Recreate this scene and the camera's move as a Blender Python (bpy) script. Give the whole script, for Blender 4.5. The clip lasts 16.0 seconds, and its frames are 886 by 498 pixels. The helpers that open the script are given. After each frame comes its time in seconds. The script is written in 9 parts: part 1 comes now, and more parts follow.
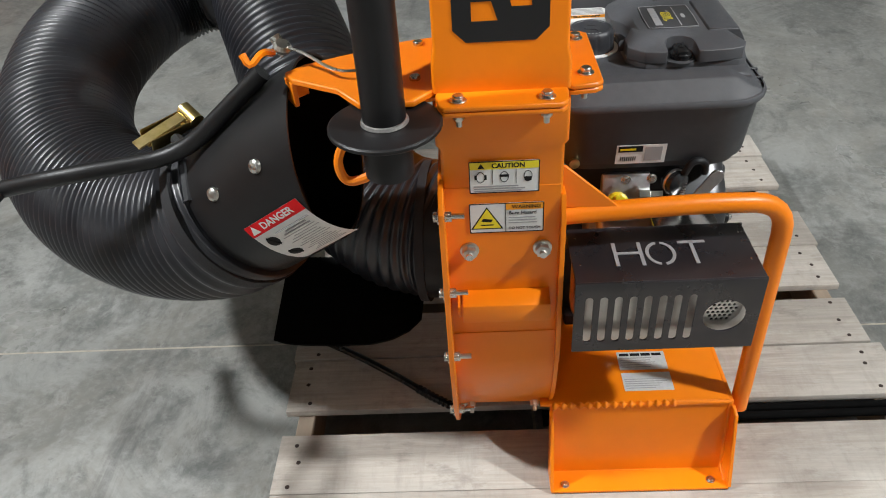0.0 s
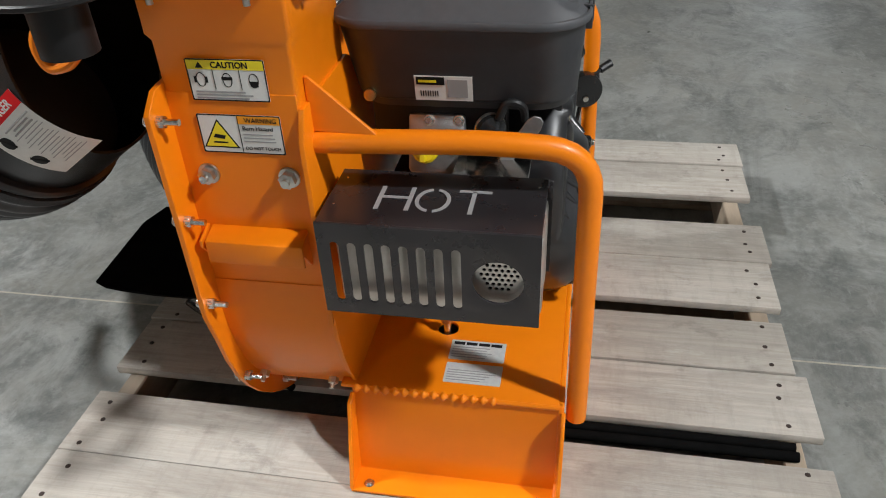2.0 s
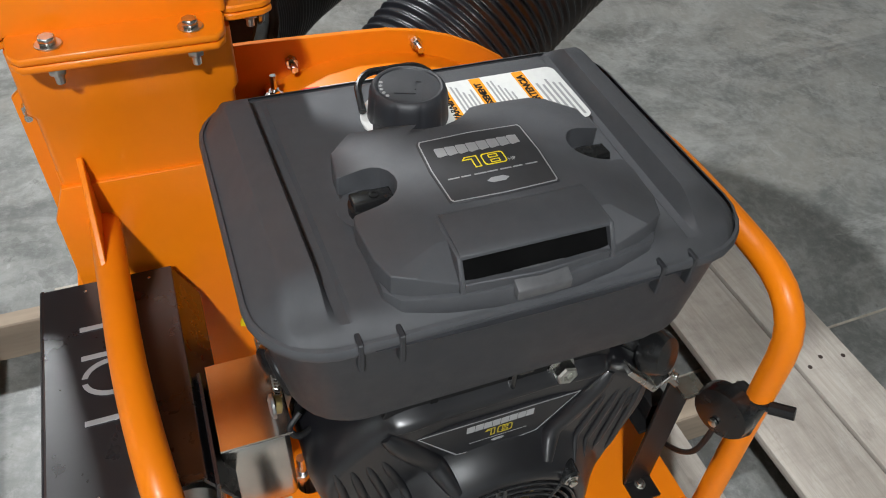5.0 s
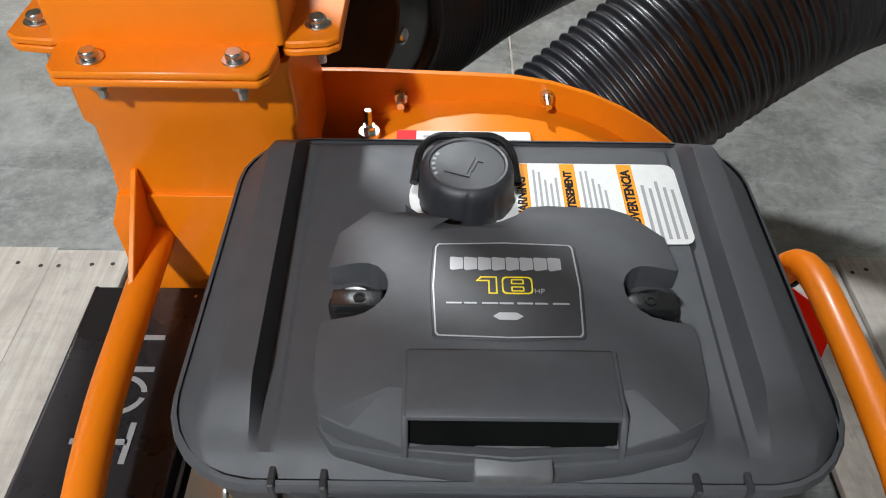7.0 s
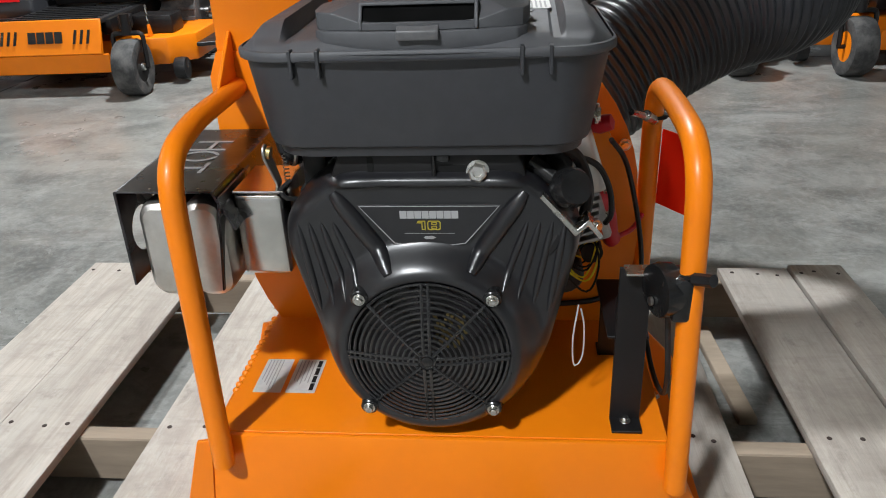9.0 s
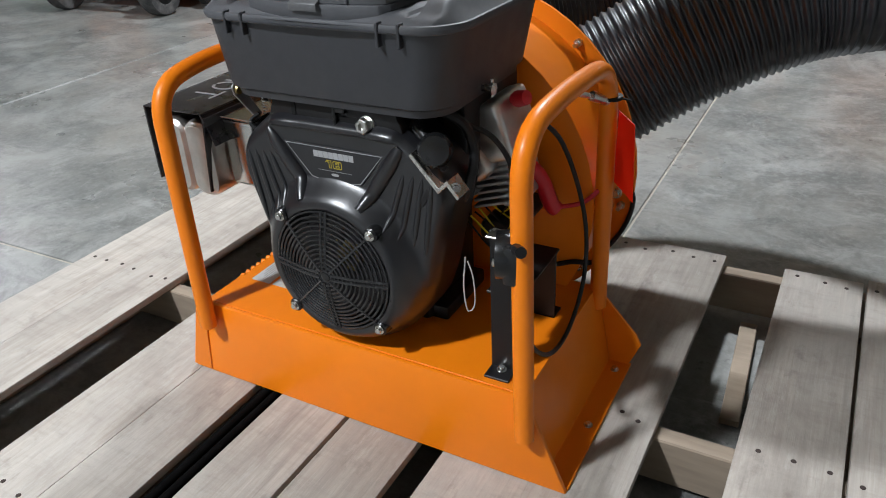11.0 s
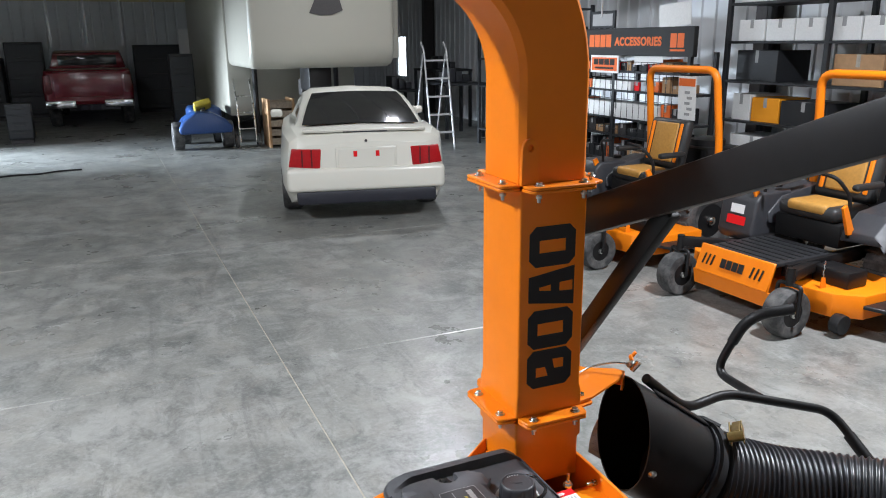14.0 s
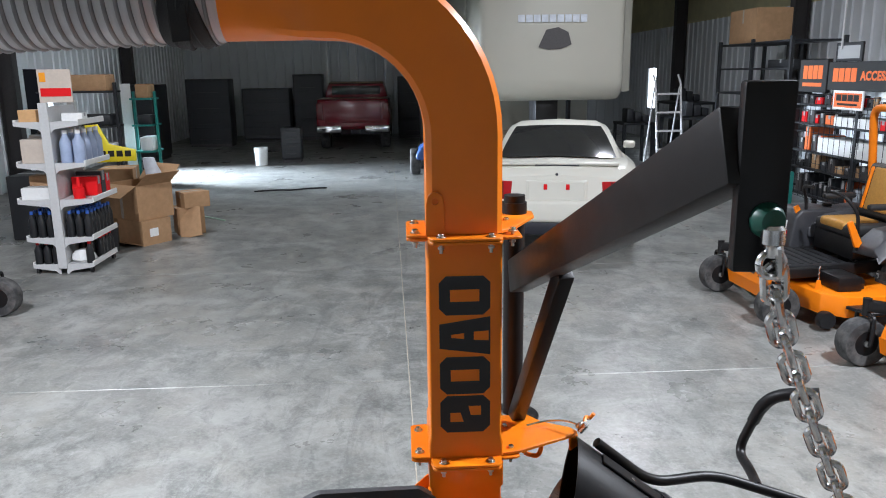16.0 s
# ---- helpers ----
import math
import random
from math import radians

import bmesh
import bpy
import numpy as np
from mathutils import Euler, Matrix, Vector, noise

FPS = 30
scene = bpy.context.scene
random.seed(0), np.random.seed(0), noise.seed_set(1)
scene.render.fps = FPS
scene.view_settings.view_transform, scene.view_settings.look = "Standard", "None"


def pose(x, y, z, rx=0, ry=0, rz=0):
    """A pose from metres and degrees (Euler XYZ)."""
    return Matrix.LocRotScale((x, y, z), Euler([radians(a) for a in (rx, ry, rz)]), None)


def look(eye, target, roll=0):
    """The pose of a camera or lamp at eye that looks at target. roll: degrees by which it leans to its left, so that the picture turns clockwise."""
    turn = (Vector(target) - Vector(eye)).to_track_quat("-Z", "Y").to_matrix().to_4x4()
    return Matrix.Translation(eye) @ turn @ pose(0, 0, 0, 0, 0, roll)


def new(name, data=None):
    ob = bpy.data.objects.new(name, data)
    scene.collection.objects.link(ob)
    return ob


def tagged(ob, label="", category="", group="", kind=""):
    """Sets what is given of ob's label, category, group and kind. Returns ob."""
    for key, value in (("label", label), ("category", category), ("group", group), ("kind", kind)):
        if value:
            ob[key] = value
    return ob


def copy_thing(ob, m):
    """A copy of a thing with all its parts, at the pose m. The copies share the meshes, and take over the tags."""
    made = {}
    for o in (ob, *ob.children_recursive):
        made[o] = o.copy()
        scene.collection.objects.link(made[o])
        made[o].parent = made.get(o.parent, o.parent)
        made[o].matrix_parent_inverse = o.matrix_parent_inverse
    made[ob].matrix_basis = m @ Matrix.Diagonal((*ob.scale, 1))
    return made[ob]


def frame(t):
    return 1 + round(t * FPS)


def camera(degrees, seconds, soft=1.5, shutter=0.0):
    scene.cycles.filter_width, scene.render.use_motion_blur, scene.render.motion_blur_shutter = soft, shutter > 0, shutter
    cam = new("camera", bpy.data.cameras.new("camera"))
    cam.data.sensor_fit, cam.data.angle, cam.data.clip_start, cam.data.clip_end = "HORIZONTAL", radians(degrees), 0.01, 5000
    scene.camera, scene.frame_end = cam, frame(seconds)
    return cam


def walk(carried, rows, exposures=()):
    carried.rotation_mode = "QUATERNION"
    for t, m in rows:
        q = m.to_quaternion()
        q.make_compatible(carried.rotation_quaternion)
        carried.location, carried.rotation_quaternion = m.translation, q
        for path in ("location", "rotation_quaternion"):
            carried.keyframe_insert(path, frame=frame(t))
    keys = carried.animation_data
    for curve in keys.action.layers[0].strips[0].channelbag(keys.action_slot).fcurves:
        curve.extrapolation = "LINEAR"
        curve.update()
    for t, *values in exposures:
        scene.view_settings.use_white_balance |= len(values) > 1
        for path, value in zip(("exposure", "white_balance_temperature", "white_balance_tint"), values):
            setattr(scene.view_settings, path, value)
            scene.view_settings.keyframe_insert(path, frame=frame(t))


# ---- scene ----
cam = camera(60.9, 16.0, 1.0)
PATH = [
    (0, (-0.015, -1.024, 1.479), (-0.102, 0.555, 0.255), -4.2),
    (0.5, (0.045, -1.05, 1.405), (-0.027, 0.535, 0.188), -4.0),
    (1, (0.176, -1.063, 1.305), (0.091, 0.536, 0.106), -3.4),
    (1.5, (0.354, -1.042, 1.246), (0.182, 0.576, 0.083), -3.0),
    (2, (0.466, -0.906, 1.232), (0.131, 0.699, 0.087), -2.9),
    (2.5, (0.577, -0.786, 1.26), (0.017, 0.76, 0.122), -2.9),
    (2.8, (0.677, -0.713, 1.273), (-0.017, 0.791, 0.152), -2.3),
    (3, (0.744, -0.648, 1.296), (-0.044, 0.784, 0.145), -2.6),
    (3.5, (0.842, -0.489, 1.323), (-0.171, 0.797, 0.174), -1.3),
    (6, (0.768, 0.25, 1.394), (-0.457, 0.403, -0.18), 2.6),
    (6.5, (0.643, 0.256, 1.388), (-0.596, 0.3, -0.181), 1.1),
    (7, (0.7, 0.258, 1.365), (-0.688, 0.259, -0.076), 0.7),
    (7.5, (0.874, 0.287, 1.305), (-0.688, 0.253, 0.056), -0.2),
    (8, (1.06, 0.288, 1.223), (-0.63, 0.227, 0.155), -1.7),
    (8.5, (1.251, 0.31, 1.154), (-0.516, 0.2, 0.223), -2.3),
    (9, (1.365, 0.412, 1.081), (-0.425, 0.235, 0.208), -2.4),
    (11.5, (1.329, 1.192, 1.191), (-0.02, 0.129, 0.165), -3.2),
    (12, (1.208, 1.36, 1.374), (0.026, 0.134, 0.326), -2.8),
    (12.5, (1.069, 1.434, 1.495), (-0.003, 0.069, 0.501), -2.4),
    (13, (1.025, 1.374, 1.692), (0.031, -0.107, 0.788), -1.7),
    (13.5, (0.995, 1.445, 1.814), (0.112, -0.189, 1.07), -1.2),
    (14, (0.946, 1.592, 1.916), (0.186, -0.18, 1.384), -0.6),
    (14.5, (0.922, 1.731, 1.972), (0.282, -0.128, 1.608), -0.7),
    (15, (0.76, 1.857, 2.0), (0.256, -0.052, 1.678), -0.9),
    (15.5, (0.45, 1.932, 1.999), (0.138, -0.006, 1.617), -1.1),
    (16, (0.176, 1.874, 1.976), (0.072, -0.071, 1.522), -0.7),
]
walk(cam, [(t, look(e, g, r)) for t, e, g, r in PATH], [(0, 0.0, 6500, 10), (1.5, -0.1, 6500, 10), (3.5, -0.2, 6500, 10), (6, -0.18, 6380, 10), (7, -0.14, 6350, 10), (8, 0.1, 6320, 10), (9, 0.02, 6390, 10), (11.5, -0.01, 6150, 11), (13, 0.06, 6230, 12), (14, 0.14, 6180, 13), (15, 0.38, 5960, 13), (16, 0.29, 6060, 14)])

# ---- world and large lights ----
world = bpy.data.worlds.new("world")
scene.world = world
world.use_nodes = True
world.node_tree.nodes["Background"].inputs[0].default_value = (0.6, 0.68, 0.8, 1)
world.node_tree.nodes["Background"].inputs[1].default_value = 0.01

# first two fit the cast shadows; the other five are unseen, added as fill
HIGH_BAYS = [(3.4, -1.15, 350), (-3.1, -0.5, 340), (3.4, 5.4, 2), (-3.1, 5.6, 2), (3.4, -8.2, 55), (-3.1, -8.2, 110), (-3.1, -15.0, 4)]


# ---- materials ----
def material(name, color, rough=0.5, metal=0.0, grain=0.0, scale=40.0, bump=0.0, bump_scale=200.0, stain=None, stain_scale=3.0, stain_amount=0.4, rough_var=0.0, coat=0.0, alpha=1.0, transmission=0.0, stretch=(1, 1, 1), per_object=0.0, spec=0.5):
    m = bpy.data.materials.new(name)
    m.use_nodes = True
    nt = m.node_tree
    b = nt.nodes["Principled BSDF"]
    b.inputs["Roughness"].default_value = rough
    b.inputs["Metallic"].default_value = metal
    b.inputs["Specular IOR Level"].default_value = spec
    b.inputs["Coat Weight"].default_value = coat
    b.inputs["Coat Roughness"].default_value = 0.12
    b.inputs["Transmission Weight"].default_value = transmission
    b.inputs["Alpha"].default_value = alpha
    tc = nt.nodes.new("ShaderNodeTexCoord")
    mp = nt.nodes.new("ShaderNodeMapping")
    mp.inputs["Scale"].default_value = stretch
    nt.links.new(tc.outputs["Object"], mp.inputs["Vector"])

    def noise_node(s, detail=4.0, r=0.6):
        n = nt.nodes.new("ShaderNodeTexNoise")
        n.inputs["Scale"].default_value = s
        n.inputs["Detail"].default_value = detail
        n.inputs["Roughness"].default_value = r
        nt.links.new(mp.outputs["Vector"], n.inputs["Vector"])
        return n

    def ramp(src, lo, hi, a, b2):
        r = nt.nodes.new("ShaderNodeMapRange")
        r.inputs["From Min"].default_value, r.inputs["From Max"].default_value = lo, hi
        r.inputs["To Min"].default_value, r.inputs["To Max"].default_value = a, b2
        nt.links.new(src, r.inputs["Value"])
        return r.outputs["Result"]

    def mix(fac, a, b2, mode="MIX"):
        x = nt.nodes.new("ShaderNodeMix")
        x.data_type, x.blend_type = "RGBA", mode
        for sock, v in ((x.inputs["Factor"], fac), (x.inputs["A"], a), (x.inputs["B"], b2)):
            if isinstance(v, (int, float)):
                sock.default_value = v
            elif isinstance(v, tuple):
                sock.default_value = (*v[:3], 1)
            else:
                nt.links.new(v, sock)
        return x.outputs["Result"]

    col = None
    if grain:
        n = noise_node(scale)
        col = mix(ramp(n.outputs["Fac"], 0.3, 0.7, 0, 1), tuple(c * (1 - grain) for c in color), tuple(min(1, c * (1 + grain)) for c in color))
    if stain:
        n = noise_node(stain_scale, 6.0, 0.65)
        col = mix(ramp(n.outputs["Fac"], 0.42, 0.68, 0, stain_amount), col if col is not None else tuple(color), tuple(stain))
    if per_object:
        oi = nt.nodes.new("ShaderNodeObjectInfo")
        v = ramp(oi.outputs["Random"], 0, 1, 1 - per_object, 1 + per_object)
        comb = nt.nodes.new("ShaderNodeCombineColor")
        for i in range(3):
            nt.links.new(v, comb.inputs[i])
        col = mix(1.0, col if col is not None else tuple(color), comb.outputs[0], "MULTIPLY")
    if col is None:
        b.inputs["Base Color"].default_value = (*color, 1)
    else:
        nt.links.new(col, b.inputs["Base Color"])
    if rough_var:
        n = noise_node(stain_scale * 2.3, 5.0)
        nt.links.new(ramp(n.outputs["Fac"], 0.3, 0.7, max(0.03, rough - rough_var), min(1, rough + rough_var)), b.inputs["Roughness"])
    if bump:
        n = noise_node(bump_scale, 3.0)
        bp = nt.nodes.new("ShaderNodeBump")
        bp.inputs["Strength"].default_value = bump
        bp.inputs["Distance"].default_value = 0.002
        nt.links.new(n.outputs["Fac"], bp.inputs["Height"])
        nt.links.new(bp.outputs["Normal"], b.inputs["Normal"])
    return m


def glow(name, color, strength):
    m = bpy.data.materials.new(name)
    m.use_nodes = True
    b = m.node_tree.nodes["Principled BSDF"]
    b.inputs["Base Color"].default_value = (0.8, 0.8, 0.8, 1)
    b.inputs["Emission Color"].default_value = (*color, 1)
    b.inputs["Emission Strength"].default_value = strength
    return m


def layer(m, stretch, scale, detail, lo, hi, amount, color, rough=0.6, distortion=0.0):
    """Lay a cloudy film of one colour over a material's base colour."""
    nt = m.node_tree
    b = nt.nodes["Principled BSDF"]
    tc, mp, n = nt.nodes.new("ShaderNodeTexCoord"), nt.nodes.new("ShaderNodeMapping"), nt.nodes.new("ShaderNodeTexNoise")
    r, x = nt.nodes.new("ShaderNodeMapRange"), nt.nodes.new("ShaderNodeMix")
    mp.inputs["Scale"].default_value = stretch
    nt.links.new(tc.outputs["Object"], mp.inputs["Vector"])
    nt.links.new(mp.outputs["Vector"], n.inputs["Vector"])
    n.inputs["Scale"].default_value, n.inputs["Detail"].default_value = scale, detail
    n.inputs["Roughness"].default_value, n.inputs["Distortion"].default_value = rough, distortion
    r.inputs["From Min"].default_value, r.inputs["From Max"].default_value, r.inputs["To Max"].default_value = lo, hi, amount
    nt.links.new(n.outputs["Fac"], r.inputs["Value"])
    x.data_type = "RGBA"
    nt.links.new(r.outputs["Result"], x.inputs["Factor"])
    nt.links.new(b.inputs["Base Color"].links[0].from_socket, x.inputs["A"])
    x.inputs["B"].default_value = (*color, 1)
    nt.links.new(x.outputs["Result"], b.inputs["Base Color"])
    return m


def weathered():
    m = material("weathered_pallet_wood", (0.4, 0.36, 0.315), 0.8, grain=0.13, scale=110, stretch=(0.05, 1, 1), bump=0.7, bump_scale=160, per_object=0.16)
    layer(m, (0.025, 1, 1), 60, 6, 0.52, 0.66, 0.3, (0.24, 0.2, 0.165), 0.7)
    layer(m, (0.35, 1, 1), 6, 9, 0.45, 0.63, 0.65, (0.25, 0.215, 0.185), 0.72, 0.6)
    layer(m, (0.5, 1, 1), 3.2, 8, 0.5, 0.64, 0.45, (0.5, 0.465, 0.42), 0.7, 0.5)
    layer(m, (1.6, 0.35, 1), 26, 6, 0.5, 0.7, 0.3, (0.22, 0.19, 0.165), 0.7)
    layer(m, (0.6, 1, 1), 17, 7, 0.58, 0.7, 0.4, (0.13, 0.105, 0.09), 0.68, 0.2)
    return layer(m, (0.3, 1, 1), 24, 7, 0.56, 0.7, 0.4, (0.54, 0.51, 0.47), 0.75)


ORANGE = material("orange_powder_coat", (0.88, 0.222, 0.003), 0.38, spec=0.36, grain=0.04, scale=6, bump=0.06, bump_scale=220, rough_var=0.07, coat=0.05, stain=(0.74, 0.17, 0.006), stain_scale=5, stain_amount=0.25)
BLACK_COAT = material("black_powder_coat", (0.0095, 0.009, 0.0095), 0.42, spec=0.33, grain=0.15, scale=30, bump=0.12, bump_scale=900, rough_var=0.06)
BLACK_SATIN = material("black_satin_sheet", (0.017, 0.0145, 0.017), 0.3, spec=0.5, grain=0.2, scale=12, rough_var=0.06, stain=(0.03, 0.028, 0.026), stain_scale=9, stain_amount=0.3, coat=0.2)
EMBLEM = material("dark_emblem_vinyl", (0.04, 0.04, 0.043), 0.45, grain=0.08, scale=80)
PLASTIC = material("moulded_black_plastic", (0.027, 0.028, 0.033), 0.5, spec=0.65, grain=0.1, scale=60, bump=0.14, bump_scale=1600, rough_var=0.06, stain=(0.04, 0.04, 0.042), stain_scale=14, stain_amount=0.35)
# tank's black plastic again, paler to put the light on top into its colour
LIT_LID_PLASTIC = material("grained_lid_plastic_lit", (0.066, 0.068, 0.075), 0.58, spec=0.55, grain=0.08, scale=60, bump=0.16, bump_scale=1500, rough_var=0.05, stain=(0.078, 0.078, 0.082), stain_scale=11, stain_amount=0.35)
GLOSS_PLASTIC = material("glossy_black_plastic", (0.009, 0.009, 0.0095), 0.24, grain=0.1, scale=40, bump=0.04, bump_scale=500, rough_var=0.06, stain=(0.03, 0.03, 0.03), stain_scale=18, stain_amount=0.25)
RUBBER = material("black_rubber", (0.012, 0.012, 0.013), 0.45, spec=0.3, grain=0.2, scale=50, rough_var=0.08, stain=(0.035, 0.034, 0.034), stain_scale=7, stain_amount=0.35)
HOSE = material("black_ribbed_hose_rubber", (0.016, 0.0165, 0.0205), 0.36, spec=0.6, grain=0.2, scale=30, rough_var=0.07, stain=(0.034, 0.034, 0.038), stain_scale=6, stain_amount=0.3)
TYRE = material("tyre_rubber", (0.03, 0.03, 0.031), 0.75, grain=0.25, scale=25, stain=(0.17, 0.163, 0.155), stain_scale=9, stain_amount=0.6, bump=0.2, bump_scale=220)
STEEL = material("zinc_plated_steel", (0.62, 0.61, 0.58), 0.28, 1.0, grain=0.12, scale=90, rough_var=0.08)
WELD = material("bare_weld_bead", (0.3, 0.29, 0.28), 0.5, 0.8, grain=0.2, scale=200, bump=0.3, bump_scale=500)
STAINLESS = material("stainless_muffler_sheet", (0.68, 0.66, 0.63), 0.42, 1.0, grain=0.1, scale=20, stain=(0.36, 0.31, 0.25), stain_scale=14, stain_amount=0.35, rough_var=0.1)
ALU = material("cast_aluminium", (0.42, 0.42, 0.42), 0.45, 0.9, grain=0.15, scale=50, bump=0.3, bump_scale=400)
BRASS = material("yellow_passivated_buckle", (0.55, 0.42, 0.16), 0.36, 1.0, grain=0.2, scale=60, stain=(0.5, 0.42, 0.3), stain_scale=30)
YELLOW = material("yellow_plastic", (0.8, 0.62, 0.01), 0.4, grain=0.06)
RED_RUBBER = material("red_rubber_boot", (0.55, 0.01, 0.02), 0.4, grain=0.1)
RED_TAG = material("red_plastic_tag", (1.0, 0.06, 0.015), 0.45, grain=0.05)
tag_nodes = RED_TAG.node_tree
thin, blend = tag_nodes.nodes.new("ShaderNodeBsdfTranslucent"), tag_nodes.nodes.new("ShaderNodeMixShader")
thin.inputs["Color"].default_value = (1.0, 0.05, 0.015, 1)
blend.inputs["Fac"].default_value = 0.5
tag_nodes.links.new(tag_nodes.nodes["Principled BSDF"].outputs["BSDF"], blend.inputs[1])
tag_nodes.links.new(thin.outputs["BSDF"], blend.inputs[2])
tag_nodes.links.new(blend.outputs["Shader"], tag_nodes.nodes["Material Output"].inputs["Surface"])
LATCH = material("worn_grey_latch_plastic", (0.1, 0.1, 0.104), 0.45, grain=0.15, scale=90, bump=0.1, bump_scale=900)
EMBLEM_DARK = material("black_emblem_vinyl", (0.018, 0.018, 0.02), 0.4, grain=0.1, scale=80)
SHROUD_PLASTIC = material("glossy_moulded_shroud_plastic", (0.0085, 0.0085, 0.0105), 0.32, spec=0.8, grain=0.1, scale=40, bump=0.04, bump_scale=900, rough_var=0.05)
POLISHED = material("polished_stainless_sheet", (0.62, 0.6, 0.57), 0.2, 1.0, grain=0.1, scale=20, rough_var=0.06)
GUARD_WIRE = material("shiny_black_guard_wire", (0.02, 0.02, 0.021), 0.2, spec=0.7, grain=0.1, scale=40)
DULL_YELLOW = material("dull_gold_ink", (0.42, 0.33, 0.03), 0.5)
WHITE_LABEL = material("white_label_vinyl", (0.72, 0.72, 0.7), 0.5, spec=0.25, grain=0.04, scale=120)
GREY_LABEL = material("silver_label_vinyl", (0.62, 0.63, 0.62), 0.35, 0.2, grain=0.08, scale=120)
INK = material("black_ink", (0.009, 0.009, 0.009), 0.6, spec=0.2)
# dead black for rubber pieces, and for shade put into recesses
MATTE_BLACK = material("rubber_and_shade_black", (0.006, 0.006, 0.006), 0.95, spec=0.0, grain=0.2, scale=30)
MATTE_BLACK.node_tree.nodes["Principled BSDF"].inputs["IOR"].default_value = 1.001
GREY_INK = material("grey_fine_print", (0.34, 0.34, 0.34), 0.5)
LABEL_YELLOW = material("label_yellow", (0.83, 0.68, 0.02), 0.35)
LABEL_ORANGE = material("label_orange", (0.86, 0.33, 0.02), 0.55, spec=0.2)
LABEL_RED = material("label_red", (0.72, 0.012, 0.015), 0.55, spec=0.15)
SILVER_INK = material("silver_ink", (0.42, 0.42, 0.43), 0.4, 0.3)
DECAL_BLACK = material("black_vinyl_decal", (0.012, 0.012, 0.013), 0.35, grain=0.1)
WOOD = weathered()
WOOD_DARK = material("stringer_wood", (0.34, 0.27, 0.2), 0.85, grain=0.25, scale=20, stretch=(1, 0.15, 1), stain=(0.16, 0.12, 0.09), stain_scale=4, stain_amount=0.5, bump=0.4, bump_scale=80, per_object=0.12)
RUST = material("rusty_nail", (0.045, 0.03, 0.025), 0.7, 0.4)
CLEAR_HOSE = material("clear_grey_hose_film", (0.74, 0.75, 0.79), 0.2, alpha=0.66, grain=0.15, scale=30, stretch=(1, 0.2, 0.2))
HOSE_WIRE = material("grey_hose_helix", (0.2, 0.2, 0.21), 0.3, grain=0.1, coat=0.3)
STRAP = material("black_webbing", (0.012, 0.012, 0.014), 0.7, grain=0.3, scale=300, bump=0.5, bump_scale=500)
CHAIN = material("bright_zinc_chain", (0.7, 0.7, 0.7), 0.2, 1.0, grain=0.1, scale=60)
GREEN = material("green_plastic_cap", (0.006, 0.08, 0.055), 0.4)
VINYL_BLACK = material("black_vinyl_seat", (0.02, 0.02, 0.02), 0.5, grain=0.1, bump=0.2, bump_scale=300)
VINYL_TAN = material("tan_vinyl_seat", (0.42, 0.21, 0.04), 0.55, grain=0.12, bump=0.2, bump_scale=300)
CAR_WHITE = material("white_car_paint", (0.76, 0.74, 0.66), 0.28, grain=0.03, scale=4, coat=0.6, stain=(0.6, 0.57, 0.5), stain_scale=4, stain_amount=0.2)
CAR_GLASS = material("dark_car_glass", (0.02, 0.02, 0.02), 0.08, grain=0.1)
CAR_TRIM = material("dark_bumper_trim", (0.02, 0.021, 0.03), 0.5, grain=0.1)
# red lens darkened in its colour for the truck in deep shade
TAIL_SHADED = material("shaded_red_lens", (0.12, 0.008, 0.01), 0.25, grain=0.1, scale=30)
TAIL_RED = material("red_lamp_lens", (0.42, 0.008, 0.012), 0.3, grain=0.1, coat=0.25, spec=0.3)
LENS_DARK = material("dark_red_lamp_rib", (0.12, 0.004, 0.006), 0.3, coat=0.25)
TRUCK_RED = material("dark_red_truck_paint", (0.17, 0.008, 0.016), 0.25, grain=0.04, coat=0.6)
CHROME = material("chrome", (0.75, 0.75, 0.77), 0.12, 1.0)
CARD_CREAM = material("cream_printed_card", (0.55, 0.47, 0.4), 0.7, grain=0.06, scale=30)
CARD_ORANGE = material("pale_orange_card", (0.62, 0.36, 0.16), 0.6, grain=0.06, scale=30)
JUG_BLUE = material("translucent_blue_jug", (0.35, 0.42, 0.58), 0.3, grain=0.1, scale=12)
PALE_GREEN = material("pale_green_plastic", (0.42, 0.55, 0.45), 0.45, grain=0.06)
CARDBOARD = material("brown_cardboard", (0.42, 0.25, 0.13), 0.85, grain=0.1, scale=15, stain=(0.3, 0.17, 0.08), stain_scale=5, stain_amount=0.4)
SHELF_GREY = material("light_grey_shelf_paint", (0.55, 0.55, 0.55), 0.4, grain=0.05)
WALL_METAL = material("white_ribbed_wall_sheet", (0.74, 0.76, 0.78), 0.45, grain=0.04, scale=3, stain=(0.5, 0.5, 0.5), stain_scale=1.5, stain_amount=0.3)
INSULATION = material("yellowed_insulation_facing", (0.66, 0.6, 0.36), 0.7, grain=0.1, scale=4, stain=(0.5, 0.45, 0.27), stain_scale=1.2, stain_amount=0.5, bump=0.4, bump_scale=14)
CEILING_MAT = material("ceiling_insulation_facing", (0.62, 0.62, 0.55), 0.7, grain=0.1, scale=3, bump=0.4, bump_scale=10)
BEAM = material("dark_painted_steel_beam", (0.05, 0.045, 0.045), 0.55, grain=0.15)
RACK_BLACK = material("black_rack_paint", (0.02, 0.021, 0.024), 0.45, grain=0.1)
SIGN_BLACK = material("black_sign_board", (0.015, 0.015, 0.016), 0.5, grain=0.1)
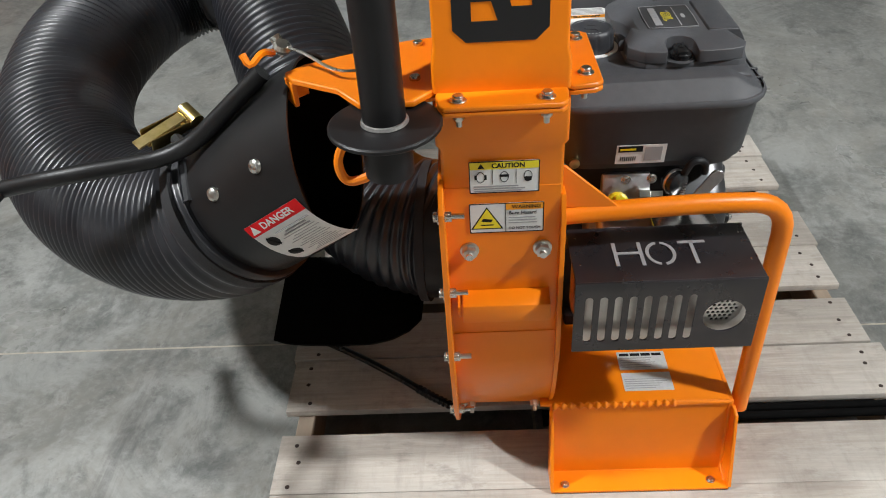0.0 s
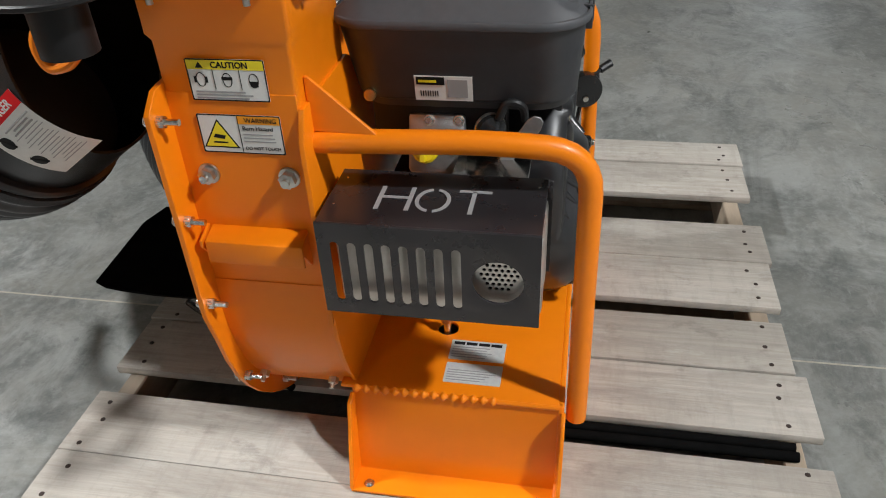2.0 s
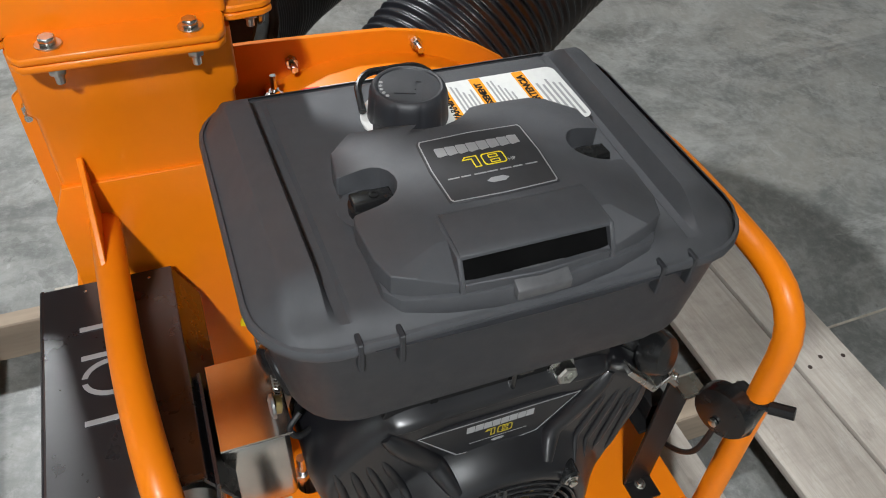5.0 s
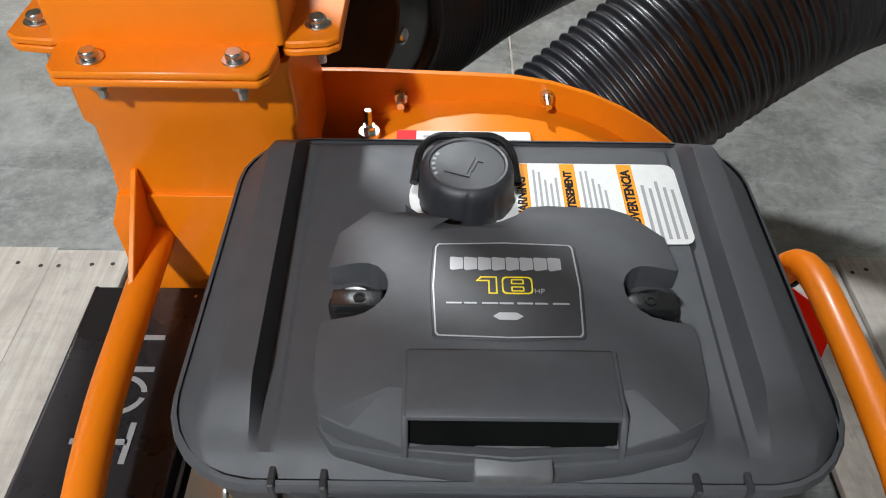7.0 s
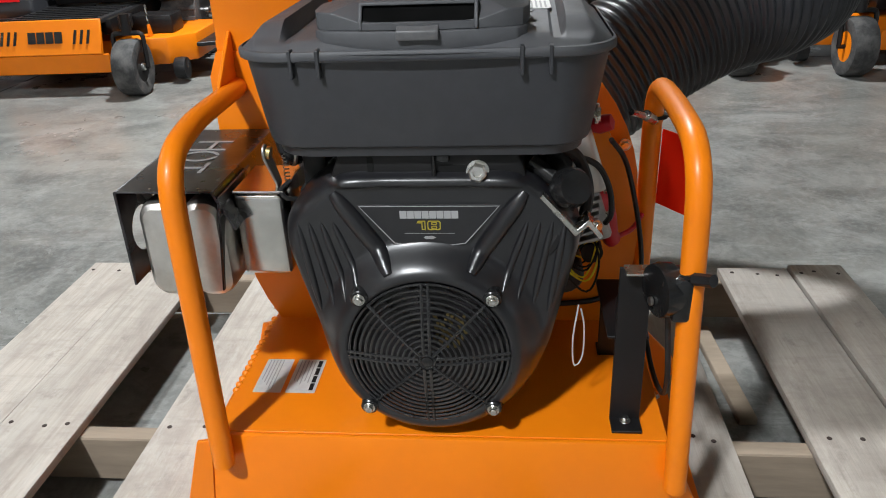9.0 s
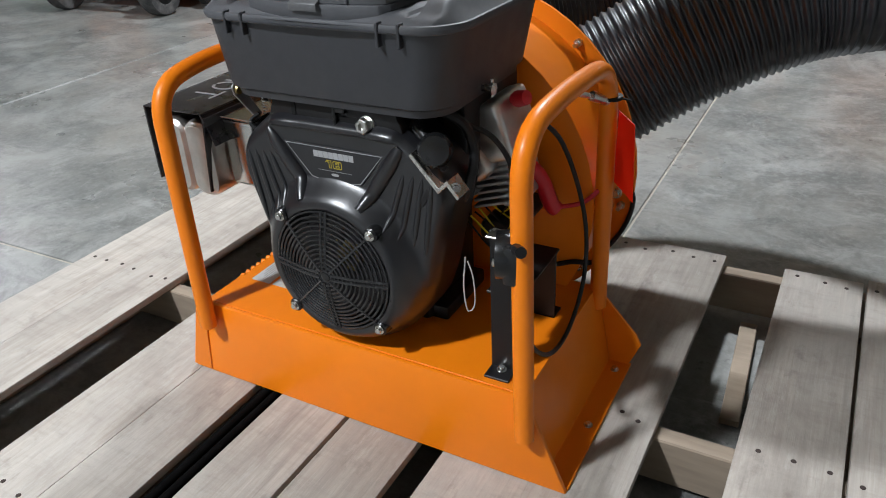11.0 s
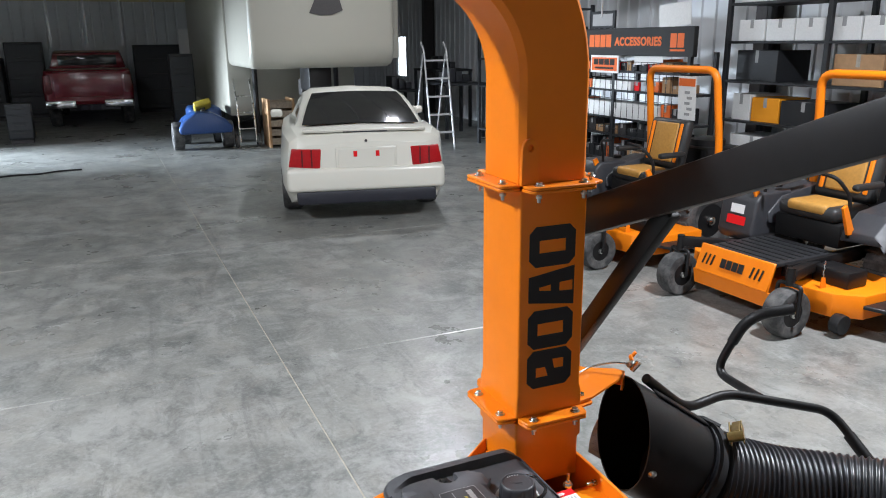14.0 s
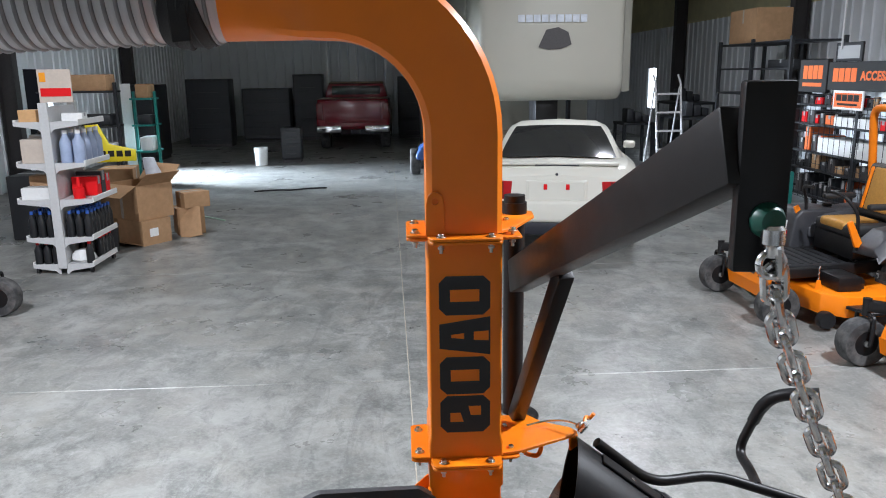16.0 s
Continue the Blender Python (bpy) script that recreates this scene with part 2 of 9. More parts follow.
SIGN_ORANGE = material("orange_sign_ink", (0.8, 0.16, 0.03), 0.5, grain=0.05)
PAPER = material("white_paper_card", (0.78, 0.78, 0.77), 0.6, grain=0.04)
TEAL = material("teal_painted_steel", (0.02, 0.22, 0.19), 0.4, grain=0.1)
BLUE = material("blue_painted_body", (0.02, 0.06, 0.2), 0.35, grain=0.1)
CAMPER_WHITE = material("camper_gelcoat", (0.4, 0.385, 0.33), 0.35, grain=0.04, scale=2, stain=(0.33, 0.31, 0.26), stain_scale=1, stain_amount=0.3)
BOTTLE_BLACK = material("dark_oil_bottle", (0.015, 0.016, 0.018), 0.3)
BOTTLE_BLUE = material("blue_bottle_cap", (0.03, 0.1, 0.4), 0.4)
CLEAR_PLASTIC = material("pale_blister_pack", (0.5, 0.53, 0.58), 0.3, grain=0.15, scale=9)
JOINT = material("sandy_joint_filler", (0.4, 0.36, 0.3), 0.9, grain=0.2, scale=30)
LAMP_GLOW = glow("led_high_bay_lens", (1.0, 0.97, 0.92), 12.0)
DAYLIGHT = glow("daylight_pane", (0.85, 0.95, 1.0), 4.0)
DUSK = glow("dim_daylight_pane", (0.85, 0.95, 1.0), 1.2)


def concrete():
    m = material("polished_grey_concrete", (0.205, 0.204, 0.189), 0.36, grain=0.12, scale=0.9, rough_var=0.13, stain_scale=0.8, bump=0.05, bump_scale=70)
    layer(m, (1, 1, 1), 0.75, 10, 0.4, 0.6, 0.85, (0.115, 0.12, 0.114), 0.62, 0.5)
    layer(m, (1, 1, 1), 1.5, 9, 0.47, 0.62, 0.5, (0.275, 0.262, 0.232), 0.68, 0.9)
    layer(m, (1, 1, 1), 2.6, 12, 0.46, 0.6, 0.75, (0.3, 0.3, 0.285), 0.74, 0.7)
    layer(m, (1, 0.7, 1), 5.5, 12, 0.49, 0.63, 0.75, (0.095, 0.1, 0.095), 0.76, 0.5)
    layer(m, (1.0, 0.16, 1), 3.2, 8, 0.57, 0.66, 0.5, (0.09, 0.09, 0.088), 0.7, 1.2)
    layer(m, (1, 1, 1), 11.0, 8, 0.55, 0.66, 0.5, (0.33, 0.325, 0.31), 0.78, 0.6)
    layer(m, (1, 1, 1), 45.0, 5, 0.47, 0.68, 0.35, (0.33, 0.33, 0.32), 0.7)
    layer(m, (1, 1, 1), 21.0, 5, 0.63, 0.71, 0.6, (0.085, 0.085, 0.08), 0.7)
    return layer(m, (1, 0.3, 1), 5.0, 6, 0.6, 0.68, 0.5, (0.37, 0.37, 0.355), 0.8)


CONCRETE = concrete()


# ---- mesh helpers ----
def origin(ob):
    p = Vector((0, 0, 0))
    while ob is not None:
        p += ob.location
        ob = ob.parent
    return p


def soften(bm, angle=0.6):
    for f in bm.faces:
        f.smooth = True
    for e in bm.edges:
        if len(e.link_faces) == 2 and e.calc_face_angle(0.0) > angle:
            e.smooth = False


def part(name, bm, mat, parent, label="", angle=0.6):
    bm.normal_update()
    soften(bm, angle)
    bmesh.ops.translate(bm, vec=-origin(parent), verts=bm.verts)
    me = bpy.data.meshes.new(name)
    bm.to_mesh(me)
    bm.free()
    me.materials.append(mat)
    ob = new(name, me)
    ob.parent = parent
    return tagged(ob, label) if label else ob


def shared(name, me, parent, m, label=""):
    ob = new(name, me)
    ob.parent = parent
    ob.matrix_basis = Matrix.Translation(-origin(parent)) @ m
    return tagged(ob, label) if label else ob


def thing(name, loc, label, category, group="", kind=""):
    ob = new(name)
    ob.location = loc
    return tagged(ob, label, category, group, kind)


def solid(name, bm, mat, loc=(0, 0, 0), label="", category="", group="", kind="", angle=0.6):
    bm.normal_update()
    soften(bm, angle)
    bmesh.ops.translate(bm, vec=-Vector(loc), verts=bm.verts)
    me = bpy.data.meshes.new(name)
    bm.to_mesh(me)
    bm.free()
    me.materials.append(mat)
    ob = new(name, me)
    ob.location = loc
    return tagged(ob, label, category, group, kind)


def join(*bms):
    out = bms[0]
    for b in bms[1:]:
        me = bpy.data.meshes.new("tmp")
        b.to_mesh(me)
        b.free()
        out.from_mesh(me)
        bpy.data.meshes.remove(me)
    return out


def to_mesh(bm, name, mat, angle=0.6):
    bm.normal_update()
    soften(bm, angle)
    me = bpy.data.meshes.new(name)
    bm.to_mesh(me)
    bm.free()
    me.materials.append(mat)
    return me


def bevel(bm, w, seg=2, angle=0.5):
    if w > 0:
        ed = [e for e in bm.edges if len(e.link_faces) == 2 and e.calc_face_angle(0.0) > angle]
        bmesh.ops.bevel(bm, geom=ed, offset=w, segments=seg, affect="EDGES", profile=0.5, clamp_overlap=True)
    return bm


def box(x0, x1, y0, y1, z0, z1, b=0.0, seg=2):
    bm = bmesh.new()
    bmesh.ops.create_cube(bm, size=1)
    for v in bm.verts:
        v.co = Vector(((x0 + x1) / 2 + v.co.x * (x1 - x0), (y0 + y1) / 2 + v.co.y * (y1 - y0), (z0 + z1) / 2 + v.co.z * (z1 - z0)))
    return bevel(bm, b, seg)


def turn(bm, m):
    bmesh.ops.transform(bm, matrix=m, verts=bm.verts)
    return bm


def prism(pts, axis, a, b, w=0.0, seg=2):
    """A closed outline, drawn across one axis, pushed along it from a to b."""
    bm = bmesh.new()

    def at(p, h):
        return {"x": (h, p[0], p[1]), "y": (p[0], h, p[1]), "z": (p[0], p[1], h)}[axis]
    lo = [bm.verts.new(at(p, a)) for p in pts]
    hi = [bm.verts.new(at(p, b)) for p in pts]
    bm.faces.new(lo)
    bm.faces.new(hi[::-1])
    n = len(pts)
    for i in range(n):
        bm.faces.new((lo[i], hi[i], hi[(i + 1) % n], lo[(i + 1) % n]))
    bmesh.ops.recalc_face_normals(bm, faces=bm.faces)
    return bevel(bm, w, seg)


def loft(rings, cap=True, closed=True):
    bm = bmesh.new()
    vs = [[bm.verts.new(p) for p in r] for r in rings]
    n = len(vs[0])
    for a, b in zip(vs, vs[1:]):
        for i in range(n if closed else n - 1):
            bm.faces.new((a[i], a[(i + 1) % n], b[(i + 1) % n], b[i]))
    if cap:
        bm.faces.new(vs[0][::-1])
        bm.faces.new(vs[-1])
    bmesh.ops.recalc_face_normals(bm, faces=bm.faces)
    return bm


def fillet(pts, r, n=6):
    pts = [Vector(p) for p in pts]
    out = [pts[0]]
    for a, b, c in zip(pts, pts[1:], pts[2:]):
        u, v = (a - b), (c - b)
        k = min(r, u.length * 0.49, v.length * 0.49)
        p, q = b + u.normalized() * k, b + v.normalized() * k
        for i in range(n + 1):
            t = i / n
            out.append(p * (1 - t) ** 2 + b * 2 * t * (1 - t) + q * t * t)
    out.append(pts[-1])
    return out


def spline(pts, step=0.02):
    """A smooth line through the points, in even steps."""
    pts = [Vector(p) for p in pts]
    q = [2 * pts[0] - pts[1]] + pts + [2 * pts[-1] - pts[-2]]
    fine = []
    for i in range(1, len(q) - 2):
        a, b, c, d = q[i - 1:i + 3]
        for k in range(24):
            t = k / 24
            fine.append(0.5 * ((2 * b) + (c - a) * t + (2 * a - 5 * b + 4 * c - d) * t * t + (3 * b - a - 3 * c + d) * t ** 3))
    fine.append(pts[-1])
    out, left = [fine[0]], step
    for a, b in zip(fine, fine[1:]):
        seg = (b - a).length
        while seg >= left:
            a = a + (b - a).normalized() * left
            seg -= left
            out.append(a.copy())
            left = step
        left -= seg
    return out


def sweep(pts, radii, seg=14, cap=True):
    pts = [Vector(p) for p in pts]
    n = len(pts)
    tan = [(pts[min(i + 1, n - 1)] - pts[max(i - 1, 0)]).normalized() for i in range(n)]
    up = Vector((0, 0, 1)) if abs(tan[0].z) < 0.9 else Vector((1, 0, 0))
    u = (up - tan[0] * up.dot(tan[0])).normalized()
    rings = []
    for i in range(n):
        u = (u - tan[i] * u.dot(tan[i])).normalized()
        w = tan[i].cross(u)
        r = radii[i] if hasattr(radii, "__len__") else radii
        rings.append([pts[i] + (u * math.cos(2 * math.pi * k / seg) + w * math.sin(2 * math.pi * k / seg)) * r for k in range(seg)])
    return loft(rings, cap)


def rod(a, b, r, seg=12):
    return sweep([a, b], r, seg)


def pipe(pts, r, bend=0.06, seg=14):
    return sweep(fillet(pts, bend), r, seg)


def lathe(profile, at, axis, seg=24, cap=True):
    """A turned shape: (radius, height) pairs along an axis."""
    z = Vector(axis).normalized()
    x = z.orthogonal().normalized()
    y = z.cross(x)
    c = Vector(at)
    rings = [[c + z * h + (x * math.cos(2 * math.pi * k / seg) + y * math.sin(2 * math.pi * k / seg)) * max(r, 1e-4) for k in range(seg)] for r, h in profile]
    return loft(rings, cap and tuple(profile[0]) != tuple(profile[-1]))


def strip(outline_a, outline_b):
    return loft([outline_a, outline_b], False, False)


def sheet(outlines, thick, m, w=0.0):
    """A flat plate with holes: closed outlines in its own plane, the first round the rest, set up by m; its thickness goes to both sides."""
    cu = bpy.data.curves.new("outline", "CURVE")
    cu.dimensions, cu.fill_mode, cu.extrude, cu.bevel_depth = "2D", "BOTH", thick / 2, w
    for o in outlines:
        s = cu.splines.new("POLY")
        s.points.add(len(o) - 1)
        for p, q in zip(s.points, o):
            p.co = (q[0], q[1], 0, 1)
        s.use_cyclic_u = True
    ob = new("tmp", cu)
    me = bpy.data.meshes.new_from_object(ob.evaluated_get(bpy.context.evaluated_depsgraph_get()))
    bpy.data.objects.remove(ob)
    bpy.data.curves.remove(cu)
    bm = bmesh.new()
    bm.from_mesh(me)
    bpy.data.meshes.remove(me)
    bmesh.ops.remove_doubles(bm, verts=bm.verts, dist=1e-5)
    return turn(bm, m)


def circle(cx, cy, r, n=20):
    return [(cx + r * math.cos(2 * math.pi * k / n), cy + r * math.sin(2 * math.pi * k / n)) for k in range(n)]


def slot(cx, y0, y1, w, n=5):
    r = w / 2
    return [(cx + r * math.cos(math.pi * k / n), y1 - r + r * math.sin(math.pi * k / n)) for k in range(n + 1)] + [(cx - r * math.cos(math.pi * k / n), y0 + r - r * math.sin(math.pi * k / n)) for k in range(n + 1)]


def rounded(x0, x1, y0, y1, r, n=5):
    out = []
    for cx, cy, a in ((x1 - r, y1 - r, 0), (x0 + r, y1 - r, 90), (x0 + r, y0 + r, 180), (x1 - r, y0 + r, 270)):
        for k in range(n + 1):
            t = radians(a + 90 * k / n)
            out.append((cx + r * math.cos(t), cy + r * math.sin(t)))
    return out


def words(body, size, m, depth=0.0006, bold=0.0, spacing=1.0):
    """Lettering in the built-in font, centred, in the plane that m sets up."""
    cu = bpy.data.curves.new("words", "FONT")
    cu.body, cu.size, cu.extrude, cu.align_x, cu.align_y, cu.offset, cu.space_character = body, size, depth, "CENTER", "CENTER", bold, spacing
    ob = new("tmp", cu)
    me = bpy.data.meshes.new_from_object(ob.evaluated_get(bpy.context.evaluated_depsgraph_get()))
    bpy.data.objects.remove(ob)
    bpy.data.curves.remove(cu)
    bm = bmesh.new()
    bm.from_mesh(me)
    bpy.data.meshes.remove(me)
    return turn(bm, m)


def plane(at, right, up):
    """The pose of a flat surface from its middle, its reading direction and its upward direction."""
    r, u = Vector(right).normalized(), Vector(up)
    n = r.cross(u).normalized()
    u = n.cross(r)
    return Matrix(((r.x, u.x, n.x, at[0]), (r.y, u.y, n.y, at[1]), (r.z, u.z, n.z, at[2]), (0, 0, 0, 1)))


def flat(m, x0, x1, y0, y1, lift=0.0, thick=0.0006, r=0.0):
    o = rounded(x0, x1, y0, y1, r) if r else [(x0, y0), (x1, y0), (x1, y1), (x0, y1)]
    bm = prism(o, "z", lift, lift + thick)
    return turn(bm, m)


def bars(m, x0, x1, y0, y1, rows, lift, seed=1, fill=0.5):
    """Rows of fine print as plain bars."""
    rng = random.Random(seed)
    out = []
    h = (y1 - y0) / rows
    for i in range(rows):
        y = y1 - (i + 0.5) * h
        out.append(flat(m, x0, x0 + (x1 - x0) * rng.uniform(0.65, 1.0), y - h * fill / 2, y + h * fill / 2, lift, 0.0004))
    return join(*out)


def bolt_mesh(name, head, length, mat=None):
    """A hex bolt on its washer; its head looks along +z and its thread goes down."""
    hexa = [(head * math.cos(math.pi * k / 3), head * math.sin(math.pi * k / 3)) for k in range(6)]
    bm = join(prism(circle(0, 0, head * 1.45, 18), "z", 0, 0.002, 0.0005, 1), prism(hexa, "z", 0.002, 0.002 + head * 0.85, head * 0.12, 1), prism(circle(0, 0, head * 0.52, 10), "z", -length, 0.001))
    if length > 0.015:
        bm = join(bm, prism(hexa, "z", -length * 0.75, -length * 0.75 + head * 0.8, head * 0.1, 1))
    return to_mesh(bm, name, mat or STEEL)


def facing(at, direction):
    d = Vector(direction).normalized()
    return Matrix.Translation(at) @ d.to_track_quat("Z", "Y").to_matrix().to_4x4()


BOLT = bolt_mesh("bolt", 0.0082, 0.022)
LONG_BOLT = bolt_mesh("long_bolt", 0.0082, 0.038)
SMALL_BOLT = bolt_mesh("small_bolt", 0.006, 0.008)


def corrugated(pts, radius, pitch, depth, seg=40, samples=6):
    """A ribbed hose along a line of close, even points."""
    step = pitch / samples
    line = spline(pts, step)
    rr = []
    for i in range(len(line)):
        ph = 2 * math.pi * (i % samples) / samples
        rr.append(radius - depth * 0.5 + depth * 0.5 * math.cos(ph))
    return sweep(line, rr, seg, True)


# ---- the building ----
X0, X1, Y0, Y1, EAVE = -7.3, 7.2, -24.0, 9.0, 4.7
JOINTS_Y = [9.2, 3.55, 0.48, -2.8, -5.74, -9.1, -12.4, -15.7, -19.0, -24.2]
JOINTS_X = [-7.5, -3.6, 0.13, 3.9, 7.4]


def joint_x(x, y):
    return x - 0.016 * (y + 1.0) if abs(x) < 5 else x


ground = solid("floor", box(X0 - 0.3, X1 + 0.3, Y0 - 0.3, Y1 + 0.3, -0.15, -0.004), JOINT, (0, 0, -0.15), "polished grey concrete shop floor with sawn joints", "floor", kind="structure")
for ya, yb in zip(JOINTS_Y[1:], JOINTS_Y):
    for xa, xb in zip(JOINTS_X, JOINTS_X[1:]):
        g = 0.0035
        o = [(joint_x(xa, ya) + g, ya + g), (joint_x(xb, ya) - g, ya + g), (joint_x(xb, yb) - g, yb - g), (joint_x(xa, yb) + g, yb - g)]
        part("slab", prism(o, "z", -0.1, 0.0, 0.003, 1), CONCRETE, ground)


def ribbed_wall(name, a, b, z0, z1, inward, label, openings=()):
    """A ribbed metal wall from a to b: thin wall sheet with upright ribs."""
    a, b, n = Vector(a), Vector(b), Vector(inward)
    length = (b - a).length
    along = (b - a).normalized()
    w = solid(name, bmesh.new(), WALL_METAL, (0, 0, 0), label, "wall", kind="structure")
    cuts = sorted(openings)
    pieces, s = [], 0.0
    for lo, hi, za, zb in cuts:
        pieces += [(s, lo, z0, z1), (lo, hi, z0, za), (lo, hi, zb, z1)]
        s = hi
    pieces.append((s, length, z0, z1))
    sheets = []
    for lo, hi, za, zb in pieces:
        if hi - lo < 0.01 or zb - za < 0.01:
            continue
        prof = []
        k = lo
        while k < hi - 1e-6:
            for d, h in ((0, 0.0), (0.2, 0.0), (0.215, 0.03), (0.255, 0.03), (0.27, 0.0)):
                if k + d <= hi:
                    prof.append((k + d, h))
            k += 0.3
        prof.append((hi, 0.0))
        ring = []
        for z in (za, zb):
            ring.append([tuple(a + along * d + n * h) [:2] + (z,) for d, h in prof] + [tuple(a + along * d - n * 0.12)[:2] + (z,) for d, h in (prof[-1], prof[0])])
        sheets.append(loft(ring))
    part("wall_sheet", join(*sheets), WALL_METAL, w, angle=0.3)
    return w


wall_west = ribbed_wall("wall_west", (X0, Y0, 0), (X0, Y1, 0), 0, 3.15, (1, 0, 0), "white ribbed metal liner wall", [(2.95, 3.75, 0.85, 2.1)])
wall_east = ribbed_wall("wall_east", (X1, Y1, 0), (X1, Y0, 0), 0, 3.15, (-1, 0, 0), "white ribbed metal liner wall", [(22.0, 23.1, 0.02, 2.15)])
wall_south = ribbed_wall("wall_south", (X1, Y0, 0), (X0, Y0, 0), 0, 3.15, (0, 1, 0), "ribbed metal wall in shade at the far end")
wall_north = ribbed_wall("wall_north", (X0, Y1, 0), (X1, Y1, 0), 0, 3.15, (0, -1, 0), "white ribbed metal wall with two glazed doors", [(5.2, 6.2, 0.1, 2.3), (9.6, 10.6, 0.1, 2.3)])
for nm, (xa, xb, ya, yb) in {"wall_west_upper": (X0 - 0.12, X0 - 0.01, Y0, Y1), "wall_east_upper": (X1 + 0.01, X1 + 0.12, Y0, Y1), "wall_south_upper": (X0, X1, Y0 - 0.12, Y0 - 0.01), "wall_north_upper": (X0, X1, Y1 + 0.01, Y1 + 0.12)}.items():
    solid(nm, box(xa, xb, ya, yb, 3.15, EAVE), INSULATION, (0, 0, 3.15), "yellowed insulation facing above the liner sheets", "wall", kind="structure")

RIDGE = 5.6
xm = (X0 + X1) / 2
solid("ceiling", prism([(X0 - 0.12, EAVE), (xm, RIDGE), (X1 + 0.12, EAVE), (X1 + 0.12, EAVE + 0.15), (xm, RIDGE + 0.15), (X0 - 0.12, EAVE + 0.15)], "y", Y0 - 0.12, Y1 + 0.12), CEILING_MAT, (0, 0, EAVE), "pitched ceiling with pale insulation facing", "ceiling", kind="structure")

# windows and doors that let daylight in
def daylight_window(name, x0, x1, y0, y1, z0, z1, label, pane=DAYLIGHT):
    w = solid(name, box(x0, x1, y0, y1, z0, z1), pane, ((x0 + x1) / 2, (y0 + y1) / 2, z0), label, "window", kind="structure")
    t = 0.05
    if x1 - x0 < y1 - y0:
        fr = join(box(x0 - 0.02, x1 + 0.06, y0 - t, y0, z0 - t, z1 + t), box(x0 - 0.02, x1 + 0.06, y1, y1 + t, z0 - t, z1 + t), box(x0 - 0.02, x1 + 0.06, y0, y1, z1, z1 + t), box(x0 - 0.02, x1 + 0.06, y0, y1, z0 - t, z0))
    else:
        fr = join(box(x0 - t, x0, y0 - 0.06, y1 + 0.02, z0 - t, z1 + t), box(x1, x1 + t, y0 - 0.06, y1 + 0.02, z0 - t, z1 + t), box(x0, x1, y0 - 0.06, y1 + 0.02, z1, z1 + t), box(x0, x1, y0 - 0.06, y1 + 0.02, z0 - t, z0))
    part("window_frame", fr, SHELF_GREY, w)
    return w


daylight_window("window_1", X0 - 0.1, X0 - 0.06, Y0 + 3.0, Y0 + 3.7, 0.9, 2.05, "bright daylit window in the ribbed wall")
daylight_window("window_2", X0 + 5.25, X0 + 6.15, Y1 + 0.06, Y1 + 0.1, 0.15, 2.25, "glazed door with dim daylight behind it", DUSK)
daylight_window("window_3", X0 + 9.65, X0 + 10.55, Y1 + 0.06, Y1 + 0.1, 0.15, 2.25, "glazed door with dim daylight behind it", DUSK)

daylight_window("window_4", X1 + 0.06, X1 + 0.1, Y1 - 23.75, Y1 - 22.95, 0.05, 2.1, "open doorway full of daylight in the side wall")
dl = bpy.data.lights.new("doorway_daylight", "AREA")
dl.shape, dl.size, dl.size_y, dl.energy, dl.color = "RECTANGLE", 1.9, 0.75, 420, (0.8, 0.92, 1.0)
dl.spread = radians(50)
do = new("doorway_daylight", dl)
do.matrix_world = look((X1 - 0.02, Y1 - 23.35, 1.1), (2.2, -12.9, 0.0))

# steel frames: posts at the walls and rafters under the roof
for y in (-18.0, -12.0, -6.2, 0.5, 6.5):
    fr = thing("steel_frame", (0, y, 0), "dark painted steel frame of posts and rafters", "frame", "steel frames of the building", "structure")
    for s, xw in ((1, X0 + 0.06), (-1, X1 - 0.06)):
        web = box(xw + s * 0.02, xw + s * 0.28, y - 0.006, y + 0.006, 0, EAVE - 0.05)
        part("post", join(web, box(xw, xw + 0.014 * s, y - 0.09, y + 0.09, 0, EAVE - 0.05), box(xw + s * 0.28, xw + s * 0.294, y - 0.09, y + 0.09, 0, EAVE - 0.05)), BEAM, fr)
        ra = [(xw + 0.02 * s, EAVE - 0.02), (xm, RIDGE - 0.02), (xm, RIDGE - 0.32), (xw + 0.02 * s, EAVE - 0.42)]
        lo = [(xw + 0.02 * s, EAVE - 0.42), (xm, RIDGE - 0.32), (xm, RIDGE - 0.335), (xw + 0.02 * s, EAVE - 0.435)]
        part("rafter", join(prism(ra, "y", y - 0.006, y + 0.006), prism(lo, "y", y - 0.09, y + 0.09)), BEAM, fr)
for k in range(1, 9):
    for s in (-1, 1):
        x = xm + s * k * 0.82
        z = RIDGE - (RIDGE - EAVE) * abs(x - xm) / (X1 - xm)
        solid("purlin", box(x - 0.03, x + 0.03, Y0, Y1, z - 0.14, z - 0.01), SHELF_GREY, (x, 0, z), "thin roof purlin", "purlin", "roof purlins", "structure")

